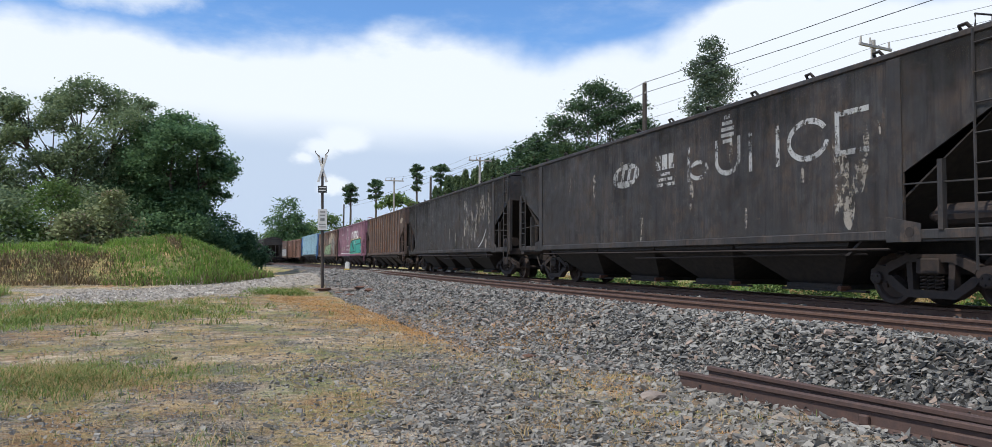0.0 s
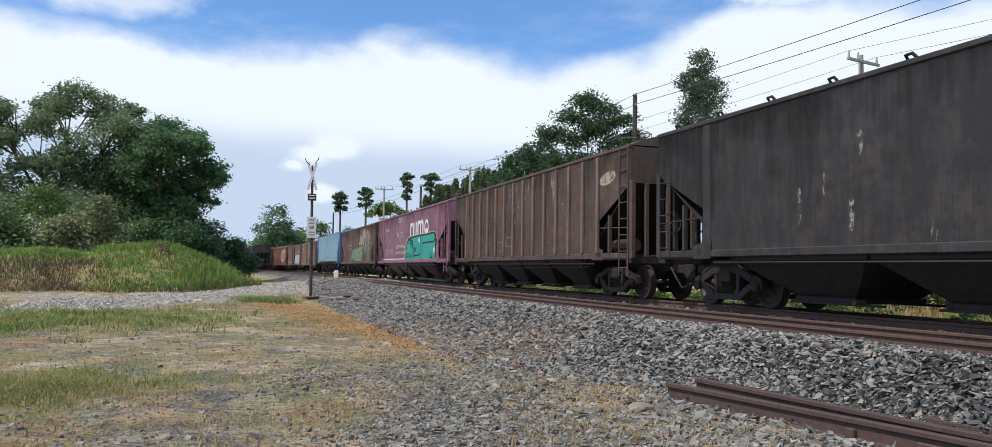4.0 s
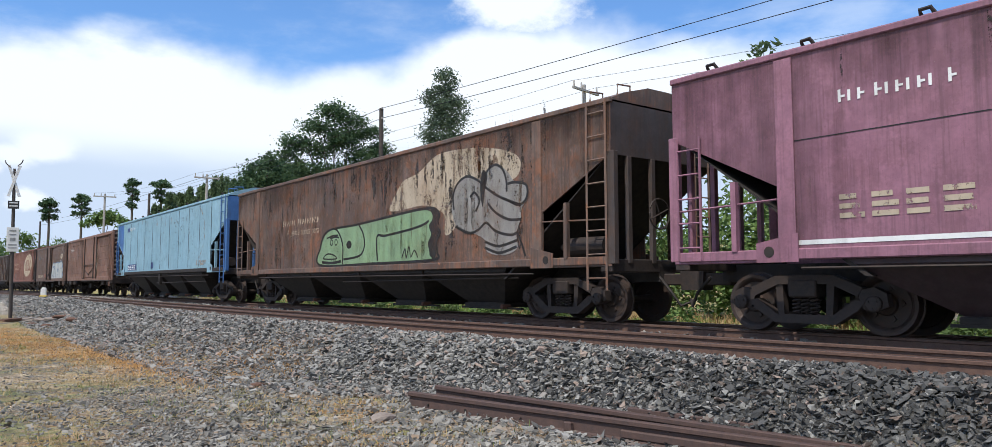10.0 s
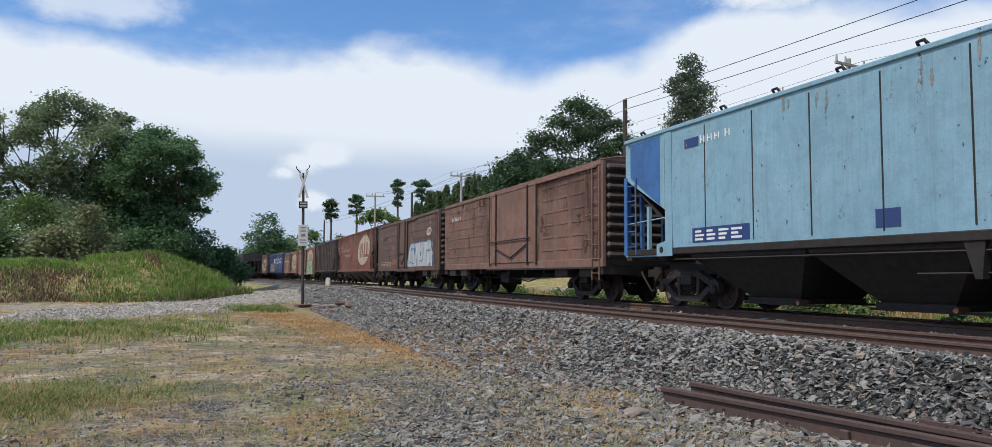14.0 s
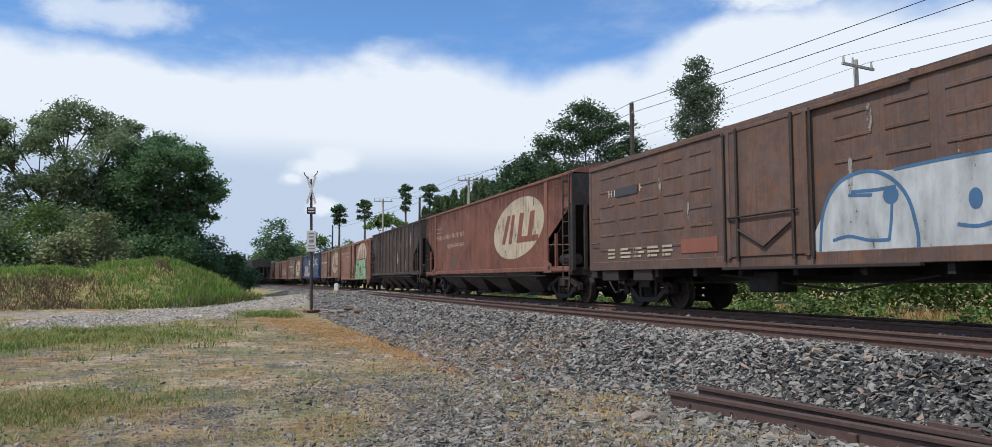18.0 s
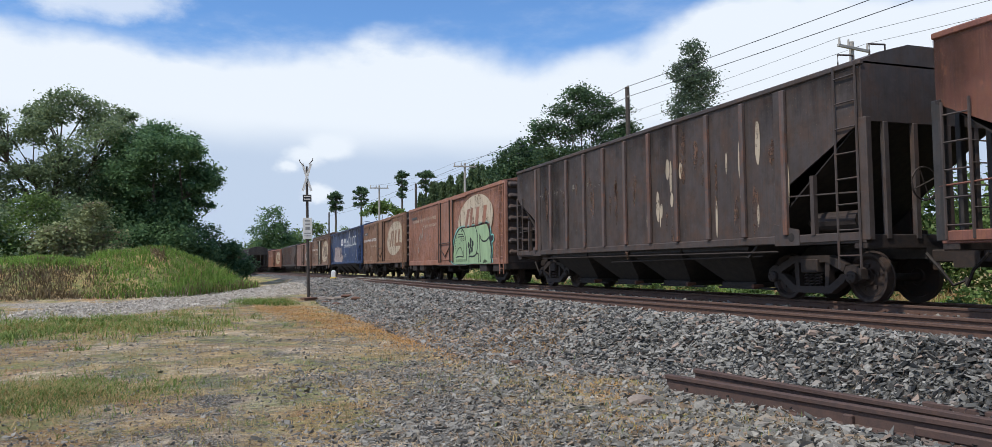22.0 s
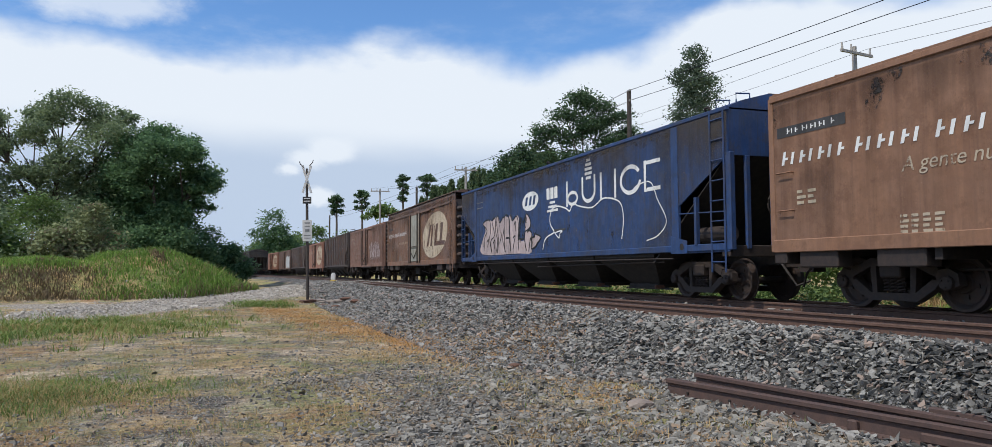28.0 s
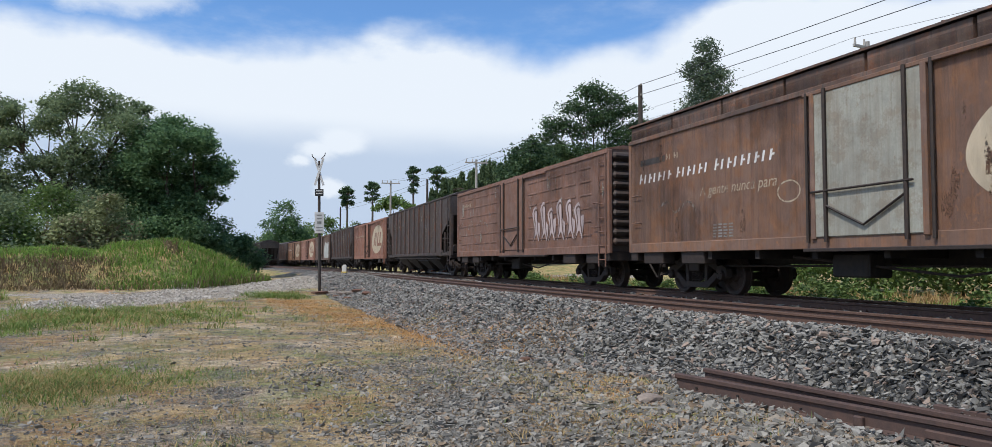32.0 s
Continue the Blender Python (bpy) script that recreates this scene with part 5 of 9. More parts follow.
    tree("tree", "broad dense dark green tree above the mound", x, y, pads(crown, 6, 2.6), 82000, 0.175, L_DARK, 0.5, seed=4, sigma=0.30, per=60)
    for az, d, w, h, mat, seed, lab in ((30.5, 73, 6.0, 8.0, L_MID, 5, "leafy bush under the trees"), (27.0, 70, 3.6, 7.4, L_PALE, 6, "pale twiggy bush under the trees"), (33.5, 70, 6.0, 7.0, L_OPEN, 7, "leafy bush under the trees"), (29.2, 69, 3.4, 5.4, L_PALE, 13, "pale twiggy bush under the trees"),
                                         (20.0, 80, 4.6, 6.0, L_DARK, 8, "dark bush beside the trees"), (18.3, 80, 3.2, 4.2, L_DARK, 9, "small bush at the mound's end"), (24.5, 73, 4.5, 5.4, L_DARK, 10, "dark bush under the trees"),
                                         (21.2, 76, 4.0, 6.4, L_DARK, 11, "dark bush under the trees"), (32.4, 70, 5.0, 5.4, L_MID, 12, "leafy bush beside the mound")):
        x, y = polar(az, d)
        r = w / 2
        tree("bush", lab, x, y, [(0, 0, h * 0.62, r * 0.8, h * 0.30), (-r * 0.8, 0, h * 0.45, r * 0.7, h * 0.30), (r * 0.8, 0.3, h * 0.42, r * 0.75, h * 0.28), (r * 0.3, 0, h * 0.84, r * 0.5, h * 0.14), (0, -0.4, h * 0.22, r * 1.2, h * 0.22)], 8000, 0.19, mat, 0.10, seed=seed, fork=0.2, sigma=0.34, bark=M_PALEBARK if mat is L_PALE else None)
    # beyond the railway
    x, y = polar(-8.0, 86)
    tree("tree", "spreading dark green tree behind the railway", x, y, [(-0.6, 0, 19.4, 1.5, 0.7), (1.2, 0, 18.6, 1.5, 0.7), (-2.6, 0, 17.6, 1.6, 0.7), (3.2, 0, 17.2, 1.6, 0.7), (0.6, 0, 16.4, 1.9, 0.8), (-4.4, 0, 15.6, 1.5, 0.6), (-5.4, 0, 14.2, 1.0, 0.5), (-2.0, 0, 15.0, 1.7, 0.8), (4.8, 0, 15.4, 1.3, 0.6), (6.0, 0, 14.0, 1.2, 0.5), (2.6, 0, 14.4, 1.9, 0.9), (-3.0, 0, 12.6, 1.9, 0.9), (1.0, 0, 12.2, 2.4, 1.3), (4.6, 0, 12.4, 1.8, 1.0)],
         22000, 0.20, L_FAR, 0.26, seed=21, sigma=0.44, fork=0.4, per=36)
    x, y = polar(-15.85, 96)
    tree("tree", "slender eucalyptus with a grey-green crown", x, y, [(0.2, 0, 24.4, 1.5, 1.9), (-0.7, 0, 21.6, 2.1, 2.2), (1.0, 0, 20.4, 2.2, 2.2), (-0.4, 0, 17.4, 2.6, 2.4), (0.8, 0, 14.2, 2.4, 2.4)], 15000, 0.20, L_EUC, 0.22, M_PALEBARK, seed=22, fork=0.35, sigma=0.32, droop=0.5)
    x, y = polar(-2.9, 92)
    tree("tree", "dark rounded tree behind the railway", x, y, [(0, 0, 13.2, 2.4, 2.0), (-2.2, 0, 11.2, 2.2, 1.8), (2.4, 0, 11.4, 2.4, 2.0), (0.3, 0, 15.2, 0.9, 0.7), (0, 0, 8.6, 3.4, 2.6)], 13000, 0.24, L_FAR, 0.24, seed=23)
    x, y = polar(-39.6, 42)
    tree("tree", "young tree behind the railway", x, y, [(0, 0, 12.6, 0.9, 0.8), (0.4, 0, 11.2, 1.3, 1.0), (-0.5, 0, 9.4, 1.7, 1.5), (0, 0, 7.0, 2.0, 1.8)], 3000, 0.26, L_PINE, 0.14, seed=24)
    for az, d, h, w, seed in ((10.75, 196, 19.3, 4.6, 31), (8.9, 200, 20.2, 4.2, 32), (5.9, 190, 22.6, 3.6, 33), (4.1, 185, 21.8, 4.6, 34)):
        x, y = polar(az, d)
        araucaria(x, y, h, w, seed, 4 if seed == 33 else 3)
    x, y = polar(7.4, 185)
    tree("tree", "feathery light tree on the skyline", x, y, [(0, 0, 14.0, 3.2, 1.0), (-2.6, 0, 12.6, 2.4, 0.9), (2.4, 0, 12.8, 2.4, 0.9)], 1500, 0.5, L_MID, 0.2, seed=35, fork=0.7)
    rng = random.Random(8)
    for i in range(84):
        az = 4.6 - 10.4 * i / 83 + rng.uniform(-0.15, 0.15)
        d = rng.uniform(108, 122)
        x, y = polar(az, d)
        base = float(ground_z(np.array([x]), np.array([y]))[0])
        top = 0.68 + d * math.tan(radians(5.6 + 0.42 * min(7.0, 4.2 - az))) * rng.uniform(0.80, 1.06)
        pine(x, y, max(4, top - base), 100 + i)
    for az, d, w, h, mat, seed in ((15.3, 170, 8, 14.6, L_DARK, 41), (14.9, 172, 8, 11.0, L_DARK, 53), (13.8, 190, 8, 9.8, L_MID, 42), (12.3, 180, 9, 11.0, L_MID, 43), (10.2, 175, 9, 9.2, L_MID, 44), (8.4, 165, 9, 8.2, L_PALE, 45), (6.6, 160, 9, 9.0, L_MID, 46), (4.9, 150, 6, 9.0, L_DARK, 47), (16.3, 200, 8, 8.0, L_MID, 48), (3.0, 140, 8, 5.5, L_MID, 49), (0.5, 128, 8, 4.5, L_DARK, 50), (-4.6, 100, 7, 10.0, L_DARK, 51), (-11.0, 84, 6, 9.0, L_MID, 52)):
        x, y = polar(az, d)
        r = w / 2
        tree("bush", "dense rounded tree clump beyond the railway", x, y, [(0, 0, h * 0.66, r * 0.8, h * 0.34), (-r * 0.6, 0, h * 0.45, r * 0.7, h * 0.34), (r * 0.6, 0, h * 0.45, r * 0.75, h * 0.32), (0, 0, h * 0.2, r, h * 0.25), (r * 0.2, 0, h * 0.9, r * 0.45, h * 0.12)], 6500, 0.33, mat, 0.2, seed=seed, fork=0.2, sigma=0.4)


make_trees()


def along(u, lat):
    x, y, _ = on_line(u, lat)
    return float(x), float(y)


def make_thicket():
    """Vine-hung bushes along the far side of the railway."""
    rng = random.Random(12)
    for i, (u, lat, w, h, mat) in enumerate(((14.5, 22.5, 4.2, 4.6, L_MID), (10.5, 21.4, 4.4, 5.2, L_VINE), (6.6, 20.4, 4.4, 6.6, L_VINE), (2.8, 20.0, 4.6, 7.6, L_MID), (-1.2, 19.6, 4.6, 8.0, L_VINE), (-5.2, 19.6, 4.8, 7.6, L_VINE), (-9.6, 19.8, 5, 7.4, L_MID), (-14.5, 20.5, 5.5, 7.0, L_VINE), (19.5, 23.5, 4.6, 4.2, L_VINE), (25, 24.0, 5, 4.4, L_MID), (31, 24.5, 5, 4.6, L_VINE))):
        x, y = along(u, lat)
        r = w / 2
        tree("bush", "tall bush hung with bright green vines", x, y, [(0, 0, h * 0.74, r * 0.7, h * 0.28), (-r * 0.6, 0, h * 0.5, r * 0.75, h * 0.3), (r * 0.6, -0.3, h * 0.48, r * 0.8, h * 0.3), (0, -0.5, h * 0.24, r * 1.05, h * 0.26)], 8500, 0.13, mat, 0.07, seed=60 + i, fork=0.25, sigma=0.3, droop=0.5)


def make_shrubs():
    """Low weeds and shrubs at the far foot of the ballast."""
    rng = random.Random(21)
    for i in range(26):
        u, lat = -14 + 2.9 * i + rng.uniform(-1, 1), rng.uniform(14.6, 17.0)
        x, y = along(u, lat)
        h, r = rng.uniform(0.7, 1.25), rng.uniform(0.5, 1.0)
        tree("bush", "low leafy shrub beside the far rail", x, y, [(0, 0, h * 0.55, r * 0.8, h * 0.4), (-r * 0.7, 0, h * 0.4, r * 0.6, h * 0.32), (r * 0.7, 0.1, h * 0.4, r * 0.6, h * 0.34)], 1300, 0.075, L_VINE if i % 3 else L_MID, 0.02, seed=200 + i, fork=0.2, sigma=0.18)


make_thicket()
make_shrubs()


# ---- grass, stones ----
def blades(x, y, z, h, rng, width=0.012, lean=0.35):
    """Bent blades, two quads each, at places on the ground."""
    n = len(x)
    a = rng.uniform(0, 2 * math.pi, n)
    d = np.stack([np.cos(a), np.sin(a), np.zeros(n)], 1)
    s = np.stack([-np.sin(a), np.cos(a), np.zeros(n)], 1) * (width * rng.uniform(0.7, 1.4, n))[:, None]
    P = np.stack([x, y, z - 0.01], 1)
    l = (lean * rng.uniform(0.2, 1.6, n) * h)[:, None]
    m = P + d * l * 0.35 + np.array([0, 0, 1]) * (h * 0.6)[:, None]
    t = P + d * l + np.array([0, 0, 1]) * (h * rng.uniform(0.8, 1.0, n))[:, None]
    q1 = np.stack([P - s, P + s, m + s * 0.75, m - s * 0.75], 1)
    q2 = np.stack([m - s * 0.75, m + s * 0.75, t + s * 0.1, t - s * 0.1], 1)
    return np.concatenate([q1, q2])


def tufts(cx, cy, n_each, spread, rng):
    x = np.repeat(cx, n_each) + rng.normal(size=len(cx) * n_each) * spread
    y = np.repeat(cy, n_each) + rng.normal(size=len(cx) * n_each) * spread
    return x, y


def make_grass():
    rng = np.random.default_rng(17)
    # the mound: fresh green, dry and brown at its left foot
    n = 90000
    x, y = rng.uniform(-42, -12.5, n), rng.uniform(35, 57, n)
    m = mound_height(x, y)
    keep = m > 0.10
    x, y, m = x[keep], y[keep], m[keep]
    dry = (rng.uniform(0, 1, len(x)) < 0.04 + 0.95 * smooth01((-20.0 - x) / 3) * smooth01((2.0 - m) / 0.6) * smooth01((47.5 - y) / 2) + 0.35 * smooth01((0.5 - m) / 0.3)) | (wave(x, y, 1.6, 2.0) > 0.85)
    h = 0.22 * rng.uniform(0.5, 1.9, len(x)) * (1 + 0.9 * smooth01((x + 18.2) / 2.0)) * (1 + 0.3 * wave(x, y, 1.0, 4.0))
    for sel, name, mat, lab in ((~dry, "mound_grass", L_GRASS, "long bright green grass over the mound"), (dry, "dead_grass", L_DEAD, "dead brown grass on the mound")):
        tagged(new(name, quads(name, blades(x[sel], y[sel], ground_z(x[sel], y[sel]), h[sel], rng, 0.022, 0.55), mat)), lab, "grass", kind="stuff")
    # the yard: low tufts, denser on the left and in patches
    n = 21000
    r = rng.uniform(0, 1, n) ** 0.85 * 34 + 4.0
    az = rng.uniform(-22, 36, n)
    cx, cy = -r * np.sin(np.radians(az)), r * np.cos(np.radians(az))
    u, lat = to_line(cx, cy)
    road, grass, stone = cover_at(cx, cy, u, lat)
    clump = smooth01((wave(cx, cy, 0.9, 6.0) + 0.1) / 0.7)
    keep = (rng.uniform(0, 1, n) < 0.05 + 0.35 * clump + 0.9 * np.clip(grass - 0.2, 0, 1)) & (stone < 0.55) & (road < 0.4)
    cx, cy = cx[keep], cy[keep]
    x, y = tufts(cx, cy, 18, 0.12, rng)
    h = rng.uniform(0.02, 0.08, len(x)) * np.repeat(rng.uniform(0.35, 1.4, len(cx)) ** 1.5, 18)
    tagged(new("yard_grass", quads("yard_grass", blades(x, y, ground_z(x, y), h, rng, 0.0045, 1.2), L_YARD)), "sparse green and dry grass tufts in the yard", "grass", kind="stuff")
    # thick green patches: beside the road and near the eye
    ey = rng.uniform(22, 33, 420)
    cx = np.concatenate([rng.normal(-11.4, 2.0, 430), rng.normal(-5.9, 0.75, 320), -17.3 - 0.47 * (ey - 25) - np.abs(rng.normal(0, 0.8, 420)), rng.normal(-9.2, 0.7, 90)])
    cy = np.concatenate([rng.normal(22.0, 2.6, 430), rng.normal(10.5, 0.85, 320), ey, rng.normal(33.4, 0.8, 90)])
    x, y = tufts(cx, cy, 24, 0.17, rng)
    h = rng.uniform(0.05, 0.24, len(x)) * np.where(y < 14, 0.6, 1.0) * np.where(x < -16.4, 2.3, 1.0) * (1 + 0.4 * wave(x, y, 0.7, 3.0))
    tagged(new("grass_patch", quads("grass_patch", blades(x, y, ground_z(x, y), h, rng, np.where(y < 14, 0.0045, 0.010), 1.3), L_TURF)), "thick patches of green and dry grass", "grass", kind="stuff")
    # dead orange grass along the toe of the ballast
    uu = np.concatenate([rng.uniform(12, 33, 1250), rng.normal(8.6, 0.7, 90), rng.normal(6.6, 0.5, 40), rng.normal(18, 1.8, 160)])
    ll = np.concatenate([4.75 - 0.16 * (uu[:1250] - 15) + rng.normal(0, 0.8, 1250), rng.normal(4.7, 0.28, 90), rng.normal(4.2, 0.25, 40), rng.normal(4.2, 0.4, 160)])
    cx, cy, _ = on_line(uu, ll)
    x, y = tufts(cx, cy, 18, 0.13, rng)
    h = rng.uniform(0.02, 0.085, len(x)) * np.where(np.hypot(x, y) < 11, 0.6, 1.1)
    tagged(new("dry_grass", quads("dry_grass", blades(x, y, ground_z(x, y), h, rng, 0.0045, 1.6), L_RUSTGRASS)), "dead orange-brown grass at the ballast's foot", "grass", kind="stuff")
    # verge beyond the railway
    n = 16000
    uu, ll = rng.uniform(-16, 60, n), 13.1 + rng.uniform(0, 1, n) ** 1.4 * 8
    cx, cy, _ = on_line(uu, ll)
    h = rng.uniform(0.10, 0.45, n) * (0.4 + 0.6 * smooth01((ll - 13) / 2.5))
    green = wave(cx, cy, 2.2, 7.0) > 0.18
    for sel, name, mat, lab in ((green, "verge_grass", L_GRASS, "tall green grass beyond the railway"), (~green, "straw", L_STRAW, "bleached straw beyond the railway")):
        x, y = tufts(cx[sel], cy[sel], 3, 0.12, rng)
        tagged(new(name, quads(name, blades(x, y, ground_z(x, y), np.repeat(h[sel], 3), rng, 0.014, 0.5), mat)), lab, "grass", kind="stuff")


make_grass()


def stone_mesh(name, x, y, z, size, rng, mat, flat=0.6):
    """Broken stones: eight-cornered lumps, each one knocked out of shape."""
    n = len(x)
    c = np.array([(-1, -1, -1), (1, -1, -1), (1, 1, -1), (-1, 1, -1), (-1, -1, 1), (1, -1, 1), (1, 1, 1), (-1, 1, 1)], float)
    V = c[None] * rng.uniform(0.35, 1.12, (n, 8, 3)) * np.array([1.2, 0.85, flat])
    A = rng.normal(size=(n, 4))
    A /= np.linalg.norm(A, axis=1)[:, None]
    w, i, j, k = A.T
    Rm = np.stack([1 - 2 * (j * j + k * k), 2 * (i * j - k * w), 2 * (i * k + j * w), 2 * (i * j + k * w), 1 - 2 * (i * i + k * k), 2 * (j * k - i * w), 2 * (i * k - j * w), 2 * (j * k + i * w), 1 - 2 * (i * i + j * j)], 1).reshape(-1, 3, 3)
    tilt = rng.uniform(0, 1, n) < 0.72
    Rm[tilt] = Rm[tilt] * 0.0 + np.array([[1, 0, 0], [0, 1, 0], [0, 0, 1]]) + rng.normal(size=(tilt.sum(), 3, 3)) * 0.40
    V = np.einsum("nij,nvj->nvi", Rm, V) * (size / 2)[:, None, None] + np.stack([x, y, z], 1)[:, None]
    F = np.array([(0, 3, 2, 1), (4, 5, 6, 7), (0, 1, 5, 4), (1, 2, 6, 5), (2, 3, 7, 6), (3, 0, 4, 7)])
    me = bpy.data.meshes.new(name)
    me.vertices.add(n * 8)
    me.vertices.foreach_set("co", V.astype(np.float32).reshape(-1))
    idx = (F[None] + 8 * np.arange(n)[:, None, None]).reshape(-1).astype(np.int32)
    me.loops.add(len(idx))
    me.loops.foreach_set("vertex_index", idx)
    me.polygons.add(n * 6)
    me.polygons.foreach_set("loop_start", np.arange(0, n * 24, 4, dtype=np.int32))
    me.polygons.foreach_set("use_smooth", np.zeros(n * 6, dtype=bool))
    me.materials.append(mat)
    me.update(calc_edges=True)
    return me


def stone_material(name, a, b, warm):
    n = Nodes(name)
    i = n.island()
    c = n.mix(i, a, b)
    c = n.mix(n.step(n.calc("FRACT", n.calc("MULTIPLY", i, 7.31)), 0.86, 0.9), c, warm)
    c = n.mix(n.step(n.noise(30, 5, 0.6), 0.3, 0.75, 0, 0.45), c, tuple(v * 0.5 for v in a))
    n.bump(n.noise(60, 4, 0.6), 0.4, 0.004)
    return n.done(c, 0.85, 0, 0.35)


M_BALLAST = stone_material("ballast_stone", (0.165, 0.160, 0.147), (0.365, 0.348, 0.315), (0.34, 0.255, 0.205))
M_BALLASTDARK = stone_material("dark_ballast_stone", (0.046, 0.045, 0.043), (0.145, 0.141, 0.132), (0.18, 0.14, 0.115))
M_PEBBLE = stone_material("pebble", (0.125, 0.118, 0.104), (0.36, 0.335, 0.29), (0.30, 0.22, 0.15))
M_WHITESTONE = stone_material("road_stone", (0.32, 0.285, 0.24), (0.60, 0.55, 0.47), (0.38, 0.32, 0.26))


def make_stones():
    rng = np.random.default_rng(23)
    # ballast bank before the siding, thinning with distance
    n = 122000
    u = -4 + rng.uniform(0, 1, n) ** 1.8 * 66
    edge = siding_lat(u)
    wid = 1.75 + 1.35 * smooth01((u - 9) / 3.5)
    lat = edge - 0.58 - wid * rng.uniform(0, 1, n) ** 1.25
    mid = rng.uniform(0, 1, n) < 0.20
    lat = np.where(mid, edge + rng.uniform(-0.42, 4.4, n), lat)
    x, y, _ = on_line(u, lat)
    size = (0.030 + 0.052 * rng.uniform(0, 1, n) ** 1.5) * (1 + 0.018 * np.maximum(u - 12, 0))
    z = ground_z(x, y) + rng.uniform(-0.03, 0.045, n)
    z = np.where(mid & (np.abs(np.abs(lat - edge) - 0.5) < 0.1), z - 0.1, z)
    # some dark stones everywhere; massed near by, they put the shade there into colour
    dark_stone = rng.uniform(0, 1, n) < 0.18 + 0.80 * smooth01((8.5 - u) / 6.5)
    for sel, name, mat, lab in ((~dark_stone, "ballast", M_BALLAST, "dusty grey broken ballast stones banked against the track"), (dark_stone, "dark_ballast", M_BALLASTDARK, "dark grey broken ballast stones, massed as shade at the near right, banked against the track")):
        tagged(new(name, stone_mesh(name, x[sel], y[sel], z[sel], size[sel], rng, mat, 0.42)), lab, "ballast", kind="stuff")
    # loose stones and grit over the yard
    n = 120000
    r = 3.6 + rng.uniform(0, 1, n) ** 1.7 * 26
    az = rng.uniform(-40, 34, n)
    x, y = -r * np.sin(np.radians(az)), r * np.cos(np.radians(az))
    u, lat = to_line(x, y)
    road, grass, stone = cover_at(x, y, u, lat)
    field = gravel_field(x, y, u, lat)
    keep = (rng.uniform(0, 1, n) < (0.22 + 0.35 * smooth01((lat - 0.5) / 3.5)) * (0.35 + 0.9 * smooth01((wave(x, y, 0.8, 9.0) + 0.5) / 0.8)) + 0.85 * field) & (lat < 5.9) & (grass < 0.7)
    x, y, lat, field = x[keep], y[keep], lat[keep], field[keep]
    size = (0.014 + 0.036 * rng.uniform(0, 1, len(x)) ** 2.2) * (1 + 0.5 * smooth01((lat - 3) / 2) + 0.25 * field)
    tagged(new("loose_stones", stone_mesh("loose_stones", x, y, ground_z(x, y) + size * 0.12, size, rng, M_PEBBLE)), "small grey stones scattered over the soil", "gravel", kind="stuff")
    # pale gravel of the road
    n = 16000
    k = rng.uniform(0, 1, n)
    P = np.array(ROAD[2:8])
    s = k * (len(P) - 1)
    i = np.minimum(s.astype(int), len(P) - 2)
    c = P[i] + (P[i + 1] - P[i]) * (s - i)[:, None]
    x, y = c[:, 0] + rng.normal(0, 0.45, n) * c[:, 2], c[:, 1] + rng.normal(0, 0.45, n) * c[:, 2]
    size = rng.uniform(0.04, 0.11, n)
    tagged(new("road_gravel", stone_mesh("road_gravel", x, y, ground_z(x, y) + 0.01, size, rng, M_WHITESTONE)), "pale crushed gravel of the crossing road", "gravel", kind="stuff")


make_stones()


# ---- things beside the line ----
M_WHITE = plain("white_sign_paint", (0.72, 0.71, 0.68), 0.6, 0, 0.3, 6, (0.42, 0.38, 0.33))
M_BLACKPAINT = plain("black_sign_paint", (0.03, 0.03, 0.03), 0.6, 0, 0.3, 6)
M_FADEDGREY = plain("faded_grey_paint", (0.30, 0.30, 0.29), 0.7, 0, 0.4, 8)
M_YELLOW = plain("yellow_paint", (0.70, 0.50, 0.10), 0.6, 0, 0.3, 6)
M_SLAB = plain("stone_slab", (0.34, 0.29, 0.24), 0.9, 0, 0.5, 4, (0.16, 0.12, 0.10), 0.7)
M_REDEARTH = plain("red_earth", (0.16, 0.075, 0.045), 0.95, 0, 0.5, 5, (0.08, 0.045, 0.03), 0.7)


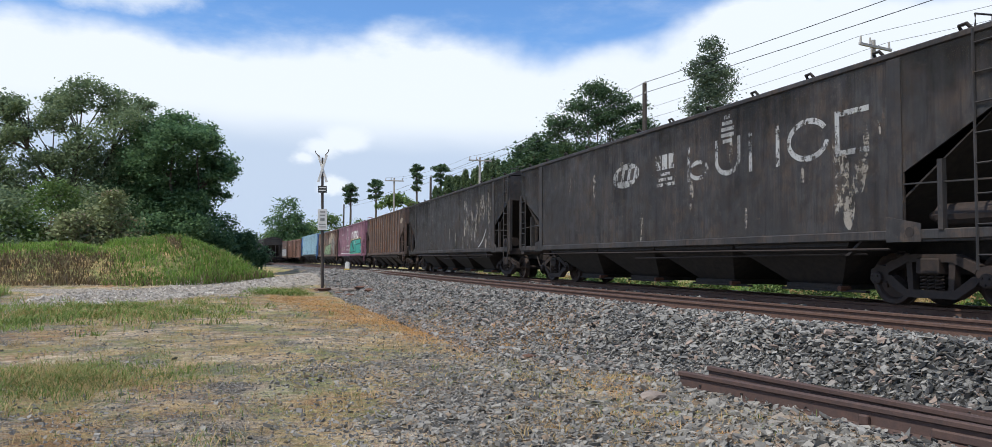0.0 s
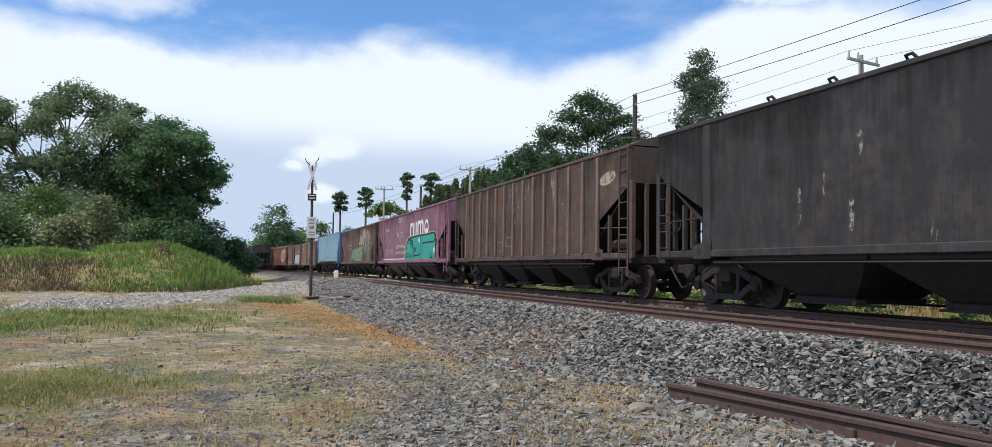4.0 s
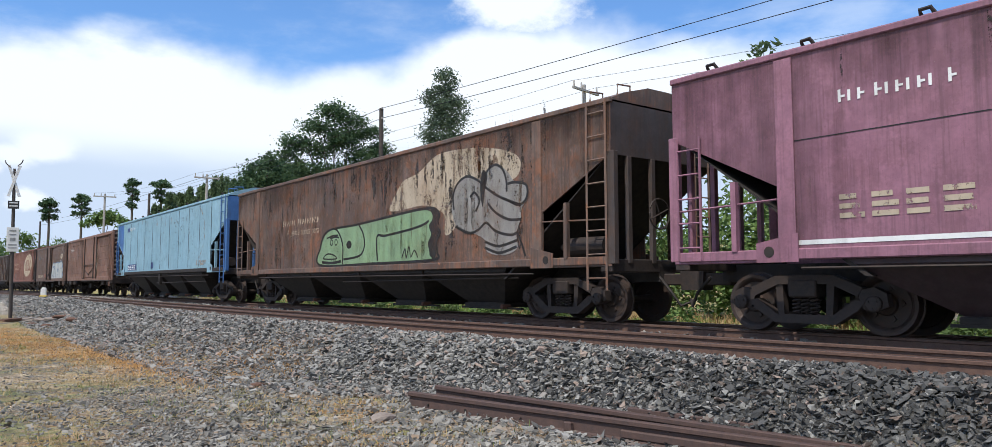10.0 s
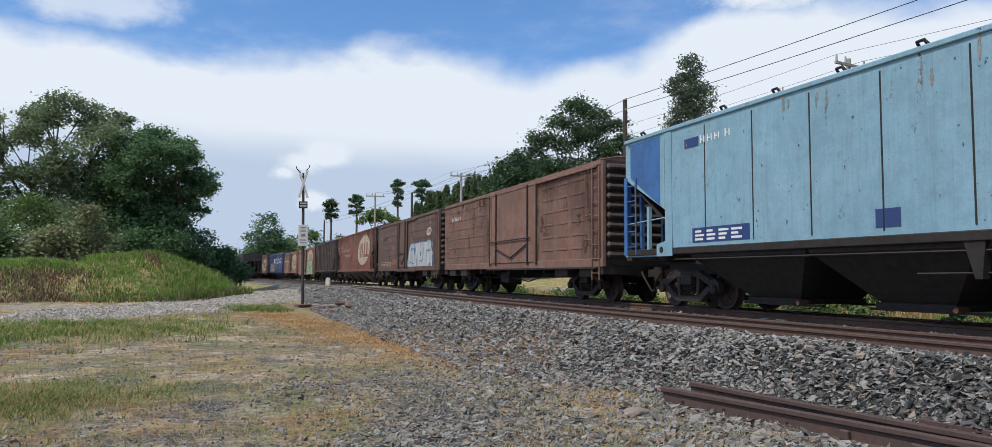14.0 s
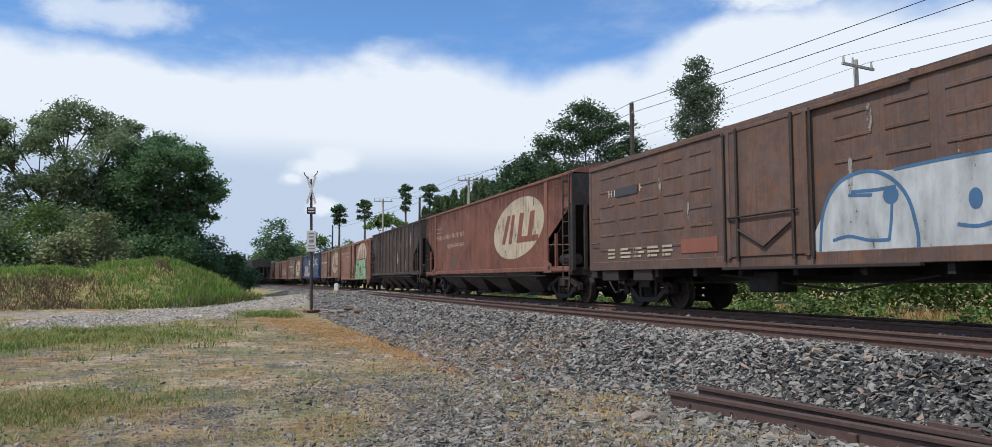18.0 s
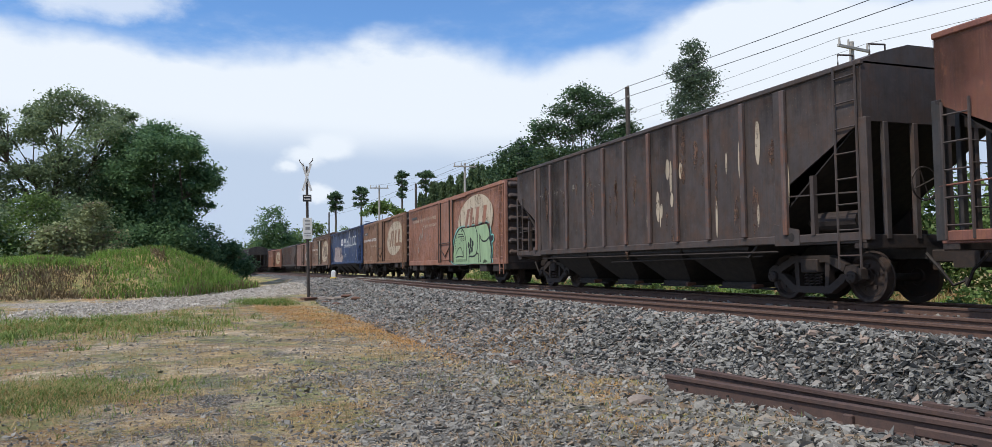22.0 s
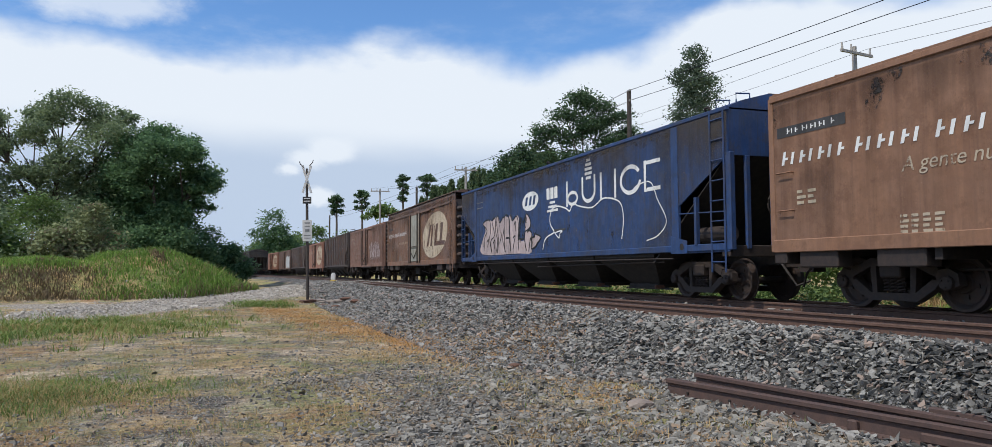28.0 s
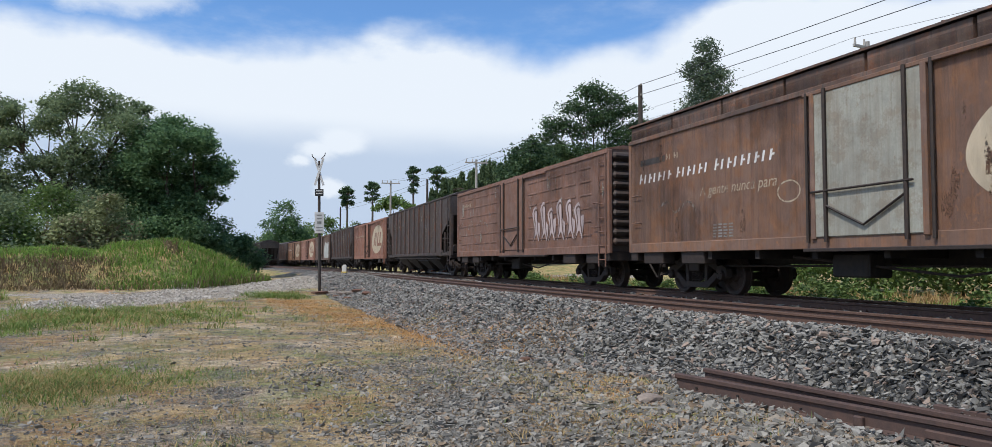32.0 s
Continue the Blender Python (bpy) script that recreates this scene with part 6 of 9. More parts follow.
def make_crossing_sign():
    x, y = -8.15, 36.2
    z = float(ground_z(np.array([x]), np.array([y]))[0])
    s = tagged(new("crossing_sign"), "tall rusty post with a worn crossing cross and small plates", "road sign")
    s.matrix_basis = pose(x, y, z, 0, -0.9, 14)
    H = 6.35
    part("post", tube([(0, 0, -0.3), (0, 0, H * 0.5), (0, 0, H - 0.6)], 0.075, 10, 0.06), M_POLEWOOD, s)
    cross = part("cross", box(-0.045, 0.045, -0.03, 0.02, H - 1.3, H - 0.1), M_POLEWOOD, s, "dark backing strip of the cross")
    for k in (-1, 1):
        bm = box(-0.055, 0.055, -0.05, -0.03, -0.68, 0.68, 0.004)
        bmesh.ops.rotate(bm, verts=bm.verts, cent=(0, 0, 0), matrix=Matrix.Rotation(k * radians(17), 3, "Y"))
        bmesh.ops.translate(bm, verts=bm.verts, vec=(0, -0.012 * (k + 1), H - 0.62))
        arm = part("cross_arm", bm, M_WHITE, cross)
    for k, dz in ((-0.3, 0.02), (0.27, 0.1)):
        part("bent_strip", tube([(k * 0.4, -0.04, H - 0.1 + dz), (k, -0.04, H + 0.08 + dz), (k * 1.1, -0.05, H + 0.2 + dz)], 0.022, 5), M_POLEWOOD, cross)
    plate = part("small_plate", box(-0.2, 0.2, -0.09, -0.065, H - 1.78, H - 1.45, 0.006), M_BLACKPAINT, s)
    for k in range(2):
        part("faded_bar", box(-0.15, 0.15, -0.098, -0.0905, H - 1.56 - 0.13 * k, H - 1.51 - 0.13 * k), M_WHITE, plate)
    plate = part("warning_plate", box(-0.215, 0.215, -0.09, -0.065, H - 3.55, H - 2.55, 0.006), M_WHITE, s, "white weathered warning plate")
    for z0, z1, w in ((-2.72, -2.66, 0.12), (-2.88, -2.82, 0.12), (-3.12, -2.98, 0.10), (-3.30, -3.25, 0.15), (-3.42, -3.38, 0.15)):
        part("faded_bar", box(-w, w, -0.097, -0.0905, H + z0, H + z1), M_FADEDGREY, plate)
    for i, (dx, dy, a) in enumerate(((0.5, -0.2, 10), (1.05, 0.1, -14), (1.6, -0.1, 5), (0.15, -0.5, 40), (2.0, -0.6, 0))):
        bm = box(-0.34, 0.34, -0.2, 0.2, -0.05, 0.07, 0.03)
        for v in bm.verts:
            v.co += Vector((random.uniform(-0.04, 0.04), random.uniform(-0.04, 0.04), random.uniform(-0.02, 0.02)))
        r = tagged(new("stone_slab", mesh_of("stone_slab", bm, M_SLAB if i < 3 else M_REDEARTH)), "flat brown stone slab lying by the signpost", "stone", group="slabs by the signpost")
        px, py = x + dx, y + dy
        r.matrix_basis = pose(px, py, float(ground_z(np.array([px]), np.array([py]))[0]) + 0.05, 4, -3, a)


make_crossing_sign()


def make_marker():
    x, y = along(47.0, 6.05)
    z = float(ground_z(np.array([x]), np.array([y]))[0])
    m = tagged(new("marker_post"), "short white and yellow concrete marker post", "marker post")
    m.location = (x, y, z)
    part("foot", box(-0.17, 0.17, -0.17, 0.17, -0.05, 0.16, 0.02), M_YELLOW, m, "yellow painted foot")
    part("body", box(-0.13, 0.13, -0.13, 0.13, 0.16, 0.52, 0.02), M_WHITE, m)
    part("cap", box(-0.09, 0.09, -0.09, 0.09, 0.52, 0.58, 0.02), M_WHITE, m)


make_marker()


def make_old_rails():
    """Spare rails lying at the foot of the ballast."""
    for name_i, (ax, ay, bx, by, dz, lab) in enumerate(((2.33, 9.72, 5.05, 4.95, 0.0, "long rusty rail lying on the ground, with bolted plates"), (2.76, 9.97, 5.30, 4.6, 0.05, "rusty rail lying behind the first one"), (4.18, 7.25, 5.5, 4.6, 0.02, "short rusty rail half buried in ballast"))):
        L = math.hypot(bx - ax, by - ay)
        za, zb = (float(ground_z(np.array([a]), np.array([b]))[0]) for a, b in ((ax, ay), (bx, by)))
        z = (-0.925, -0.895, -0.86)[name_i]
        V, F = [], []
        sec = [(d * 1.3, (h + 0.158) * 1.38) for d, h in RAIL]
        for i, q in enumerate((0.0, L)):
            V += [(q, d, h) for d, h in sec]
        k = len(sec)
        for j in range(k):
            F.append((j, (j + 1) % k, k + (j + 1) % k, k + j))
        F += [tuple(range(k))[::-1], tuple(range(k, 2 * k))]
        r = tagged(new("spare_rail"), lab, "rail", group="spare rails")
        r.matrix_basis = pose(ax, ay, z, 0, 0, math.degrees(math.atan2(by - ay, bx - ax)))
        part("rail_bar", raw("rail_bar", V, F, M_OLDRAIL), None, r)
        for q in ((2.55, 4.3) if name_i == 0 else ()):
            part("stop_block", box(q - 0.05, q + 0.05, -0.075, -0.015, 0.02, 0.125, 0.012), M_OLDRAIL, r)
        for q in ((0.35, 1.0, 3.4) if name_i < 2 else ()):
            bm = bmesh.new()
            add_tube(bm, [(q, -0.012, 0.08), (q, -0.03, 0.08)], 0.016, 8)
            part("bolt_hole", bm, M_DARK, r)
        if name_i == 0:
            part("joint_bar", box(3.2, 4.6, -0.055, -0.014, 0.035, 0.12, 0.012), M_OLDRAIL, r)


make_old_rails()


def make_loose_rocks():
    rng = random.Random(3)
    spots = [(1.83, 9.0, 0.34, M_SLAB), (0.55, 12.6, 0.30, M_REDEARTH), (4.1, 8.9, 0.2, M_SLAB), (-6.3, 33.4, 0.5, M_REDEARTH), (-5.4, 33.0, 0.55, M_REDEARTH), (-7.0, 34.6, 0.45, M_REDEARTH)]
    for x, y, s, mat in spots:
        bm = bmesh.new()
        bmesh.ops.create_icosphere(bm, subdivisions=2, radius=s / 2)
        for v in bm.verts:
            k = 1 + 0.25 * noise.noise(v.co * 6 + Vector((x, y, 0)))
            v.co = Vector((v.co.x * k * 1.2, v.co.y * k * 0.8, v.co.z * k * 0.35))
        r = tagged(new("rock", mesh_of("rock", bm, mat)), "flat reddish rock lying on the gravel" if mat is M_REDEARTH else "flat grey rock lying on the gravel", "rock")
        r.matrix_basis = pose(x, y, float(ground_z(np.array([x]), np.array([y]))[0]) + s * 0.08, 3, 5, rng.uniform(0, 180))


make_loose_rocks()


def sagging(a, b, sag, r=0.012, n=14):
    a, b = Vector(a), Vector(b)
    return tube([a.lerp(b, i / n) - Vector((0, 0, sag * 4 * (i / n) * (1 - i / n))) for i in range(n + 1)], r, 4)


def make_power_lines():
    tops = []
    for x, y, h in ((25.2, -4.7, 9.6), (7.39, 37.68, 9.55), (-6.8, 80.1, 9.4), (-24.0, 121.0, 9.4)):
        z = float(ground_z(np.array([x]), np.array([y]))[0])
        p = tagged(new("utility_pole"), "dark wooden utility pole beyond the railway", "utility pole", group="wooden poles")
        p.location = (x, y, 0)
        part("pole", tube([(0, 0, z - 0.5), (0, 0, h)], 0.15, 10, 0.11), M_POLEWOOD, p)
        for dz in (0.02, 0.53):
            part("insulator", tube([(0.0, -0.12, h - dz), (0.0, -0.26, h - dz)], 0.05, 8), M_CONC, p)
        tops.append((x, y, h))
    for a, b in zip(tops, tops[1:]):
        for dz in (0.02, 0.53):
            w = new("power_wire", mesh_of("power_wire", sagging((a[0], a[1] - 0.2, a[2] - dz), (b[0], b[1] - 0.2, b[2] - dz), 0.30, 0.014), M_WIRE))
            tagged(w, "black power wire strung between wooden poles", "wire", group="power wires")
    tops = []
    for x, y, h, th in ((39.0, -6.6, 9.9, 0.55), (15.79, 31.63, 9.75, 0.50), (-1.39, 67.8, 9.6, 0.25), (-11.4, 85.8, 9.6, 0.2)):
        z = float(ground_z(np.array([x]), np.array([y]))[0])
        p = tagged(new("utility_pole"), "concrete utility pole with a crossarm and insulators", "utility pole", group="concrete poles")
        p.matrix_basis = pose(x, y, 0, 0, 0, math.degrees(float(th)))
        part("pole", tube([(0, 0, z - 0.5), (0, 0, h + 0.25)], 0.16, 8, 0.10), M_CONC, p)
        arm = part("crossarm", box(-1.05, 1.05, -0.16, -0.07, h - 0.12, h, 0.01), M_CONC, p)
        for k in (-0.95, -0.35, 0.9):
            part("insulator", tube([(k, -0.11, h), (k, -0.11, h + 0.28)], 0.055, 8, 0.035), M_CONC, arm)
        tops.append((x, y, h + 0.27, float(th)))
    for a, b in zip(tops, tops[1:]):
        for k in (-0.95, 0.9):
            A = (a[0] + k * math.cos(a[3]), a[1] + k * math.sin(a[3]), a[2])
            Bq = (b[0] + k * math.cos(b[3]), b[1] + k * math.sin(b[3]), b[2])
            tagged(new("power_wire", mesh_of("power_wire", sagging(A, Bq, 0.45, 0.008), M_WIRE)), "thin grey power wire strung between concrete poles", "wire", group="power wires")


make_power_lines()


def make_parked_wagon():
    """A dark wagon left standing at the far end of the siding."""
    w = hopper(16.0, P_BLACK, "sooty dark hopper wagon parked on the siding", ribs=9)
    w["group"] = ""
    del w["group"]
    u = 133.5
    x, y, th = on_line(u, float(siding_lat(u)))
    w.matrix_basis = pose(float(x), float(y), 0, 0, 0, math.degrees(float(th)) - 90)
    for o in w.children_recursive:
        if o in WHEELSETS:
            WHEELSETS.remove(o)


# ---- paint on the wagons ----
def mark_paint(name, color, wear=0.3, rough=0.6, soot=0.25):
    """Sprayed or stencilled paint, flaked away in places."""
    n = Nodes(name)
    fine, mid = n.noise(16, 6, 0.7, stretch=(1, 1, 0.6)), n.noise(2.2, 6, 0.65, stretch=(1.6, 1, 0.5))
    lines = n.noise(1.0, 4, 0.6, stretch=(3, 3, 40))
    c = n.mix(n.step(mid, 0.35, 0.75, 0, soot), color, (0.05, 0.045, 0.04))
    n.done(c, rough)
    gone = n.step(n.calc("ADD", n.calc("ADD", n.calc("MULTIPLY", fine, 0.45), n.calc("MULTIPLY", mid, 0.45)), n.calc("MULTIPLY", lines, 0.12)), 0.74 - wear * 0.45, 0.80 - wear * 0.45)
    tr = n.node("ShaderNodeBsdfTransparent")
    m = n.node("ShaderNodeMixShader")
    n.put(m.inputs[0], gone)
    n.put(m.inputs[1], n.b.outputs[0])
    n.put(m.inputs[2], tr.outputs[0])
    n.put(n.t.nodes["Material Output"].inputs[0], m.outputs[0])
    return n.mat


K_WHITE = mark_paint("white_mark", (0.80, 0.80, 0.78), 0.06, soot=0.2)
K_FADED = mark_paint("faded_white_mark", (0.42, 0.42, 0.41), 0.52)
K_CREAM = mark_paint("cream_mark", (0.60, 0.50, 0.36), 0.22, soot=0.45)
K_CREAM2 = mark_paint("worn_cream_mark", (0.50, 0.41, 0.30), 0.44, soot=0.4)
K_SMEAR = mark_paint("pale_smear", (0.30, 0.27, 0.23), 0.62)
K_RUST = mark_paint("rust_smear", (0.135, 0.07, 0.042), 0.62)
K_SOOT = mark_paint("soot_smear", (0.03, 0.027, 0.025), 0.66)
K_CHIP = mark_paint("paint_chip", (0.075, 0.07, 0.05), 0.56)
K_TEAL = mark_paint("teal_spray", (0.035, 0.34, 0.27), 0.04, soot=0.08)
K_BLACK = mark_paint("black_spray", (0.012, 0.014, 0.014), 0.06, soot=0.0)
K_YELLOW = mark_paint("yellow_spray", (0.45, 0.40, 0.09), 0.10)
K_MINT = mark_paint("mint_spray", (0.24, 0.38, 0.21), 0.24, soot=0.5)
K_SAGE = mark_paint("sage_spray", (0.31, 0.44, 0.25), 0.12, soot=0.35)
K_AQUA = mark_paint("aqua_spray", (0.20, 0.50, 0.44), 0.25)
K_GREY = mark_paint("grey_spray", (0.29, 0.28, 0.26), 0.40, soot=0.6)
K_PALEBLUE = mark_paint("pale_blue_spray", (0.52, 0.54, 0.53), 0.30, soot=0.6)
K_BLUE = mark_paint("blue_spray", (0.06, 0.16, 0.30), 0.30, soot=0.5)
K_PINK = mark_paint("pink_white_spray", (0.55, 0.44, 0.43), 0.32, soot=0.5)
K_PLATE = mark_paint("dark_plate", (0.05, 0.05, 0.05), 0.06)
K_NAVYPLATE = mark_paint("navy_plate", (0.02, 0.05, 0.17), 0.06)
K_REDOX = mark_paint("red_bar_paint", (0.25, 0.09, 0.055), 0.22)
K_BROWNBAR = mark_paint("brown_bar_paint", (0.13, 0.075, 0.058), 0.20)


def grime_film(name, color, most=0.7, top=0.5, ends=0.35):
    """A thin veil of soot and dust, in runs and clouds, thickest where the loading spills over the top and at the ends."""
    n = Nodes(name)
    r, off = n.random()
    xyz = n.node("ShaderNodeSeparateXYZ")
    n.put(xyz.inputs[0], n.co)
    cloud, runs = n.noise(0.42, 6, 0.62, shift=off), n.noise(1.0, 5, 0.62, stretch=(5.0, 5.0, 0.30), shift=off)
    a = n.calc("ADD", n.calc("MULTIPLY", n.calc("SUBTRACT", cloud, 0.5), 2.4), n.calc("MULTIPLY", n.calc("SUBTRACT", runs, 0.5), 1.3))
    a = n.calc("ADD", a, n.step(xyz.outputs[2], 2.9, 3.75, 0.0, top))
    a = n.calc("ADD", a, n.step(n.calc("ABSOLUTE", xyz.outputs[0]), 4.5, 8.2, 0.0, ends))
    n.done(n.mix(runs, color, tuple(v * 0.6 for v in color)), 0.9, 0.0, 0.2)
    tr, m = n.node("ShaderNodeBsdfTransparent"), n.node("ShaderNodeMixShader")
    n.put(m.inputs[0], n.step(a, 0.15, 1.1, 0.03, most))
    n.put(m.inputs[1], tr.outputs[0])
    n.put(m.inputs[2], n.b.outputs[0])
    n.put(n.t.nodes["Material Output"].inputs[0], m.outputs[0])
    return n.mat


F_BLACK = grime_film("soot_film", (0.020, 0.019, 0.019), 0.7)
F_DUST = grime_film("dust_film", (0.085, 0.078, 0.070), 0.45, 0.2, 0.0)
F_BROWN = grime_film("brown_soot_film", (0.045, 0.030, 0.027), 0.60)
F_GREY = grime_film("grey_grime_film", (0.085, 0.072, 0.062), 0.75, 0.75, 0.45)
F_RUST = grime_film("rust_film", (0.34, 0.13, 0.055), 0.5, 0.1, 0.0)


class Paint:
    """Flat paint on the eye's side of a wagon, in layers a millimetre or two apart."""

    def __init__(self, wagon, proud=0.006, ahead=0.0):
        self.w, self.y, self.ahead = wagon, -HALF - proud, ahead

    def put(self, name, polys, mat, layer=0, label=""):
        bm = bmesh.new()
        y = self.y - 0.0022 * layer
        for p in polys:
            f = bm.faces.new([bm.verts.new((x + self.ahead, y, z)) for x, z in p])
            f.normal_update()
            if f.normal.y > 0:
                f.normal_flip()
        return part(name, bm, mat, self.w, label)

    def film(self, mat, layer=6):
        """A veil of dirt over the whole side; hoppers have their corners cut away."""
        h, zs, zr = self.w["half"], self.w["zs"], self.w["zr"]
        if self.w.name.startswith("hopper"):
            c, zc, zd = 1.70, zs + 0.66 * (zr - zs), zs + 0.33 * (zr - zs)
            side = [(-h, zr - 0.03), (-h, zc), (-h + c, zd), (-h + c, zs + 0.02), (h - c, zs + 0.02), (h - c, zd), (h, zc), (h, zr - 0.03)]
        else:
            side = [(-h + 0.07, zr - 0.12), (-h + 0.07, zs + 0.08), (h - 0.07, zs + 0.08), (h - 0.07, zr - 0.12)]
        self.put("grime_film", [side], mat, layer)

    def oval(self, cx, cz, rx, rz, lean=0.0, n=40):
        return [(cx + rx * math.cos(a) + lean * rz * math.sin(a), cz + rz * math.sin(a)) for a in np.linspace(0, 2 * math.pi, n, endpoint=False)]

    def ring(self, cx, cz, rx, rz, width, lean=0.0, a0=0.0, a1=360.0, n=36):
        out = []
        A = np.radians(np.linspace(a0, a1, n))
        P = lambda a, k: (cx + (rx - k) * math.cos(a) + lean * (rz - k) * math.sin(a), cz + (rz - k) * math.sin(a))
        for a, b in zip(A, A[1:]):
            out.append([P(a, 0), P(b, 0), P(b, width), P(a, width)])
        return out

    def bar(self, x0, z0, x1, z1, lean=0.0):
        d = lean * (z1 - z0)
        return [(x0, z0), (x1, z0), (x1 + d, z1), (x0 + d, z1)]

    def loop(self, pts, steps=8):
        """A closed smooth outline through a few points."""
        n, out = len(pts), []
        for i in range(n):
            p0, p1, p2, p3 = (np.array(pts[(i + k) % n], float) for k in (-1, 0, 1, 2))
            for t in np.arange(steps) / steps:
                out.append(tuple(0.5 * (2 * p1 + (p2 - p0) * t + (2 * p0 - 5 * p1 + 4 * p2 - p3) * t * t + (3 * p1 - p0 - 3 * p2 + p3) * t ** 3)))
        return out

    def line(self, pts, width, steps=6, closed=False):
        """A brush stroke through a few points."""
        if closed:
            q = self.loop(pts, steps)
            q = q + [q[0]]
        else:
            e = [pts[0]] + list(pts) + [pts[-1]]
            q = []
            for i in range(1, len(e) - 2):
                p0, p1, p2, p3 = (np.array(e[i + k], float) for k in (-1, 0, 1, 2))
                for t in np.arange(steps) / steps:
                    q.append(tuple(0.5 * (2 * p1 + (p2 - p0) * t + (2 * p0 - 5 * p1 + 4 * p2 - p3) * t * t + (3 * p1 - p0 - 3 * p2 + p3) * t ** 3)))
            q.append(tuple(pts[-1]))
        q = np.array(q)
        d = np.gradient(q, axis=0)
        d /= np.linalg.norm(d, axis=1)[:, None] + 1e-9
        nrm = np.stack([-d[:, 1], d[:, 0]], 1) * width / 2
        a, b = q + nrm, q - nrm
        return [[tuple(a[i]), tuple(a[i + 1]), tuple(b[i + 1]), tuple(b[i])] for i in range(len(q) - 1)]

    def rows_of_bars(self, x0, x1, z, h, rng, words, mat, lean=0.25):
        """A line of lettering too worn to read, or not to be lettered: one bar to a word."""
        n = sum(words)
        step = (x1 - x0) / (n + 0.7 * (len(words) - 1))
        x, polys = x0, []
        for wd in words:
            for i in range(wd):
                k = x + i * step
                strokes = []
                strokes.append(self.bar(k, z, k + step * 0.30, z + h * (1.0 if i else 1.15), lean))
                if i % 2 == 0:
                    strokes.append(self.bar(k + step * 0.28, z + h * 0.42, k + step * 0.72, z + h * 0.62, lean))
                self.put("letter_bar", strokes, mat, 1)
            x += (wd + 0.7) * step

    def text(self, s, x, z, size, mat, width=None, slant=0.0):
        cu = bpy.data.curves.new("stencil", "FONT")
        cu.body, cu.size, cu.shear = s, size, slant
        ob = bpy.data.objects.new("stencil", cu)
        me = bpy.data.meshes.new_from_object(ob)
        bpy.data.objects.remove(ob)
        me.name = "lettering"
        co = np.empty(len(me.vertices) * 3)
        me.vertices.foreach_get("co", co)
        co = co.reshape(-1, 3)
        k = (width / (co[:, 0].max() - co[:, 0].min())) if width else 1.0
        co = np.stack([self.ahead + x + (co[:, 0] - co[:, 0].min()) * k, np.full(len(co), self.y - 0.003), z + co[:, 1]], 1)
        me.vertices.foreach_set("co", co.reshape(-1))
        me.materials.clear()
        me.materials.append(mat)
        return part("lettering", me, None, self.w, "white stencilled words")


RNG = random.Random(44)


def maker_mark(p, x0, x1, z0, z1, mat, layer=1):
    """The grain merchant's name as plain bars and rings, with a stack of stripes over it."""
    w, h = (x1 - x0) / 5.1, z1 - z0
    t = 0.10
    X = [x0, x0 + w * 1.02, x0 + w * 2.12, x0 + w * 3.2, x0 + w * 4.36]
    p.put("white_bar", [p.bar(X[0], z0, X[0] + t, z1)], mat, layer)
    p.put("white_ring", p.ring(X[0] + w * 0.42, z0 + h * 0.29, w * 0.36, h * 0.29, t * 0.9), mat, layer)
    p.put("white_arc", p.ring(X[1] + w * 0.42, z0 + h * 0.42, w * 0.42, h * 0.42, t, 0, 180, 360), mat, layer)
    p.put("white_bar", [p.bar(X[1], z0 + h * 0.42, X[1] + t, z1)], mat, layer)
    p.put("white_bar", [p.bar(X[1] + w * 0.84 - t, z0 + h * 0.42, X[1] + w * 0.84, z1)], mat, layer)
    p.put("white_bar", [p.bar(X[2], z0, X[2] + t, z1)], mat, layer)
    p.put("white_bar", [p.bar(X[2] + w * 0.78, z0, X[2] + w * 0.78 + t, z1)], mat, layer)
    p.put("white_arc", p.ring(X[3] + w * 0.52, z0 + h * 0.5, w * 0.52, h * 0.5, t, 0, 30, 350), mat, layer)
    p.put("white_bar", [p.bar(X[4], z0, X[4] + t, z1)], mat, layer)
    for k in (0.0, 0.86):
        p.put("white_bar", [p.bar(X[4] + t * 0.9, z0 + h * k, X[4] + w * 0.72, z0 + h * k + h * 0.12)], mat, layer)
    cx = X[1] + w * 0.42
    for k, (hw, dz) in enumerate(((0.10, 0.42), (0.17, 0.30), (0.21, 0.18), (0.21, 0.06), (0.15, -0.06))):
        p.put("white_stripe", [p.bar(cx - hw, z1 + dz - 0.03, cx + hw, z1 + dz + 0.045)], mat, layer)


def small_marks(p, ox, oz, mx, mz, mat, bars, layer=1):
    p.put("white_oval", [p.oval(ox, oz, 0.68, 0.30, 0.25)], mat, layer)
    for k in (-0.34, 0.0, 0.32):
        p.put("slanted_bar", [p.bar(ox + k - 0.12, oz - 0.13, ox + k + 0.06, oz + 0.15, 0.35)], bars, layer + 1)
    for k in range(3):
        p.put("white_block", [p.bar(mx + k * 0.29, mz + 0.34, mx + k * 0.29 + 0.23, mz + 0.68)], mat, layer)
    for k, hw in enumerate((0.20, 0.30, 0.40)):
        p.put("white_stripe", [p.bar(mx + 0.43 - hw, mz + 0.2 - 0.12 * k, mx + 0.43 + hw, mz + 0.27 - 0.12 * k)], mat, layer)


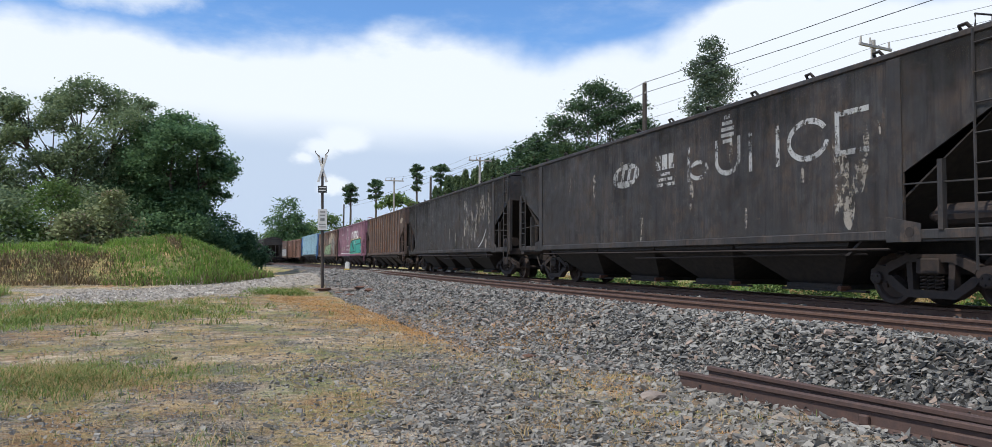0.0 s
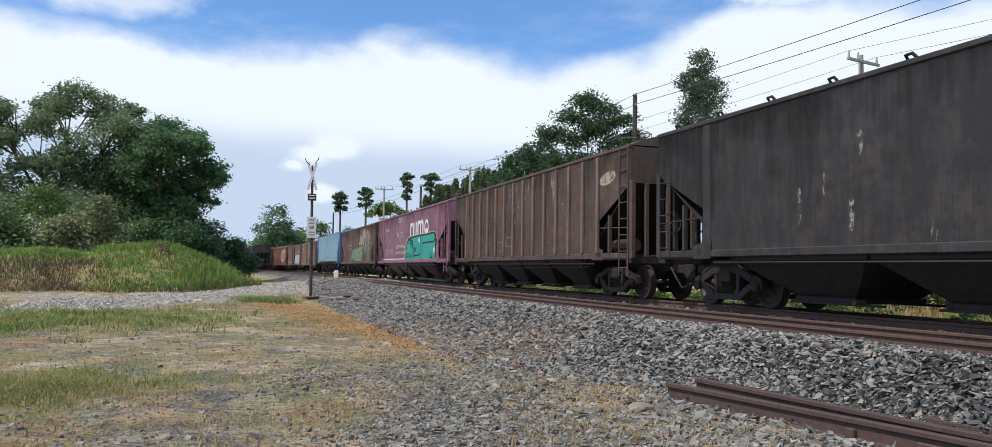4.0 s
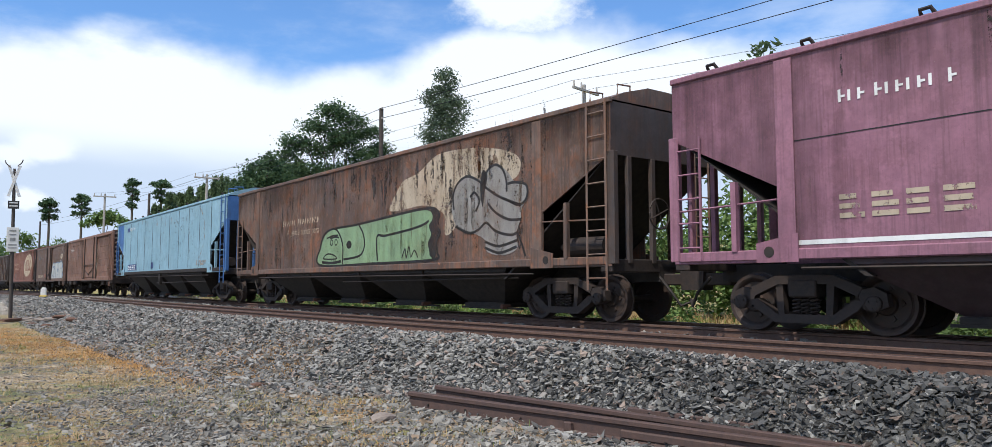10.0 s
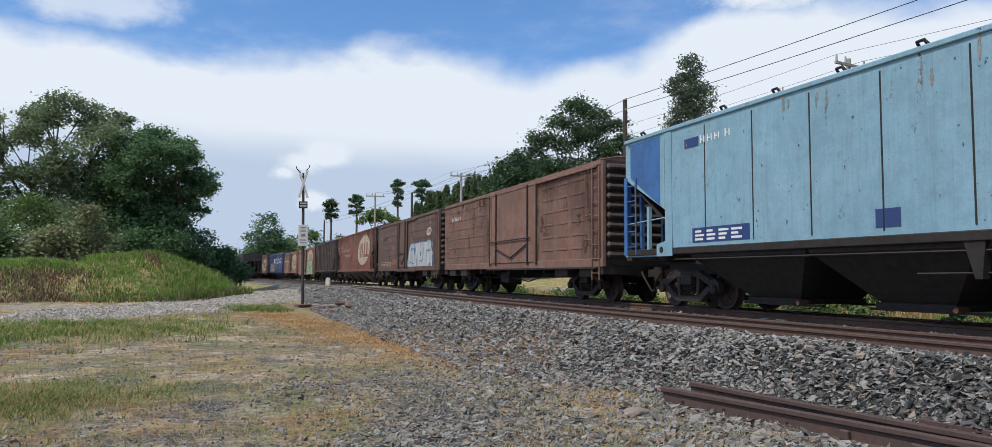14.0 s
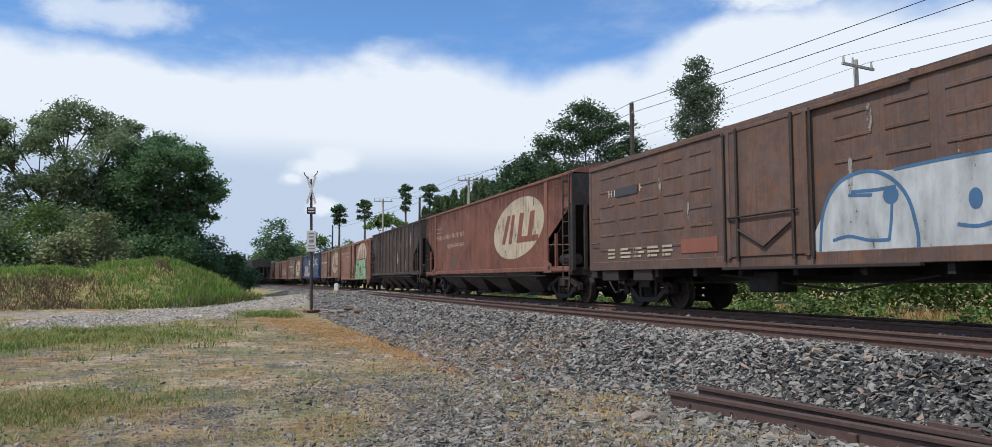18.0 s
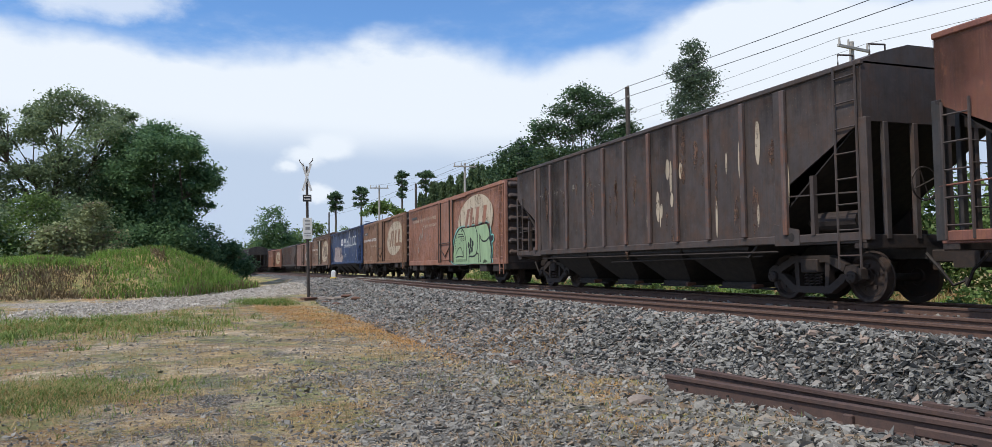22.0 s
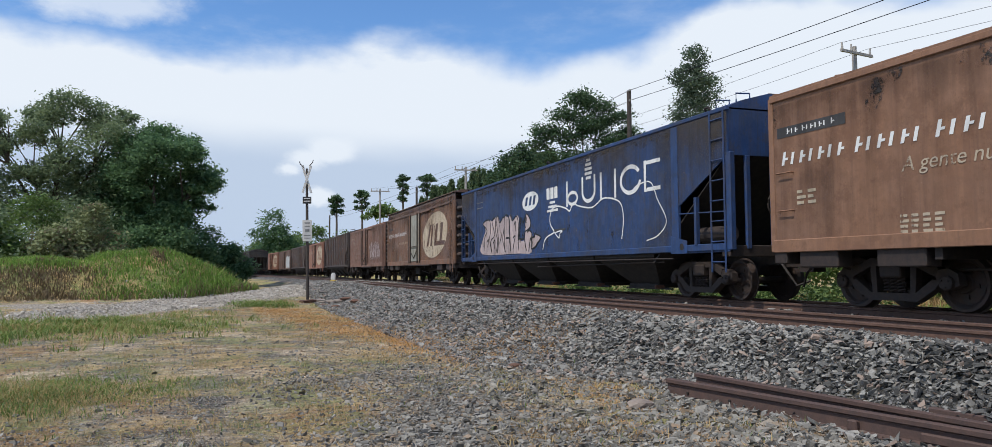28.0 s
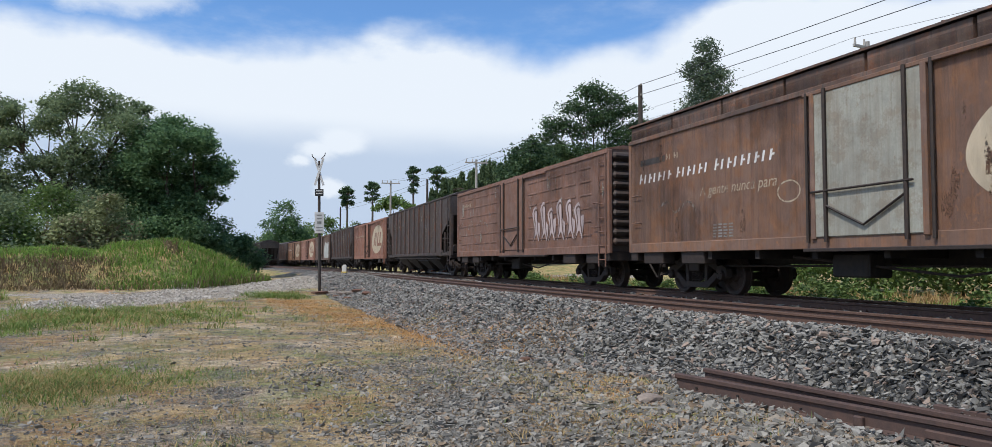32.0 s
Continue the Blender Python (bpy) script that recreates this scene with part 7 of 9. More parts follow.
def big_oval(p, cx, cz, rx, rz, lean, mat, bars):
    """The haulier's big oval, with slanted bars in place of its letters."""
    p.put("cream_oval", [p.oval(cx, cz, rx, rz, lean, 56)], mat, 0, "worn cream painted oval")
    h = rz * 0.48
    for k, w in ((-0.62, 0.36), (-0.30, 0.30), (0.08, 0.40), (0.52, 0.40)):
        x = cx + k * rx * 0.92
        p.put("slanted_bar", [p.bar(x - w * 0.55, cz - h, x + w * 0.45, cz + h, 0.36 if k > -0.5 else 0.62)], bars, 1)
    for k in (0.24, 0.68):
        x = cx + k * rx * 0.92
        p.put("slanted_bar", [p.bar(x - 0.16, cz - h, x + 0.42, cz - h + 0.2, 0.25)], bars, 1)


def data_table(p, x0, x1, z0, z1, mat, cols=3, rows=3):
    for i in range(rows):
        for j in range(cols):
            x = x0 + (x1 - x0) * j / cols
            z = z0 + (z1 - z0) * i / rows
            p.put("data_bar", [p.bar(x, z, x + (x1 - x0) / cols * RNG.uniform(0.5, 0.85), z + (z1 - z0) / rows * 0.55)], mat, 1)


def smears(p, x0, x1, z0, z1, n, mat, wide=0.3, tall=0.7):
    """Run-down patches of old paint."""
    for i in range(n):
        x, z = RNG.uniform(x0, x1), RNG.uniform(z0, z1)
        a, b = wide * RNG.uniform(0.25, 0.8), tall * RNG.uniform(0.4, 1.2)
        p.put("paint_smear", [p.loop([(x - a / 2, z), (x - a * 0.2, z + b * 0.5), (x + a * 0.4, z + b * 0.42), (x + a * 0.5, z - b * 0.1), (x + a * 0.1, z - b * 0.5), (x - a * 0.4, z - b * 0.35)], 3)], mat, i % 3)


def bubble_piece(p, x0, x1, z0, z1, fill, edge, line=0.07):
    """A long rounded throw-up: a round end, a middle box and a long arm, in thick outline."""
    w, h = x1 - x0, z1 - z0
    q = lambda a, b: (x0 + a * w, z0 + b * h)
    outline = [q(0.0, 0.02), q(0.0, 0.42), q(0.03, 0.68), q(0.08, 0.80), q(0.16, 0.84), q(0.35, 0.86), q(0.62, 0.94), q(0.86, 1.0), q(0.95, 0.98), q(0.985, 0.84), q(0.965, 0.66), q(0.99, 0.52), q(0.965, 0.34), q(0.97, 0.16), q(0.94, 0.02), q(0.5, 0.0)]
    p.put("graffiti_shadow", [p.loop([q(0.84, 0.05), q(0.86, 0.92), q(0.94, 1.0), q(0.985, 0.86), q(0.965, 0.66), q(0.99, 0.5), q(0.965, 0.34), q(0.95, 0.04)], 4)], edge, 1)
    p.put("graffiti_fill", [p.loop([q(0.01, 0.03), q(0.01, 0.42), q(0.04, 0.66), q(0.09, 0.78), q(0.16, 0.82), q(0.36, 0.84), q(0.62, 0.91), q(0.84, 0.97), q(0.92, 0.94), q(0.94, 0.80), q(0.915, 0.66), q(0.93, 0.5), q(0.91, 0.34), q(0.92, 0.12), q(0.90, 0.02), q(0.5, 0.01)])], fill, 2, "sprayed rounded graffiti shape")
    p.put("graffiti_outline", p.line(outline, line, 8, True), edge, 3)
    p.put("graffiti_line", p.line([q(0.225, 0.02), q(0.228, 0.40), q(0.20, 0.66), q(0.165, 0.80), q(0.14, 0.83)], line, 8), edge, 3)
    p.put("graffiti_line", p.line([q(0.235, 0.12), q(0.34, 0.15), q(0.40, 0.22), q(0.425, 0.42), q(0.41, 0.66), q(0.375, 0.84)], line, 8), edge, 3)
    p.put("graffiti_line", p.line([q(0.535, 0.05), q(0.53, 0.55), q(0.60, 0.56), q(0.78, 0.63), q(0.88, 0.70), q(0.915, 0.76)], line, 8), edge, 3)
    p.put("graffiti_dot", [p.oval(*q(0.285, 0.44), 0.024 * w, 0.09 * h)], edge, 3)
    p.put("graffiti_line", p.line([q(0.03, 0.16), q(0.07, 0.26), q(0.13, 0.24), q(0.17, 0.15), q(0.10, 0.14), q(0.03, 0.16)], line * 0.6, 6), edge, 3)
    p.put("graffiti_line", p.line([q(0.10, 0.62), q(0.15, 0.64), q(0.19, 0.62)], line * 0.8, 6), edge, 3)
    p.put("graffiti_line", p.line([q(0.02, 0.08), q(0.12, 0.05), q(0.21, 0.08)], line * 1.2, 6), edge, 3)


def paint_train():
    # sooty black hopper with the faded name
    p = Paint(W[0], ahead=1.10)
    small_marks(p, -2.4, 2.80, -0.95, 2.42, K_FADED, P_BLACK)
    maker_mark(p, 0.4, 5.45, 2.38, 3.12, K_FADED)
    smears(p, 4.6, 6.2, 1.5, 2.6, 9, K_SMEAR, 0.4, 0.7)
    smears(p, -6, 4, 1.4, 3.4, 10, K_SMEAR, 0.25, 0.7)
    # sooty black hopper with smears
    p = Paint(W[1], ahead=0.90)
    for cx, cz, rx, rz in ((3.2, 2.1, 0.5, 0.55), (4.75, 2.78, 0.42, 0.5), (5.6, 2.75, 0.22, 0.7), (2.4, 2.5, 0.25, 0.6), (3.75, 1.9, 0.2, 0.5)):
        p.put("faded_patch", [p.loop([(cx - rx, cz - rz * 0.4), (cx - rx * 0.6, cz + rz * 0.7), (cx + rx * 0.3, cz + rz), (cx + rx, cz + rz * 0.3), (cx + rx * 0.5, cz - rz), (cx - rx * 0.4, cz - rz * 0.9)], 5)], K_SMEAR, 0)
    smears(p, 1.8, 6.0, 1.3, 3.2, 26, K_SMEAR, 0.3, 0.8)
    smears(p, -6.5, 1.0, 1.3, 3.3, 14, K_SMEAR, 0.2, 0.6)
    p.put("scratch", p.line([(4.2, 1.2), (4.8, 1.45), (5.3, 1.9)], 0.03), K_WHITE, 2)
    # ribbed brown hopper
    p = Paint(W[2], ahead=0.45)
    p.put("cream_oval", [p.oval(5.99, 3.07, 0.42, 0.17, 0.8)], K_CREAM2, 0)
    smears(p, -6.5, 5.0, 1.3, 3.6, 46, K_RUST, 0.3, 0.9)
    smears(p, -2.0, 3.5, 2.6, 3.6, 16, K_SMEAR, 0.25, 0.9)
    for x, z in ((-4.0, 1.35), (-2.6, 1.35), (-1.7, 1.5)):
        p.put("stencil_frame", p.line([(x, z), (x, z + 0.3), (x + 0.5, z + 0.3), (x + 0.5, z)], 0.02, 1, True), K_CREAM2, 1)
    # mauve hopper
    p = Paint(W[3])
    for x0, x1, z1 in ((0.95, 1.19, 3.14), (1.68, 1.95, 3.14), (2.26, 2.50, 3.14), (2.68, 2.93, 3.14), (3.28, 3.50, 3.02), (3.82, 4.06, 3.02)):
        p.put("white_bar", [p.bar(x0, 2.30, x1, z1)], K_WHITE, 0)
    p.put("white_blot", [p.oval(1.34, 3.03, 0.20, 0.11)], K_WHITE, 0)
    for cx in (3.1, 3.67):
        p.put("white_arc", p.ring(cx, 2.86, 0.40, 0.34, 0.20, 0, 0, 180), K_WHITE, 0)
    p.put("white_ring", p.ring(4.70, 2.74, 0.44, 0.42, 0.15), K_WHITE, 0)
    p.put("white_wedge", [p.oval(4.74, 2.60, 0.27, 0.12)], K_WHITE, 1)
    p.put("graffiti_halo", [p.loop([(-0.27, 1.17), (-0.27, 1.59), (-0.04, 2.06), (0.30, 2.35), (0.77, 2.46), (2.28, 2.48), (3.77, 2.48), (5.30, 2.49), (6.14, 2.53), (6.50, 2.48), (6.71, 2.34), (6.76, 2.18), (6.92, 2.14), (7.00, 2.00), (6.98, 1.84), (6.83, 1.76), (6.81, 1.57), (6.89, 1.41), (6.79, 1.27), (6.66, 1.19), (3.94, 1.16)], 6)], K_YELLOW, 0, "yellow sprayed edge")
    p.put("graffiti_shadow", [p.loop([(-0.09, 1.18), (-0.09, 1.55), (0.14, 2.03), (0.48, 2.30), (0.94, 2.38), (2.28, 2.42), (3.77, 2.43), (5.30, 2.44), (6.14, 2.47), (6.48, 2.43), (6.67, 2.30), (6.73, 2.13), (6.88, 2.09), (6.94, 1.99), (6.92, 1.88), (6.77, 1.79), (6.75, 1.55), (6.81, 1.37), (6.66, 1.21), (3.94, 1.19)], 6)], K_BLACK, 1)
    p.put("graffiti_fill", [p.loop([(-0.11, 1.19), (-0.02, 1.61), (0.23, 2.01), (0.57, 2.21), (1.14, 2.28), (2.28, 2.34), (3.77, 2.35), (5.30, 2.36), (6.14, 2.39), (6.35, 2.31), (6.43, 2.18), (6.37, 2.06), (6.56, 2.00), (6.61, 1.89), (6.50, 1.78), (6.56, 1.56), (6.52, 1.34), (6.43, 1.20), (3.94, 1.19)], 6)], K_TEAL, 2, "teal sprayed rounded shape")
    p.put("graffiti_line", p.line([(-0.09, 1.19), (-0.04, 1.58), (0.16, 1.99), (0.48, 2.22), (0.94, 2.32), (1.30, 2.25), (1.62, 2.09), (1.80, 1.81), (1.89, 1.48), (1.88, 1.20)], 0.085, 6), K_BLACK, 3)
    p.put("graffiti_line", p.line([(2.04, 1.37), (3.00, 1.37), (3.45, 1.45), (3.60, 1.65), (3.59, 1.97), (3.49, 2.20), (3.33, 2.36)], 0.075, 6), K_BLACK, 3)
    p.put("graffiti_line", p.line([(3.60, 1.42), (3.68, 1.35), (3.61, 1.25), (3.59, 1.18)], 0.06, 6), K_BLACK, 3)
    p.put("graffiti_line", p.line([(2.04, 1.37), (2.04, 1.21)], 0.06, 2), K_BLACK, 3)
    p.put("graffiti_line", p.line([(3.89, 1.24), (3.90, 1.58), (3.90, 1.96)], 0.07, 6), K_BLACK, 3)
    p.put("graffiti_line", p.line([(3.88, 1.96), (4.91, 1.99), (6.03, 1.99), (6.32, 2.02), (6.43, 2.12)], 0.075, 6), K_BLACK, 3)
    p.put("graffiti_dot", [p.oval(2.25, 1.69, 0.150, 0.160)], K_BLACK, 3)
    p.put("graffiti_dot", [p.oval(2.19, 1.93, 0.035, 0.035)], K_BLACK, 3)
    p.put("graffiti_dot", [p.oval(2.43, 1.49, 0.030, 0.030)], K_BLACK, 3)
    p.put("graffiti_dot", [p.oval(0.19, 1.97, 0.100, 0.075)], K_BLACK, 4)
    p.put("graffiti_dot", [p.oval(0.35, 2.12, 0.100, 0.075)], K_BLACK, 4)
    p.put("graffiti_dot", [p.oval(0.61, 2.22, 0.100, 0.075)], K_BLACK, 4)
    p.put("graffiti_dot", [p.oval(0.90, 2.24, 0.100, 0.075)], K_BLACK, 4)
    p.put("graffiti_dot", [p.oval(1.19, 2.21, 0.100, 0.075)], K_BLACK, 4)
    p.put("graffiti_dot", [p.oval(1.45, 2.11, 0.100, 0.075)], K_BLACK, 4)
    p.put("graffiti_dot", [p.oval(1.63, 1.96, 0.100, 0.075)], K_BLACK, 4)
    p.put("graffiti_dot", [p.oval(1.73, 1.79, 0.100, 0.075)], K_BLACK, 4)
    p.put("graffiti_dot", [p.oval(0.06, 1.76, 0.100, 0.075)], K_BLACK, 4)
    p.put("graffiti_dot", [p.oval(0.10, 1.45, 0.030, 0.030)], K_BLACK, 4)
    p.put("graffiti_dot", [p.oval(0.15, 1.34, 0.030, 0.030)], K_BLACK, 4)
    p.put("graffiti_dot", [p.oval(0.28, 1.37, 0.030, 0.030)], K_BLACK, 4)
    p.put("graffiti_dot", [p.oval(0.04, 1.31, 0.030, 0.030)], K_BLACK, 4)
    p.put("graffiti_dot", [p.oval(1.80, 1.45, 0.030, 0.030)], K_BLACK, 4)
    p.put("graffiti_dot", [p.oval(1.72, 1.34, 0.030, 0.030)], K_BLACK, 4)
    p.put("eye_ring", p.ring(1.14, 1.92, 0.100, 0.100, 0.030), K_BLACK, 4)
    p.put("graffiti_dot", [p.oval(1.14, 1.92, 0.030, 0.030)], K_BLACK, 4)
    p.put("eye_ring", p.ring(1.47, 1.95, 0.100, 0.100, 0.030), K_BLACK, 4)
    p.put("graffiti_dot", [p.oval(1.47, 1.95, 0.030, 0.030)], K_BLACK, 4)
    p.put("graffiti_line", p.line([(0.78, 2.04), (1.15, 2.05), (1.55, 2.05)], 0.05, 4), K_BLACK, 4)
    p.put("graffiti_line", p.line([(1.11, 2.14), (1.39, 2.15)], 0.05, 2), K_BLACK, 4)
    p.put("graffiti_line", p.line([(1.40, 1.90), (1.46, 1.62), (1.43, 1.41), (1.32, 1.34)], 0.04, 6), K_BLACK, 4)
    p.put("graffiti_line", p.line([(0.01, 1.35), (0.23, 1.47), (0.60, 1.51), (0.85, 1.44), (1.18, 1.39), (1.34, 1.35)], 0.04, 6), K_BLACK, 4)
    p.put("graffiti_line", p.line([(0.04, 1.31), (0.77, 1.30), (1.32, 1.32)], 0.04, 6), K_BLACK, 4)
    for k in range(15):
        x = 0.13 + 0.100 * k
        p.put("graffiti_tooth", p.line([(x, 1.25), (x + 0.02, 1.36)], 0.025, 2), K_BLACK, 4)
    p.put("graffiti_tag", p.line([(5.61, 1.37), (5.73, 1.43), (5.79, 1.36), (5.67, 1.28), (5.79, 1.22), (5.86, 1.33), (5.89, 1.23), (5.97, 1.31), (6.00, 1.22)], 0.035, 6), K_BLACK, 4)
    p.put("graffiti_tag", p.line([(5.53, 1.22), (5.79, 1.22), (6.05, 1.23)], 0.025, 2), K_BLACK, 4)
    for cx, cz, r in ((3.17, 2.17, 0.23), (6.36, 1.60, 0.27)):
        p.put("spray_star", [[(cx + r * (1.0 if k % 2 else 0.42) * RNG.uniform(0.75, 1.1) * math.cos(0.2618 * k), cz + r * (1.0 if k % 2 else 0.42) * RNG.uniform(0.75, 1.1) * math.sin(0.2618 * k)) for k in range(24)]], K_WHITE, 4)
    p.put("white_stripe", [p.bar(-7.0, 1.19, -0.25, 1.25)], K_WHITE, 0)
    p.text("#RESPEITO IMPORTA", -2.87, 1.84, 0.25, K_WHITE, 2.6)
    p.text("PARA CONSCIENTIZAÇÃO", -2.97, 1.49, 0.25, K_WHITE, 2.7)
    p.text("SILENCIE A", -2.67, 2.66, 0.14, K_WHITE, 0.72)
    p.text("VIOLÊNCIA", -2.63, 2.50, 0.14, K_WHITE, 0.68)
    p.text("USE A", -1.33, 2.66, 0.14, K_WHITE, 0.42)
    p.text("SUA VOZ", -1.33, 2.48, 0.14, K_WHITE, 0.55)
    p.text("Agosto Lilás", -2.30, 3.47, 0.26, K_WHITE, 1.15, 0.25)
    p.text("CONTRA A VIOLÊNCIA DOMÉSTICA", -2.50, 3.33, 0.10, K_WHITE, 1.5)
    p.put("ribbon", p.line([(-2.15, 2.0), (-1.75, 2.6), (-1.55, 3.05), (-1.75, 3.28), (-1.95, 3.05), (-1.75, 2.6), (-1.35, 2.05)], 0.14, 8), K_GREY, 0, "faded grey awareness ribbon")
    p.rows_of_bars(-6.27, -4.87, 2.96, 0.14, RNG, (3, 6, 1), K_WHITE, lean=0)
    data_table(p, -6.3, -4.7, 1.5, 1.85, K_CREAM2, 4, 3)
    data_table(p, -4.5, -3.7, 1.5, 1.9, K_CREAM2, 2, 4)
    p.put("panel_seam", p.line([(-7.0, 2.56), (0, 2.58), (7.0, 2.56)], 0.012, 3), K_BLACK, 0)
    smears(p, -6.5, 6.5, 3.2, 3.6, 16, K_SOOT, 0.12, 0.7)
    # sooty brown hopper
    p = Paint(W[4], ahead=-0.25)
    p.put("worn_patch", [p.loop([(1.84, 2.42), (2.15, 2.85), (2.45, 3.08), (3.10, 3.20), (3.70, 3.46), (4.10, 3.52), (4.70, 3.51), (5.38, 3.45), (6.11, 3.31), (6.55, 3.15), (6.70, 2.94), (6.53, 2.70), (5.85, 2.62), (5.34, 2.43), (4.64, 1.91), (4.19, 1.73), (4.13, 2.17), (3.74, 2.33), (3.25, 2.44)], 6)], K_CREAM2, 0, "worn cream painted oval")
    bubble_piece(p, -1.95, 4.05, 1.19, 2.36, K_MINT, K_BLACK, 0.06)
    for cx in (-1.25, -0.98):
        p.put("eye_ring", p.ring(cx, 1.80, 0.09, 0.09, 0.03), K_BLACK, 4)
    p.put("graffiti_line", p.line([(-1.55, 1.92), (-1.2, 1.98), (-0.85, 1.98)], 0.045, 4), K_BLACK, 4)
    for k in range(9):
        p.put("graffiti_tooth", p.line([(-1.78 + 0.13 * k, 1.24), (-1.76 + 0.13 * k, 1.33)], 0.025, 2), K_BLACK, 4)
    p.put("graffiti_tag", p.line([(2.4, 1.28), (2.55, 1.5), (2.6, 1.28), (2.72, 1.55), (2.8, 1.3), (2.95, 1.45), (3.1, 1.28)], 0.035, 4), K_BLACK, 4)
    p.put("grey_patch", [p.loop([(4.43, 2.23), (4.53, 2.72), (4.93, 2.92), (5.51, 2.78), (5.68, 2.95), (5.92, 3.04), (6.27, 2.88), (6.53, 2.63), (6.88, 2.54), (6.89, 2.28), (6.74, 2.12), (6.69, 1.90), (6.57, 1.64), (6.58, 1.35), (6.14, 1.24), (5.65, 1.33), (5.56, 1.58), (5.05, 1.75), (4.64, 1.86)], 6)], K_GREY, 2, "flaking grey sprayed figure")
    p.put("graffiti_line", p.line([(4.51, 2.24), (4.48, 2.54), (4.64, 2.79), (4.98, 2.90), (5.33, 2.79), (5.63, 2.60), (6.02, 2.40), (6.41, 2.26), (6.70, 2.17)], 0.055, 6), K_BLACK, 3)
    p.put("graffiti_line", p.line([(5.54, 2.70), (5.66, 2.93), (5.91, 3.03), (6.15, 2.92), (6.27, 2.68), (6.28, 2.46)], 0.055, 6), K_BLACK, 3)
    p.put("graffiti_line", p.line([(6.31, 2.61), (6.53, 2.62), (6.84, 2.55), (6.90, 2.38), (6.81, 2.23), (6.62, 2.18), (6.32, 2.29)], 0.055, 6), K_BLACK, 3)
    p.put("graffiti_line", p.line([(5.69, 2.28), (5.94, 2.08), (6.34, 1.92), (6.71, 1.90)], 0.055, 6), K_BLACK, 3)
    p.put("graffiti_line", p.line([(4.57, 1.89), (5.05, 1.73), (5.38, 1.78), (5.63, 1.90), (5.93, 1.72), (6.38, 1.62), (6.60, 1.66)], 0.055, 6), K_BLACK, 3)
    p.put("graffiti_line", p.line([(5.58, 1.53), (6.03, 1.42), (6.59, 1.51)], 0.055, 6), K_BLACK, 3)
    p.put("graffiti_line", p.line([(5.58, 1.41), (6.05, 1.29), (6.58, 1.39)], 0.055, 6), K_BLACK, 3)
    p.put("graffiti_line", p.line([(5.08, 2.46), (5.24, 2.54), (5.40, 2.36), (5.28, 2.15)], 0.055, 6), K_BLACK, 3)
    p.put("graffiti_line", p.line([(6.60, 1.64), (6.74, 1.41), (6.83, 1.20)], 0.055, 6), K_BLACK, 3)
    p.put("black_drip", [p.loop([(5.52, 2.97), (5.67, 2.84), (5.60, 2.61), (5.51, 2.22), (5.43, 2.63)], 6)], K_BLACK, 3)
    smears(p, 2.0, 6.8, 1.5, 3.4, 46, K_SOOT, 0.22, 0.9)
    smears(p, -7.0, 7.0, 1.3, 3.3, 18, K_RUST, 0.4, 0.7)
    smears(p, -7.6, 7.4, 2.9, 3.55, 80, K_SOOT, 0.22, 0.9)
    smears(p, -7.2, -2.0, 1.4, 2.8, 16, K_SOOT, 0.2, 0.8)
    p.rows_of_bars(-4.6, -2.05, 2.42, 0.15, RNG, (6, 9), K_CREAM)
    p.text("A gente nunca para", -4.3, 2.12, 0.28, K_CREAM2, 2.25, 0.2)
    # light blue hopper
    p = Paint(W[5], ahead=-0.10)
    p.put("blue_corner", [[(-8.62, 3.80), (-8.62, 3.0), (-7.35, 2.25), (-7.35, 3.80)]], P_DEEPBLUE, 0, "deep blue painted corner")
    p.put("navy_plate", [p.bar(-6.15, 1.38, -4.35, 1.68)], K_NAVYPLATE, 0)
    data_table(p, -6.05, -4.5, 1.42, 1.66, K_WHITE, 4, 3)
    p.put("navy_plate", [p.bar(-1.5, 1.42, -1.05, 1.70)], K_NAVYPLATE, 0)
    p.put("navy_plate", [p.bar(-6.4, 3.36, -5.9, 3.56)], K_NAVYPLATE, 0)
    p.rows_of_bars(-5.85, -4.8, 3.40, 0.14, RNG, (6, 2), K_WHITE, lean=0)
    p.put("worn_arc", p.ring(4.9, 2.7, 1.7, 1.25, 0.07, 0, -60, 80), K_SMEAR, 0)
    smears(p, 2.0, 6.6, 1.7, 3.5, 110, K_CHIP, 0.075, 0.075)
    smears(p, -6.5, 1.8, 1.6, 3.6, 26, K_CHIP, 0.055, 0.055)
    smears(p, -6.5, 6.8, 3.3, 3.7, 26, K_SMEAR, 0.10, 0.5)
    p.put("grey_patch", [p.bar(5.6, 1.42, 6.8, 1.62)], K_SMEAR, 1)
    # red box wagon with a half-worn oval
    p = Paint(W[6], 0.016)
    p.put("cream_patch", [p.loop([(2.2, 1.5), (2.0, 2.1), (2.3, 2.7), (2.95, 3.05), (3.1, 2.9), (3.1, 1.5), (2.7, 1.35)], 5)], K_CREAM2, 0)
    p.rows_of_bars(-6.3, -5.0, 2.92, 0.16, RNG, (3, 6, 1), K_WHITE, lean=0)
    p.rows_of_bars(-6.2, -3.0, 2.3, 0.16, RNG, (6, 6, 5), K_SMEAR)
    smears(p, -7, 7, 1.3, 3.3, 9, K_SMEAR, 0.25, 0.6)
    smears(p, -7, 7, 1.3, 3.4, 30, K_RUST, 0.4, 0.8)
    smears(p, -7, 7, 3.2, 3.5, 24, K_SOOT, 0.5, 0.3)
    # dark brown box wagon with white and blue graffiti
    p = Paint(W[7], 0.016)
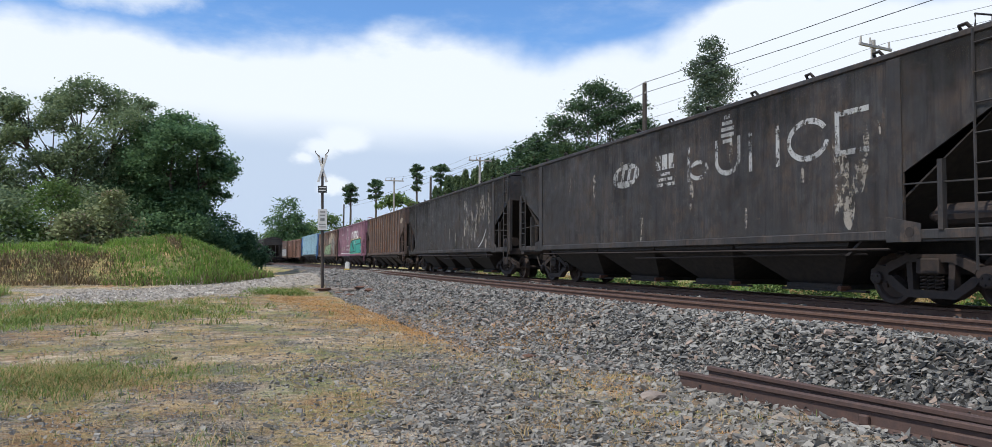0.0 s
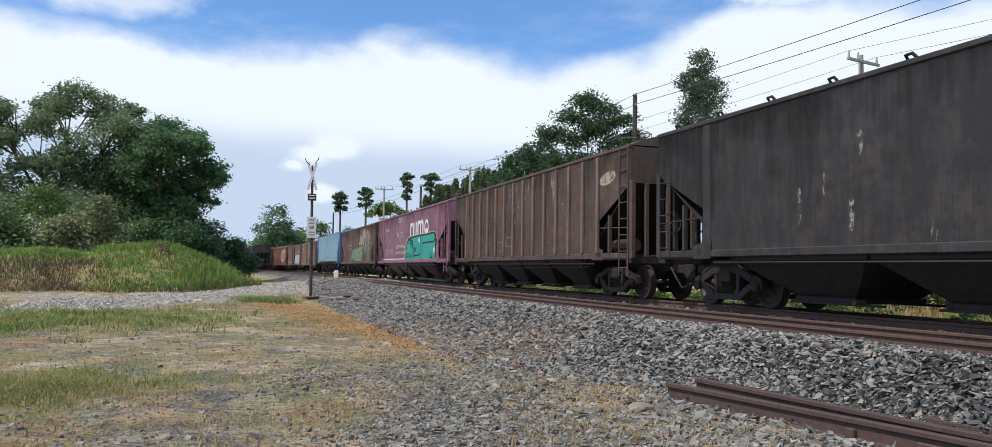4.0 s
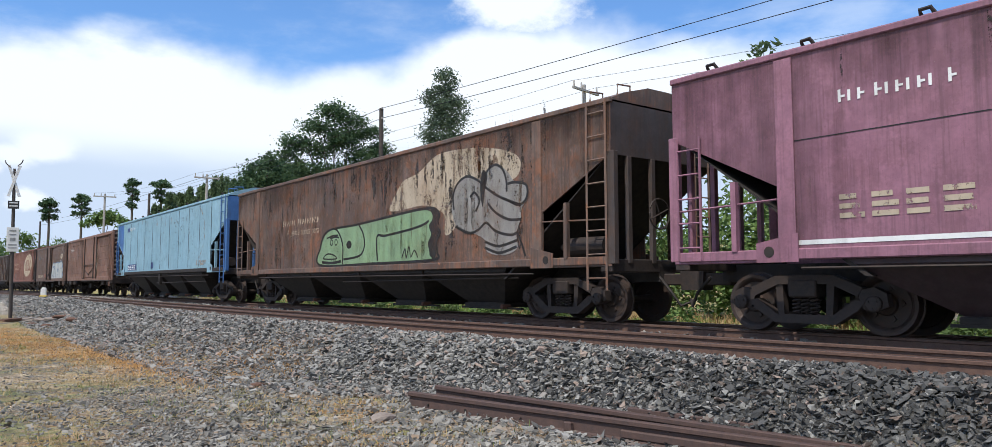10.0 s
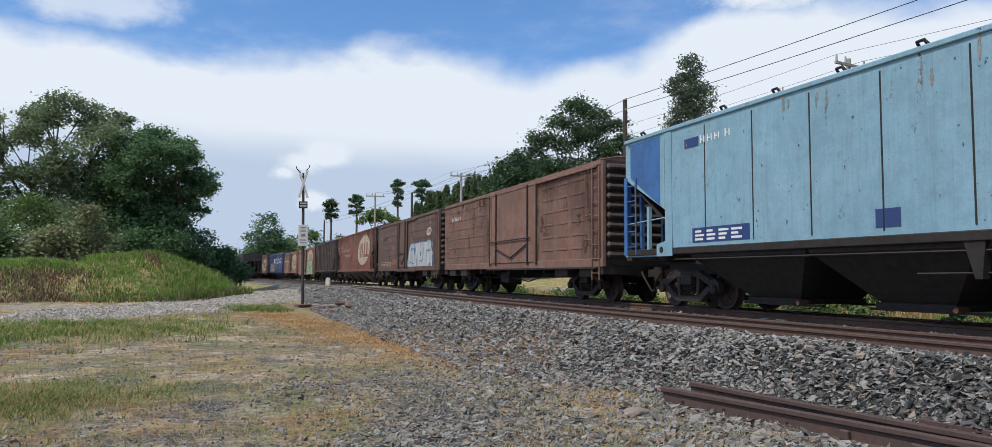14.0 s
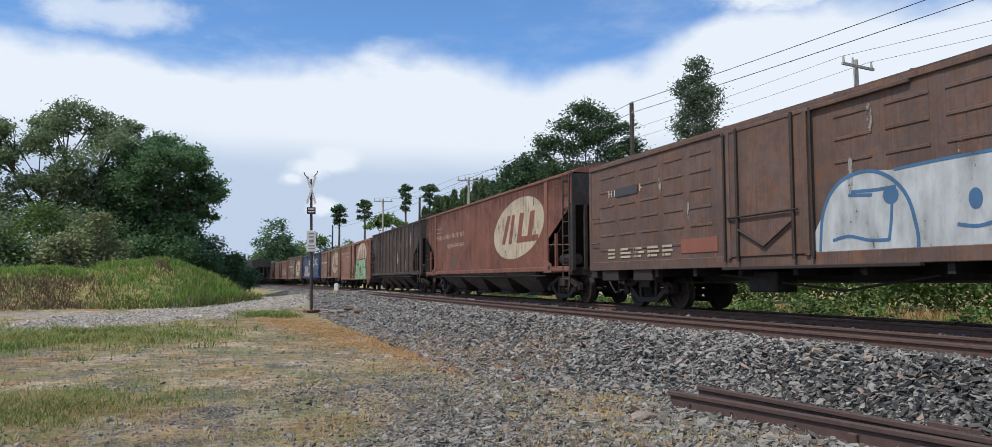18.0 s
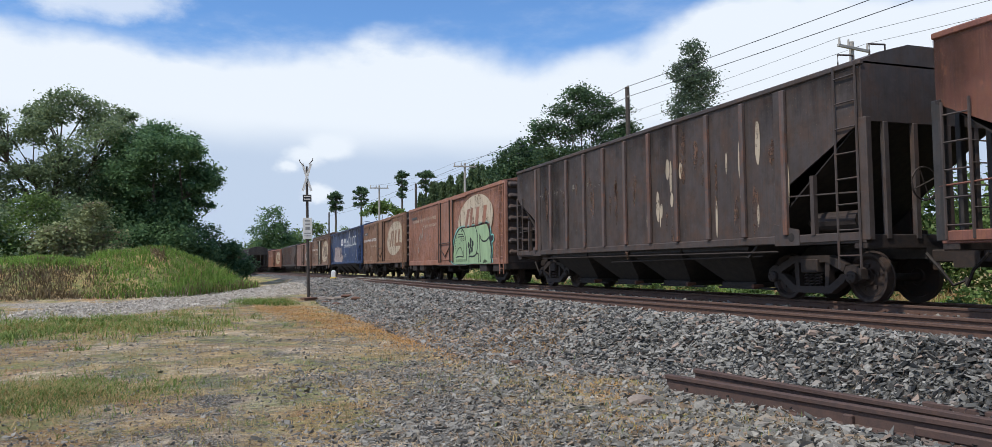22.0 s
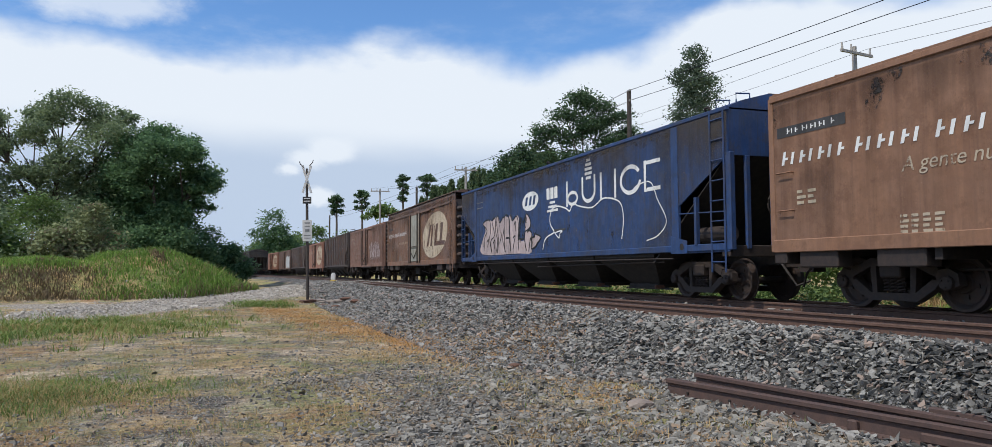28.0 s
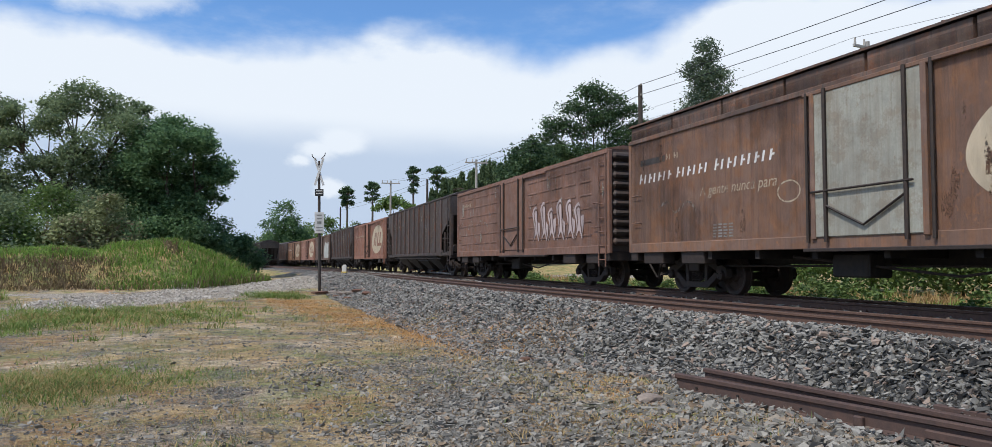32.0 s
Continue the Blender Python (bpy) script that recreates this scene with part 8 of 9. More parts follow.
    p.put("graffiti_fill", [p.loop([(1.18, 1.10), (1.27, 1.78), (1.59, 2.20), (2.13, 2.34), (2.69, 2.29), (3.46, 2.32), (4.28, 2.33), (5.01, 2.30), (5.42, 2.36), (5.80, 2.33), (6.13, 2.20), (6.20, 2.01), (6.13, 1.89), (6.21, 1.76), (6.17, 1.60), (6.08, 1.54), (6.14, 1.30), (6.09, 1.13), (5.98, 1.04), (3.92, 1.07)], 6)], K_PALEBLUE, 2, "whitish sprayed rounded shape")
    p.put("graffiti_shadow", [p.loop([(5.82, 2.29), (6.06, 2.21), (6.17, 2.03), (6.03, 1.89), (5.94, 2.00), (5.97, 2.15)], 6)], K_BLUE, 3)
    p.put("graffiti_shadow", [p.loop([(6.22, 1.72), (6.38, 1.78), (6.44, 1.61), (6.28, 1.55)], 6)], K_BLUE, 1)
    p.put("graffiti_shadow", [p.loop([(6.12, 1.51), (6.46, 1.51), (6.36, 1.31), (6.23, 1.26)], 6)], K_BLUE, 1)
    p.put("graffiti_line", p.line([(1.18, 1.12), (1.27, 1.78), (1.59, 2.20), (2.13, 2.34), (2.57, 2.21), (2.90, 1.88), (3.05, 1.39), (3.06, 1.10)], 0.06, 6), K_BLUE, 4)
    p.put("graffiti_line", p.line([(2.69, 2.29), (3.46, 2.32), (4.28, 2.33), (5.01, 2.30), (5.42, 2.36), (5.80, 2.33), (6.11, 2.21)], 0.045, 6), K_BLUE, 4)
    p.put("graffiti_line", p.line([(3.68, 1.42), (4.01, 1.38), (4.34, 1.49), (4.46, 1.76), (4.41, 2.12), (4.23, 2.29)], 0.05, 6), K_BLUE, 4)
    p.put("graffiti_line", p.line([(5.08, 1.35), (5.06, 1.64), (5.06, 1.86)], 0.05, 6), K_BLUE, 4)
    p.put("graffiti_line", p.line([(5.06, 1.88), (5.53, 1.87), (5.96, 1.88)], 0.05, 6), K_BLUE, 4)
    p.put("graffiti_line", p.line([(1.87, 2.05), (2.33, 2.03), (2.72, 2.04)], 0.05, 6), K_BLUE, 4)
    p.put("graffiti_line", p.line([(1.81, 2.00), (2.28, 1.96)], 0.05, 6), K_BLUE, 4)
    p.put("graffiti_line", p.line([(2.64, 1.84), (2.61, 1.54), (2.56, 1.26)], 0.05, 6), K_BLUE, 4)
    p.put("graffiti_line", p.line([(1.46, 1.31), (1.79, 1.36), (2.20, 1.28), (2.56, 1.27)], 0.05, 6), K_BLUE, 4)
    p.put("graffiti_line", p.line([(5.48, 1.28), (5.56, 1.09), (5.66, 1.28), (5.72, 1.08), (5.81, 1.24)], 0.05, 6), K_BLUE, 4)
    p.put("graffiti_dot", [p.oval(2.62, 1.92, 0.140, 0.130)], K_BLUE, 4)
    p.put("graffiti_dot", [p.oval(3.96, 1.74, 0.100, 0.140)], K_BLUE, 4)
    p.put("cream_oval", [p.oval(5.5, 2.76, 0.46, 0.19, 0.5)], K_CREAM, 0)
    for k in (-0.2, 0.02, 0.22):
        p.put("slanted_bar", [p.bar(5.5 + k - 0.07, 2.68, 5.5 + k + 0.05, 2.86, 0.4)], K_BROWNBAR, 1)
    p.rows_of_bars(-6.15, -4.45, 2.78, 0.15, RNG, (3, 6, 1), K_CREAM, lean=0)
    p.put("dark_plate", [p.bar(-5.8, 2.75, -4.7, 2.96)], K_PLATE, 2)
    data_table(p, -6.2, -3.0, 1.22, 1.5, K_CREAM2, 5, 3)
    p.put("red_patch", [p.bar(-2.9, 1.25, -1.6, 1.55)], K_REDOX, 0)
    smears(p, -7, 7, 1.3, 3.4, 16, K_SMEAR, 0.25, 0.5)
    # red hopper with the big oval
    p = Paint(W[8])
    big_oval(p, 4.25, 2.42, 2.35, 1.02, 0.52, K_CREAM, K_REDOX)
    p.rows_of_bars(-6.95, -2.0, 2.52, 0.2, RNG, (7, 6, 9), K_CREAM)
    p.text("A gente nunca para", -4.68, 2.13, 0.30, K_CREAM, 2.68, 0.2)
    p.put("label_frame", p.line([(-6.9, 2.86), (-6.9, 3.05), (-5.6, 3.05), (-5.6, 2.86)], 0.025, 1, True), K_CREAM2, 1)
    p.put("dark_plate", [p.bar(-4.2, 1.25, -3.1, 1.75)], K_BROWNBAR, 0)
    smears(p, 2.4, 6.6, 1.5, 3.3, 26, K_SOOT, 0.16, 0.5)
    smears(p, -7, 7, 1.3, 3.4, 26, K_RUST, 0.2, 0.8)
    # dark ribbed hopper
    for wi in (9, 15, 17):
        p = Paint(W[wi])
        smears(p, -6.5, 5.5, 1.2, 3.4, 26, K_RUST, 0.3, 1.0)
        smears(p, 1.0, 6.0, 1.4, 3.0, 16, K_CREAM2 if wi == 9 else K_SMEAR, 0.22, 0.7)
        p.rows_of_bars(-5.9, -1.2, 2.72, 0.16, RNG, (6, 5, 8), K_SMEAR)
    # red box wagon with sage graffiti over its oval
    p = Paint(W[10], 0.034)
    big_oval(p, 4.1, 2.50, 2.25, 0.95, 0.2, K_CREAM2, P_BOXRED)
    p.put("graffiti_halo", [p.loop([(0.87, 0.78), (0.88, 1.31), (1.15, 1.87), (1.62, 2.22), (2.25, 2.33), (3.05, 2.32), (4.20, 2.32), (5.25, 2.37), (5.66, 2.36), (5.95, 2.23), (6.11, 2.00), (6.13, 1.84), (6.33, 1.85), (6.43, 1.69), (6.33, 1.56), (6.22, 1.52), (6.25, 1.34), (6.20, 0.99), (6.11, 0.78), (3.97, 0.76)], 6)], K_AQUA, 0, "aqua sprayed edge")
    p.put("graffiti_shadow", [p.loop([(0.96, 0.80), (1.01, 1.31), (1.25, 1.85), (1.70, 2.17), (2.28, 2.28), (3.09, 2.27), (4.23, 2.27), (5.26, 2.32), (5.64, 2.31), (5.90, 2.20), (6.04, 1.99), (6.07, 1.79), (6.31, 1.80), (6.37, 1.68), (6.28, 1.60), (6.15, 1.56), (6.19, 1.33), (6.14, 1.00), (6.03, 0.78), (3.97, 0.77)], 6)], K_BLACK, 1)
    p.put("graffiti_fill", [p.loop([(1.05, 0.81), (1.14, 1.31), (1.35, 1.80), (1.78, 2.10), (2.30, 2.22), (3.12, 2.21), (4.33, 2.21), (5.24, 2.24), (5.57, 2.23), (5.80, 2.07), (5.91, 1.83), (5.88, 1.69), (5.98, 1.52), (6.05, 1.32), (6.01, 1.00), (5.90, 0.78), (3.97, 0.78)], 6)], K_SAGE, 2, "pale green sprayed rounded shape")
    p.put("graffiti_line", p.line([(2.30, 2.24), (2.70, 2.05), (2.93, 1.70), (3.02, 1.25), (2.98, 0.90)], 0.065, 6), K_BLACK, 3)
    p.put("graffiti_line", p.line([(3.33, 1.07), (3.91, 1.06), (4.27, 1.15), (4.48, 1.43), (4.48, 1.83), (4.34, 2.08), (4.17, 2.25)], 0.065, 6), K_BLACK, 3)
    p.put("graffiti_line", p.line([(4.27, 1.15), (4.52, 1.16), (4.59, 1.08), (4.56, 0.82)], 0.065, 6), K_BLACK, 3)
    p.put("graffiti_line", p.line([(4.82, 0.83), (4.78, 1.21), (4.76, 1.87), (4.90, 1.71), (5.20, 1.61), (5.55, 1.62), (5.89, 1.74)], 0.065, 6), K_BLACK, 3)
    p.put("graffiti_line", p.line([(3.33, 1.09), (3.33, 0.79)], 0.065, 6), K_BLACK, 3)
    p.put("graffiti_dot", [p.oval(3.60, 1.69, 0.115, 0.125)], K_BLACK, 4)
    p.put("graffiti_dot", [p.oval(3.85, 1.56, 0.115, 0.125)], K_BLACK, 4)
    p.put("graffiti_dot", [p.oval(3.75, 1.33, 0.115, 0.125)], K_BLACK, 4)
    p.put("graffiti_dot", [p.oval(3.45, 1.26, 0.115, 0.125)], K_BLACK, 4)
    p.put("graffiti_dot", [p.oval(3.31, 1.52, 0.115, 0.125)], K_BLACK, 4)
    p.put("graffiti_dot", [p.oval(3.56, 1.49, 0.115, 0.125)], K_BLACK, 4)
    p.put("eye_ring", p.ring(2.31, 1.80, 0.100, 0.100, 0.030), K_BLACK, 4)
    p.put("graffiti_dot", [p.oval(2.31, 1.80, 0.030, 0.030)], K_BLACK, 4)
    p.put("eye_ring", p.ring(2.62, 1.81, 0.100, 0.100, 0.030), K_BLACK, 4)
    p.put("graffiti_dot", [p.oval(2.62, 1.81, 0.030, 0.030)], K_BLACK, 4)
    p.put("graffiti_dot", [p.oval(2.35, 2.12, 0.050, 0.050)], K_BLACK, 4)
    p.put("graffiti_dot", [p.oval(2.00, 1.61, 0.030, 0.030)], K_BLACK, 4)
    p.put("graffiti_line", p.line([(1.85, 2.00), (2.23, 2.00), (2.54, 1.98)], 0.045, 6), K_BLACK, 4)
    p.put("graffiti_line", p.line([(1.79, 1.89), (2.23, 1.90), (2.68, 1.90)], 0.045, 6), K_BLACK, 4)
    p.put("graffiti_line", p.line([(2.51, 1.82), (2.55, 1.44), (2.59, 1.04)], 0.045, 6), K_BLACK, 4)
    p.put("graffiti_line", p.line([(1.42, 1.11), (1.65, 1.30), (1.97, 1.44), (2.20, 1.43), (2.41, 1.29), (2.54, 1.07)], 0.045, 6), K_BLACK, 4)
    p.put("graffiti_line", p.line([(1.42, 1.04), (1.99, 1.09), (2.58, 1.05)], 0.045, 6), K_BLACK, 4)
    p.put("graffiti_stitch", p.line([(1.29, 1.37), (1.43, 1.37)], 0.03, 1), K_BLACK, 4)
    p.put("graffiti_stitch", p.line([(1.31, 1.44), (1.46, 1.44)], 0.03, 1), K_BLACK, 4)
    p.put("graffiti_stitch", p.line([(1.34, 1.50), (1.48, 1.51)], 0.03, 1), K_BLACK, 4)
    p.put("graffiti_stitch", p.line([(1.36, 1.57), (1.51, 1.57)], 0.03, 1), K_BLACK, 4)
    p.put("graffiti_stitch", p.line([(1.39, 1.64), (1.53, 1.64)], 0.03, 1), K_BLACK, 4)
    p.put("graffiti_stitch", p.line([(1.41, 1.71), (1.55, 1.71)], 0.03, 1), K_BLACK, 4)
    p.put("graffiti_stitch", p.line([(1.44, 1.77), (1.58, 1.77)], 0.03, 1), K_BLACK, 4)
    p.put("graffiti_stitch", p.line([(1.46, 1.84), (1.60, 1.84)], 0.03, 1), K_BLACK, 4)
    p.put("graffiti_stitch", p.line([(1.48, 1.91), (1.63, 1.91)], 0.03, 1), K_BLACK, 4)
    for k in range(15):
        x = 1.45 + 0.100 * k
        p.put("graffiti_tooth", p.line([(x, 0.85), (x + 0.02, 0.97)], 0.025, 2), K_BLACK, 4)
    p.put("graffiti_tag", p.line([(5.22, 0.88), (5.15, 0.81), (5.27, 0.82), (5.34, 0.92), (5.34, 0.80), (5.44, 0.91), (5.46, 0.80), (5.55, 0.87), (5.64, 0.81)], 0.035, 6), K_BLACK, 4)
    p.rows_of_bars(-6.7, -1.75, 2.90, 0.16, RNG, (7, 6, 9), K_CREAM2)
    p.text("A gente nunca para", -4.4, 2.58, 0.28, K_CREAM2, 2.6, 0.2)
    p.put("dark_plate", [p.bar(-6.9, 3.1, -5.7, 3.22)], K_PLATE, 1)
    smears(p, -7, 0, 1.2, 3.2, 16, K_SMEAR, 0.3, 0.6)
    # tan box wagon
    p = Paint(W[11])
    p.rows_of_bars(-6.75, -1.85, 2.42, 0.2, RNG, (7, 6, 9), K_WHITE)
    p.text("A gente nunca para", -4.3, 2.02, 0.30, K_CREAM2, 2.5, 0.2)
    p.put("dark_plate", [p.bar(-6.85, 2.90, -5.3, 3.08, 0.0)], K_PLATE, 0)
    p.rows_of_bars(-6.6, -5.5, 2.95, 0.08, RNG, (3, 6, 1), K_WHITE, lean=0)
    data_table(p, -4.35, -3.6, 1.14, 1.44, K_CREAM2, 4, 4)
    data_table(p, -6.4, -5.9, 1.72, 2.0, K_CREAM, 2, 3)
    big_oval(p, 4.1, 2.35, 2.2, 0.98, 0.4, K_CREAM2, P_TAN)
    smears(p, -7, 7, 3.0, 3.5, 30, K_SOOT, 0.5, 0.35)
    # blue hopper
    p = Paint(W[12])
    small_marks(p, -1.33, 2.82, 0.0, 2.40, K_WHITE, P_NAVY)
    maker_mark(p, 1.42, 6.45, 2.42, 3.14, K_WHITE)
    p.put("graffiti_fill", [p.loop([(-6.24, 1.24), (-6.13, 1.80), (-5.80, 2.12), (-6.18, 2.41), (-5.38, 2.48), (-5.05, 2.41), (-4.75, 2.51), (-4.41, 2.57), (-4.17, 2.32), (-3.78, 2.50), (-3.32, 2.45), (-3.11, 2.55), (-2.95, 2.32), (-2.57, 2.45), (-2.35, 2.32), (-2.29, 1.67), (-1.83, 1.64), (-1.78, 2.17), (-1.62, 2.44), (-1.34, 2.26), (-1.33, 2.00), (-1.60, 1.87), (-1.20, 1.81), (-1.24, 1.20), (-2.42, 1.19)], 3)], K_PINK, 0, "jagged pinkish white graffiti letters")
    p.put("graffiti_shadow", [p.loop([(-2.41, 1.67), (-2.31, 2.22), (-2.19, 2.44), (-1.96, 2.19), (-1.66, 2.37), (-1.63, 2.04), (-1.86, 1.82), (-1.83, 1.55), (-2.17, 1.53)], 3)], K_SOOT, 2)
    p.put("graffiti_arrow", [p.loop([(-1.23, 1.29), (-1.22, 1.66), (-0.95, 1.68), (-1.02, 1.78), (-0.76, 1.71), (-0.48, 1.66), (-0.77, 1.47), (-0.91, 1.37), (-1.17, 1.30)], 3)], K_PINK, 0)
    p.put("graffiti_line", p.line([(-5.87, 1.25), (-5.92, 1.82), (-5.62, 2.10), (-6.12, 2.38), (-5.36, 2.48), (-5.22, 2.07), (-5.34, 1.79), (-5.08, 1.24)], 0.05, 4), K_BLACK, 3)
    p.put("graffiti_line", p.line([(-5.08, 1.25), (-5.21, 1.69), (-4.79, 1.90), (-5.05, 2.41), (-4.73, 2.49), (-4.66, 2.03), (-4.46, 1.65), (-4.63, 1.25)], 0.05, 4), K_BLACK, 3)
    p.put("graffiti_line", p.line([(-4.50, 1.25), (-4.36, 1.73), (-4.60, 2.42), (-4.41, 2.56), (-4.22, 2.31), (-3.80, 2.49), (-3.79, 2.07), (-3.92, 1.70), (-3.64, 1.27)], 0.05, 4), K_BLACK, 3)
    p.put("graffiti_line", p.line([(-3.69, 1.28), (-3.75, 1.83), (-3.73, 2.48), (-3.32, 2.45), (-3.27, 1.79), (-3.13, 1.28)], 0.05, 4), K_BLACK, 3)
    p.put("graffiti_line", p.line([(-3.61, 1.74), (-3.25, 1.74)], 0.05, 4), K_BLACK, 3)
    p.put("graffiti_line", p.line([(-3.13, 1.28), (-3.23, 2.16), (-3.11, 2.53), (-2.97, 2.30), (-2.55, 2.43), (-2.37, 2.10), (-2.42, 1.74), (-2.36, 1.29)], 0.05, 4), K_BLACK, 3)
    p.put("graffiti_line", p.line([(-2.92, 1.71), (-2.69, 1.78), (-2.82, 1.51), (-2.91, 1.31)], 0.05, 4), K_BLACK, 3)
    p.put("graffiti_line", p.line([(-2.37, 1.66), (-2.28, 1.85), (-2.19, 2.36), (-1.96, 2.19), (-1.66, 2.44), (-1.34, 2.24), (-1.37, 1.99), (-1.82, 1.86), (-1.85, 1.67), (-1.68, 1.26)], 0.05, 4), K_BLACK, 3)
    p.put("graffiti_line", p.line([(-2.31, 1.66), (-1.83, 1.65)], 0.05, 4), K_BLACK, 3)
    p.put("graffiti_line", p.line([(-1.60, 1.85), (-1.39, 1.90), (-1.20, 1.75), (-1.36, 1.57), (-1.48, 1.23)], 0.05, 4), K_BLACK, 3)
    p.put("graffiti_line", p.line([(-1.23, 1.29), (-1.22, 1.64), (-0.95, 1.68), (-1.02, 1.78), (-0.48, 1.65), (-0.77, 1.47), (-0.91, 1.37), (-1.20, 1.30)], 0.05, 4), K_BLACK, 3)
    p.put("graffiti_line", p.line([(-5.66, 1.66), (-5.46, 1.77), (-5.58, 1.48)], 0.05, 4), K_BLACK, 3)
    p.put("graffiti_line", p.line([(-4.96, 1.59), (-4.75, 1.72), (-4.81, 1.40)], 0.05, 4), K_BLACK, 3)
    p.put("graffiti_line", p.line([(-4.24, 1.58), (-4.06, 1.85), (-4.13, 1.99)], 0.05, 4), K_BLACK, 3)
    p.put("graffiti_line", p.line([(-2.80, 2.14), (-2.63, 2.25), (-2.64, 1.94)], 0.05, 4), K_BLACK, 3)
    p.put("graffiti_outline", p.line([(-0.32, 1.25), (-0.18, 1.52), (0.11, 1.65), (0.53, 1.75), (0.30, 1.96), (0.24, 2.17), (0.39, 2.42), (0.81, 2.49), (1.36, 2.39), (1.64, 2.29), (1.80, 2.43), (1.99, 2.46), (2.13, 2.40)], 0.045, 6), K_WHITE, 2)
    p.put("graffiti_outline", p.line([(0.47, 1.74), (0.66, 1.73), (0.91, 1.76), (1.13, 1.75), (0.98, 1.70), (0.91, 1.57), (0.72, 1.64), (0.63, 1.71)], 0.04, 6), K_WHITE, 2)
    p.put("graffiti_spike", [p.loop([(0.29, 1.96), (0.42, 1.85), (0.79, 1.83), (1.37, 1.82), (1.16, 1.76), (0.66, 1.75), (0.42, 1.81)], 6)], K_PLATE, 1)
    p.put("graffiti_outline", p.line([(2.13, 2.40), (3.03, 2.28), (3.73, 2.46), (4.53, 2.30), (4.73, 1.9), (4.63, 1.38)], 0.04, 8), K_WHITE, 2)
    p.put("graffiti_outline", p.line([(5.1, 2.45), (5.4, 2.6), (6.0, 2.62), (6.3, 2.2), (6.65, 1.7), (6.3, 1.4), (5.8, 1.3)], 0.03, 8), K_WHITE, 2)
    p.put("label_frame", p.line([(-7.2, 3.0), (-7.2, 3.2), (-6.1, 3.2), (-6.1, 3.0)], 0.025, 1, True), K_GREY, 1)
    smears(p, -7, 7, 1.2, 2.0, 8, K_SOOT, 0.3, 0.4)
    smears(p, -7, 7, 3.5, 3.68, 50, K_SOOT, 1.1, 0.18)
    smears(p, -7, 7, 2.6, 3.5, 8, K_SOOT, 0.10, 0.6)
    # brown box wagon with the grey door
    p = Paint(W[13])
    big_oval(p, 4.0, 2.30, 2.28, 1.06, 0.40, K_CREAM, K_BROWNBAR)
    p.rows_of_bars(-6.95, -2.05, 2.56, 0.2, RNG, (7, 6, 9), K_WHITE)
    p.text("A gente nunca para", -4.45, 2.08, 0.30, K_CREAM2, 2.4, 0.2)
    p.put("dark_plate", [p.bar(-6.9, 2.98, -5.8, 3.12)], K_PLATE, 0)
    p.rows_of_bars(-5.75, -5.2, 3.0, 0.12, RNG, (2, 2), K_CREAM2, lean=0)
    data_table(p, -4.0, -3.3, 1.2, 1.5, K_GREY, 4, 5)
    p.put("graffiti_line", p.ring(-1.75, 1.95, 0.3, 0.2, 0.03), K_CREAM2, 1)
    p.put("graffiti_line", p.line([(-6.2, 1.9), (-5.7, 2.05), (-5.4, 1.8), (-4.9, 2.0), (-4.6, 1.8)], 0.06, 6), K_SMEAR, 1)
    smears(p, -7, 7, 1.2, 3.2, 26, K_RUST, 0.35, 0.7)
    smears(p, 2.0, 6.0, 1.4, 2.2, 20, K_SOOT, 0.2, 0.4)
    # red-brown box wagon with white graffiti
    p = Paint(W[14], 0.016)
    for i, x in enumerate((1.9, 2.6, 3.2, 3.9, 4.6, 5.2)):
        k = 0.12 * math.sin(2.3 * i)
        p.put("graffiti_fill", [p.loop([(x, 1.35), (x + 0.12, 1.8), (x - 0.05, 2.3 + k), (x + 0.3, 2.5 + k), (x + 0.42, 2.0), (x + 0.62, 1.9 - k), (x + 0.5, 1.35), (x + 0.3, 1.6)], 3)], K_PINK, i % 2, "white sprayed graffiti letter")
        p.put("graffiti_line", p.line([(x + 0.05, 1.4), (x + 0.2, 1.9), (x + 0.1, 2.3 + k), (x + 0.35, 2.35 + k), (x + 0.4, 1.8), (x + 0.55, 1.4)], 0.06, 5), K_BROWNBAR, 2)
    p.put("graffiti_line", p.line([(-7.0, 1.7), (-6.4, 2.4), (-5.8, 1.8), (-5.2, 2.4), (-4.6, 1.7), (-4.0, 2.3), (-3.2, 2.2), (-2.6, 1.8)], 0.06, 7), K_SMEAR, 1)
    p.rows_of_bars(-6.4, -5.0, 3.0, 0.13, RNG, (3, 6, 1), K_CREAM2, lean=0)
    smears(p, -7, 7, 1.2, 3.3, 22, K_SMEAR, 0.3, 0.5)
    # further wagons
    p = Paint(W[16])
    big_oval(p, 4.1, 2.30, 2.25, 1.0, 0.3, K_CREAM, P_BOXRED)
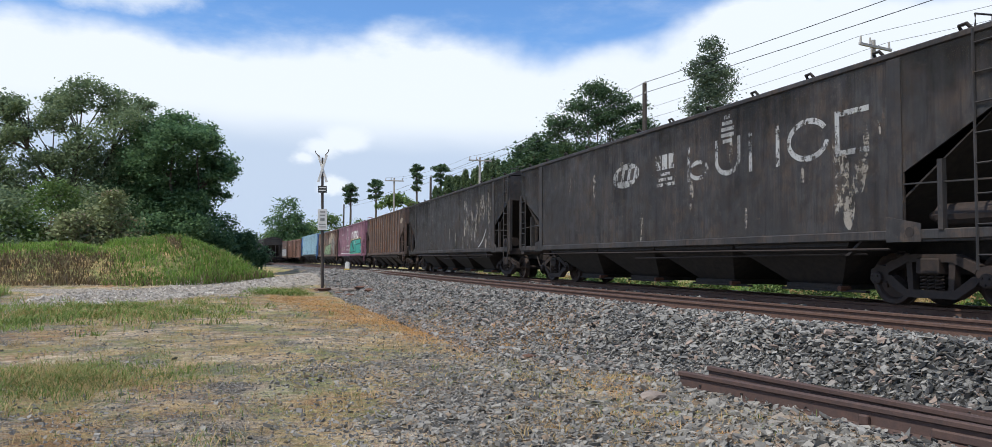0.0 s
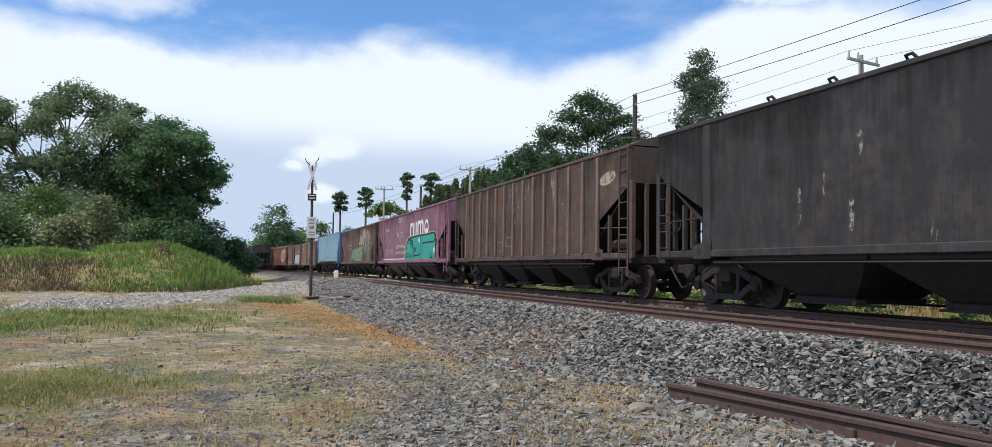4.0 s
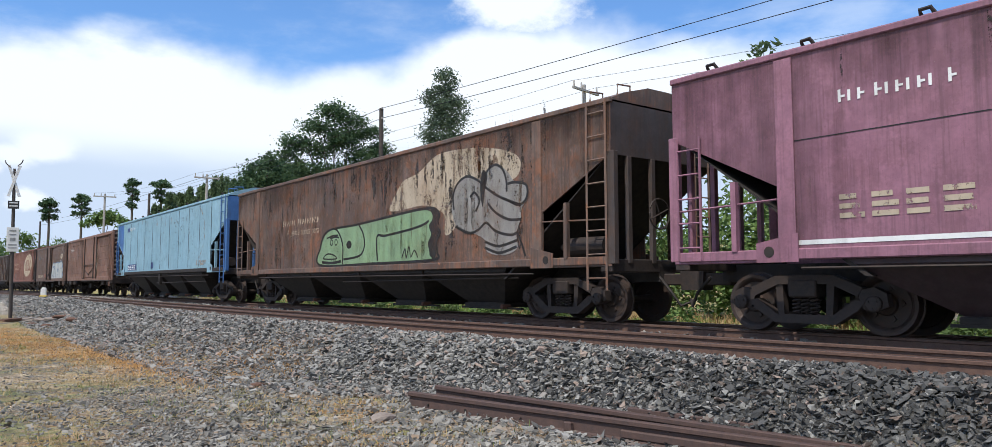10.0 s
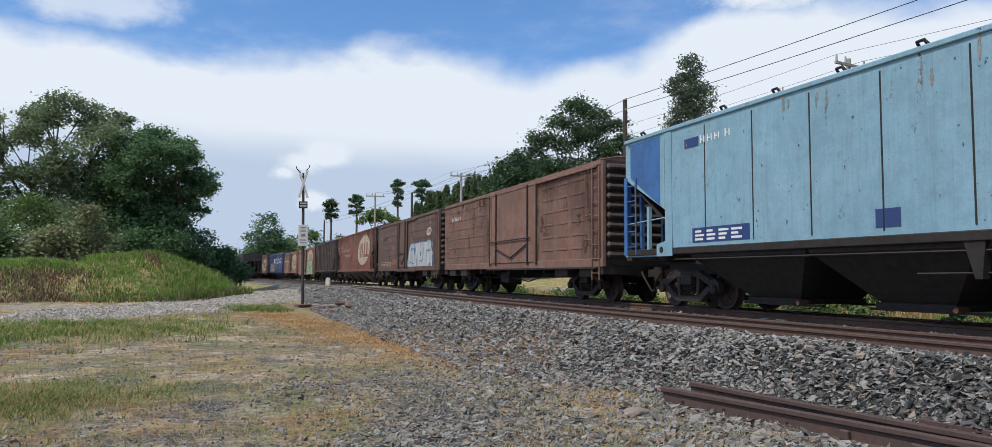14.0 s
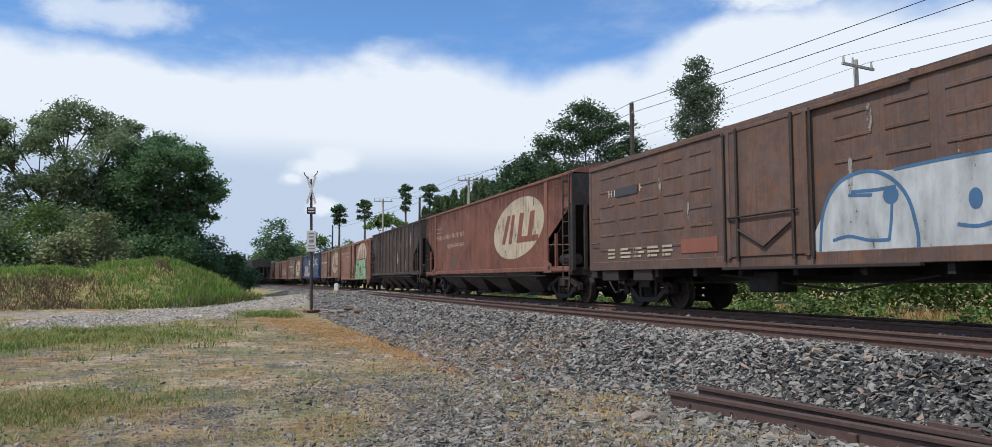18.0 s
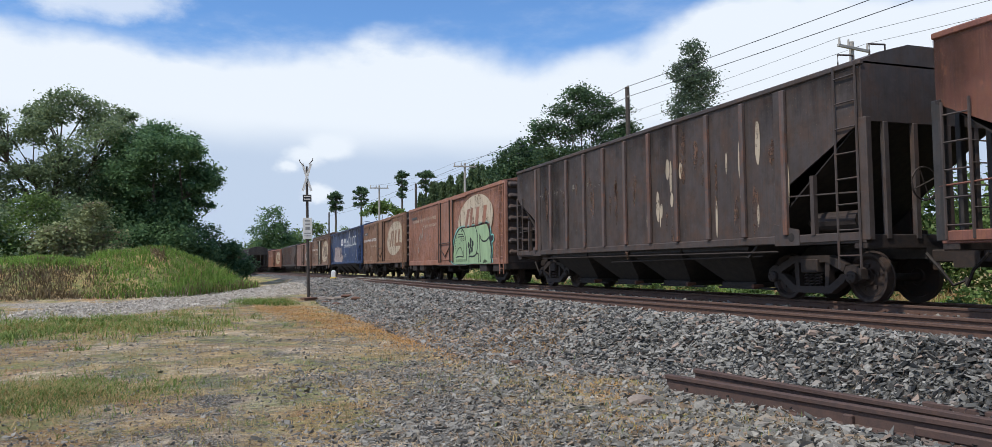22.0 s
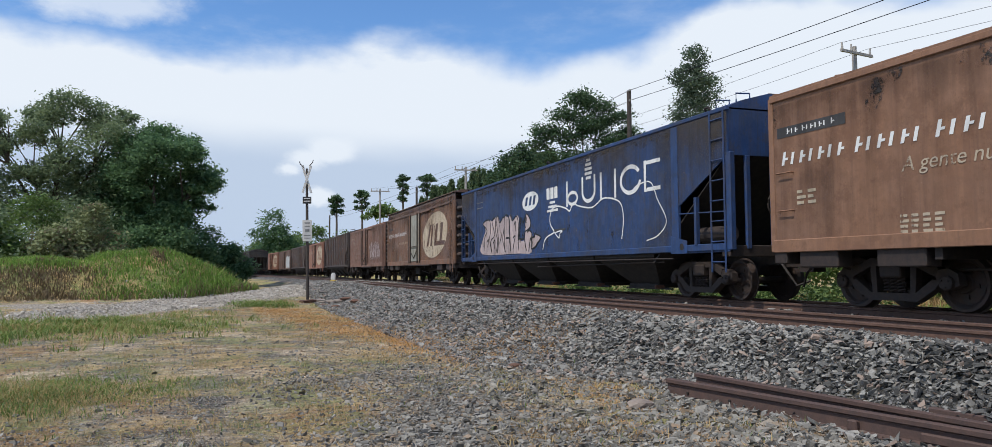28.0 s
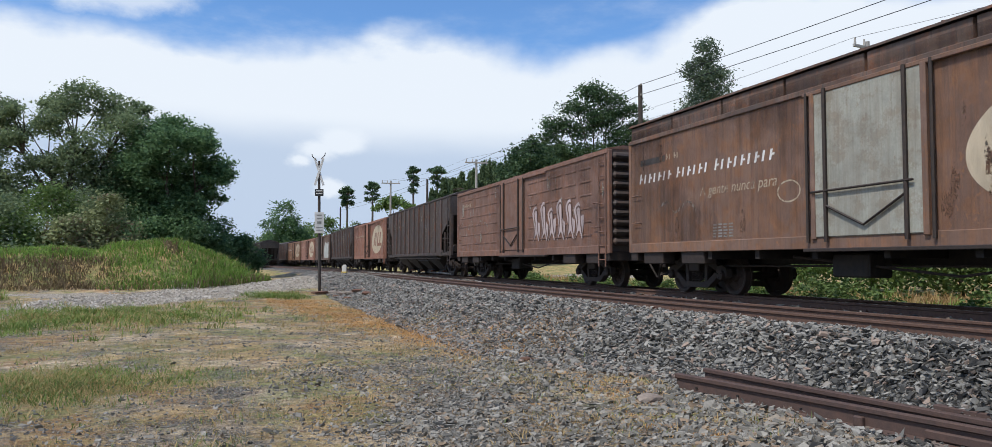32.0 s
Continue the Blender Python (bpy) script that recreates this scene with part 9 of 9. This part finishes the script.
    p.rows_of_bars(-6.7, -2.0, 2.62, 0.18, RNG, (7, 6, 9), K_CREAM2)
    p = Paint(W[18], 0.016)
    p.put("graffiti_fill", [p.loop([(2.2, 1.2), (2.0, 2.3), (3.2, 2.9), (4.6, 2.7), (5.6, 2.9), (6.2, 2.0), (6.0, 1.2)], 5)], K_PALEBLUE, 0, "pale sprayed graffiti")

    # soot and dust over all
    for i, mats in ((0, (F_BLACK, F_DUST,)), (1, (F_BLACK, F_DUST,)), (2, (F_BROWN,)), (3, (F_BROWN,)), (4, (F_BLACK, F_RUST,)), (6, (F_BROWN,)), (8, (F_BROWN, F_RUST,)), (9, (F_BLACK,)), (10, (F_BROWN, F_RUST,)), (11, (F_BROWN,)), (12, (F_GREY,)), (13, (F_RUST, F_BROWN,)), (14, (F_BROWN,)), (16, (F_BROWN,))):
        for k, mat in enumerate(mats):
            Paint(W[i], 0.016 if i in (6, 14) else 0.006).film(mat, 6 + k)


paint_train()


def far_wagons():
    """The tail of the train repeats the kinds seen before it."""
    for i in range(19, len(LEN)):
        c = copy_thing(W[i], pose(0, 0, 0))
        for o in c.children_recursive:
            if o.name.startswith("wheelset"):
                WHEELSETS.append(o)
        W[i] = c


far_wagons()
make_parked_wagon()
for _i, _w in enumerate(W):
    wagon_at(_w, BOUNDS[_i], BOUNDS[_i + 1])


# ---- what moves ----
def motions():
    """The train runs towards the eye and past it; its wheels roll."""
    for w, mid in WAGONS:
        rows = []
        for k in range(17):
            t = 2.0 * k
            u = mid - travelled(t)
            x, y, th = on_line(u, LAT_MAIN)
            rows.append((t, pose(float(x), float(y), 0.0, 0, 0, math.degrees(float(th)) - 90)))
        walk(w, rows)
    rows = []
    for k in range(481):
        t = k / 15
        rows.append((t, pose(0, 0, 0, 0, math.degrees(travelled(t) / R_WHEEL) % 360, 0)))
    walk(WHEELSETS[0], rows)
    rolled = WHEELSETS[0].animation_data
    for ws in WHEELSETS[1:]:
        ws.rotation_mode = "QUATERNION"
        keys = ws.animation_data_create()
        keys.action, keys.action_slot = rolled.action, rolled.action_slot


motions()
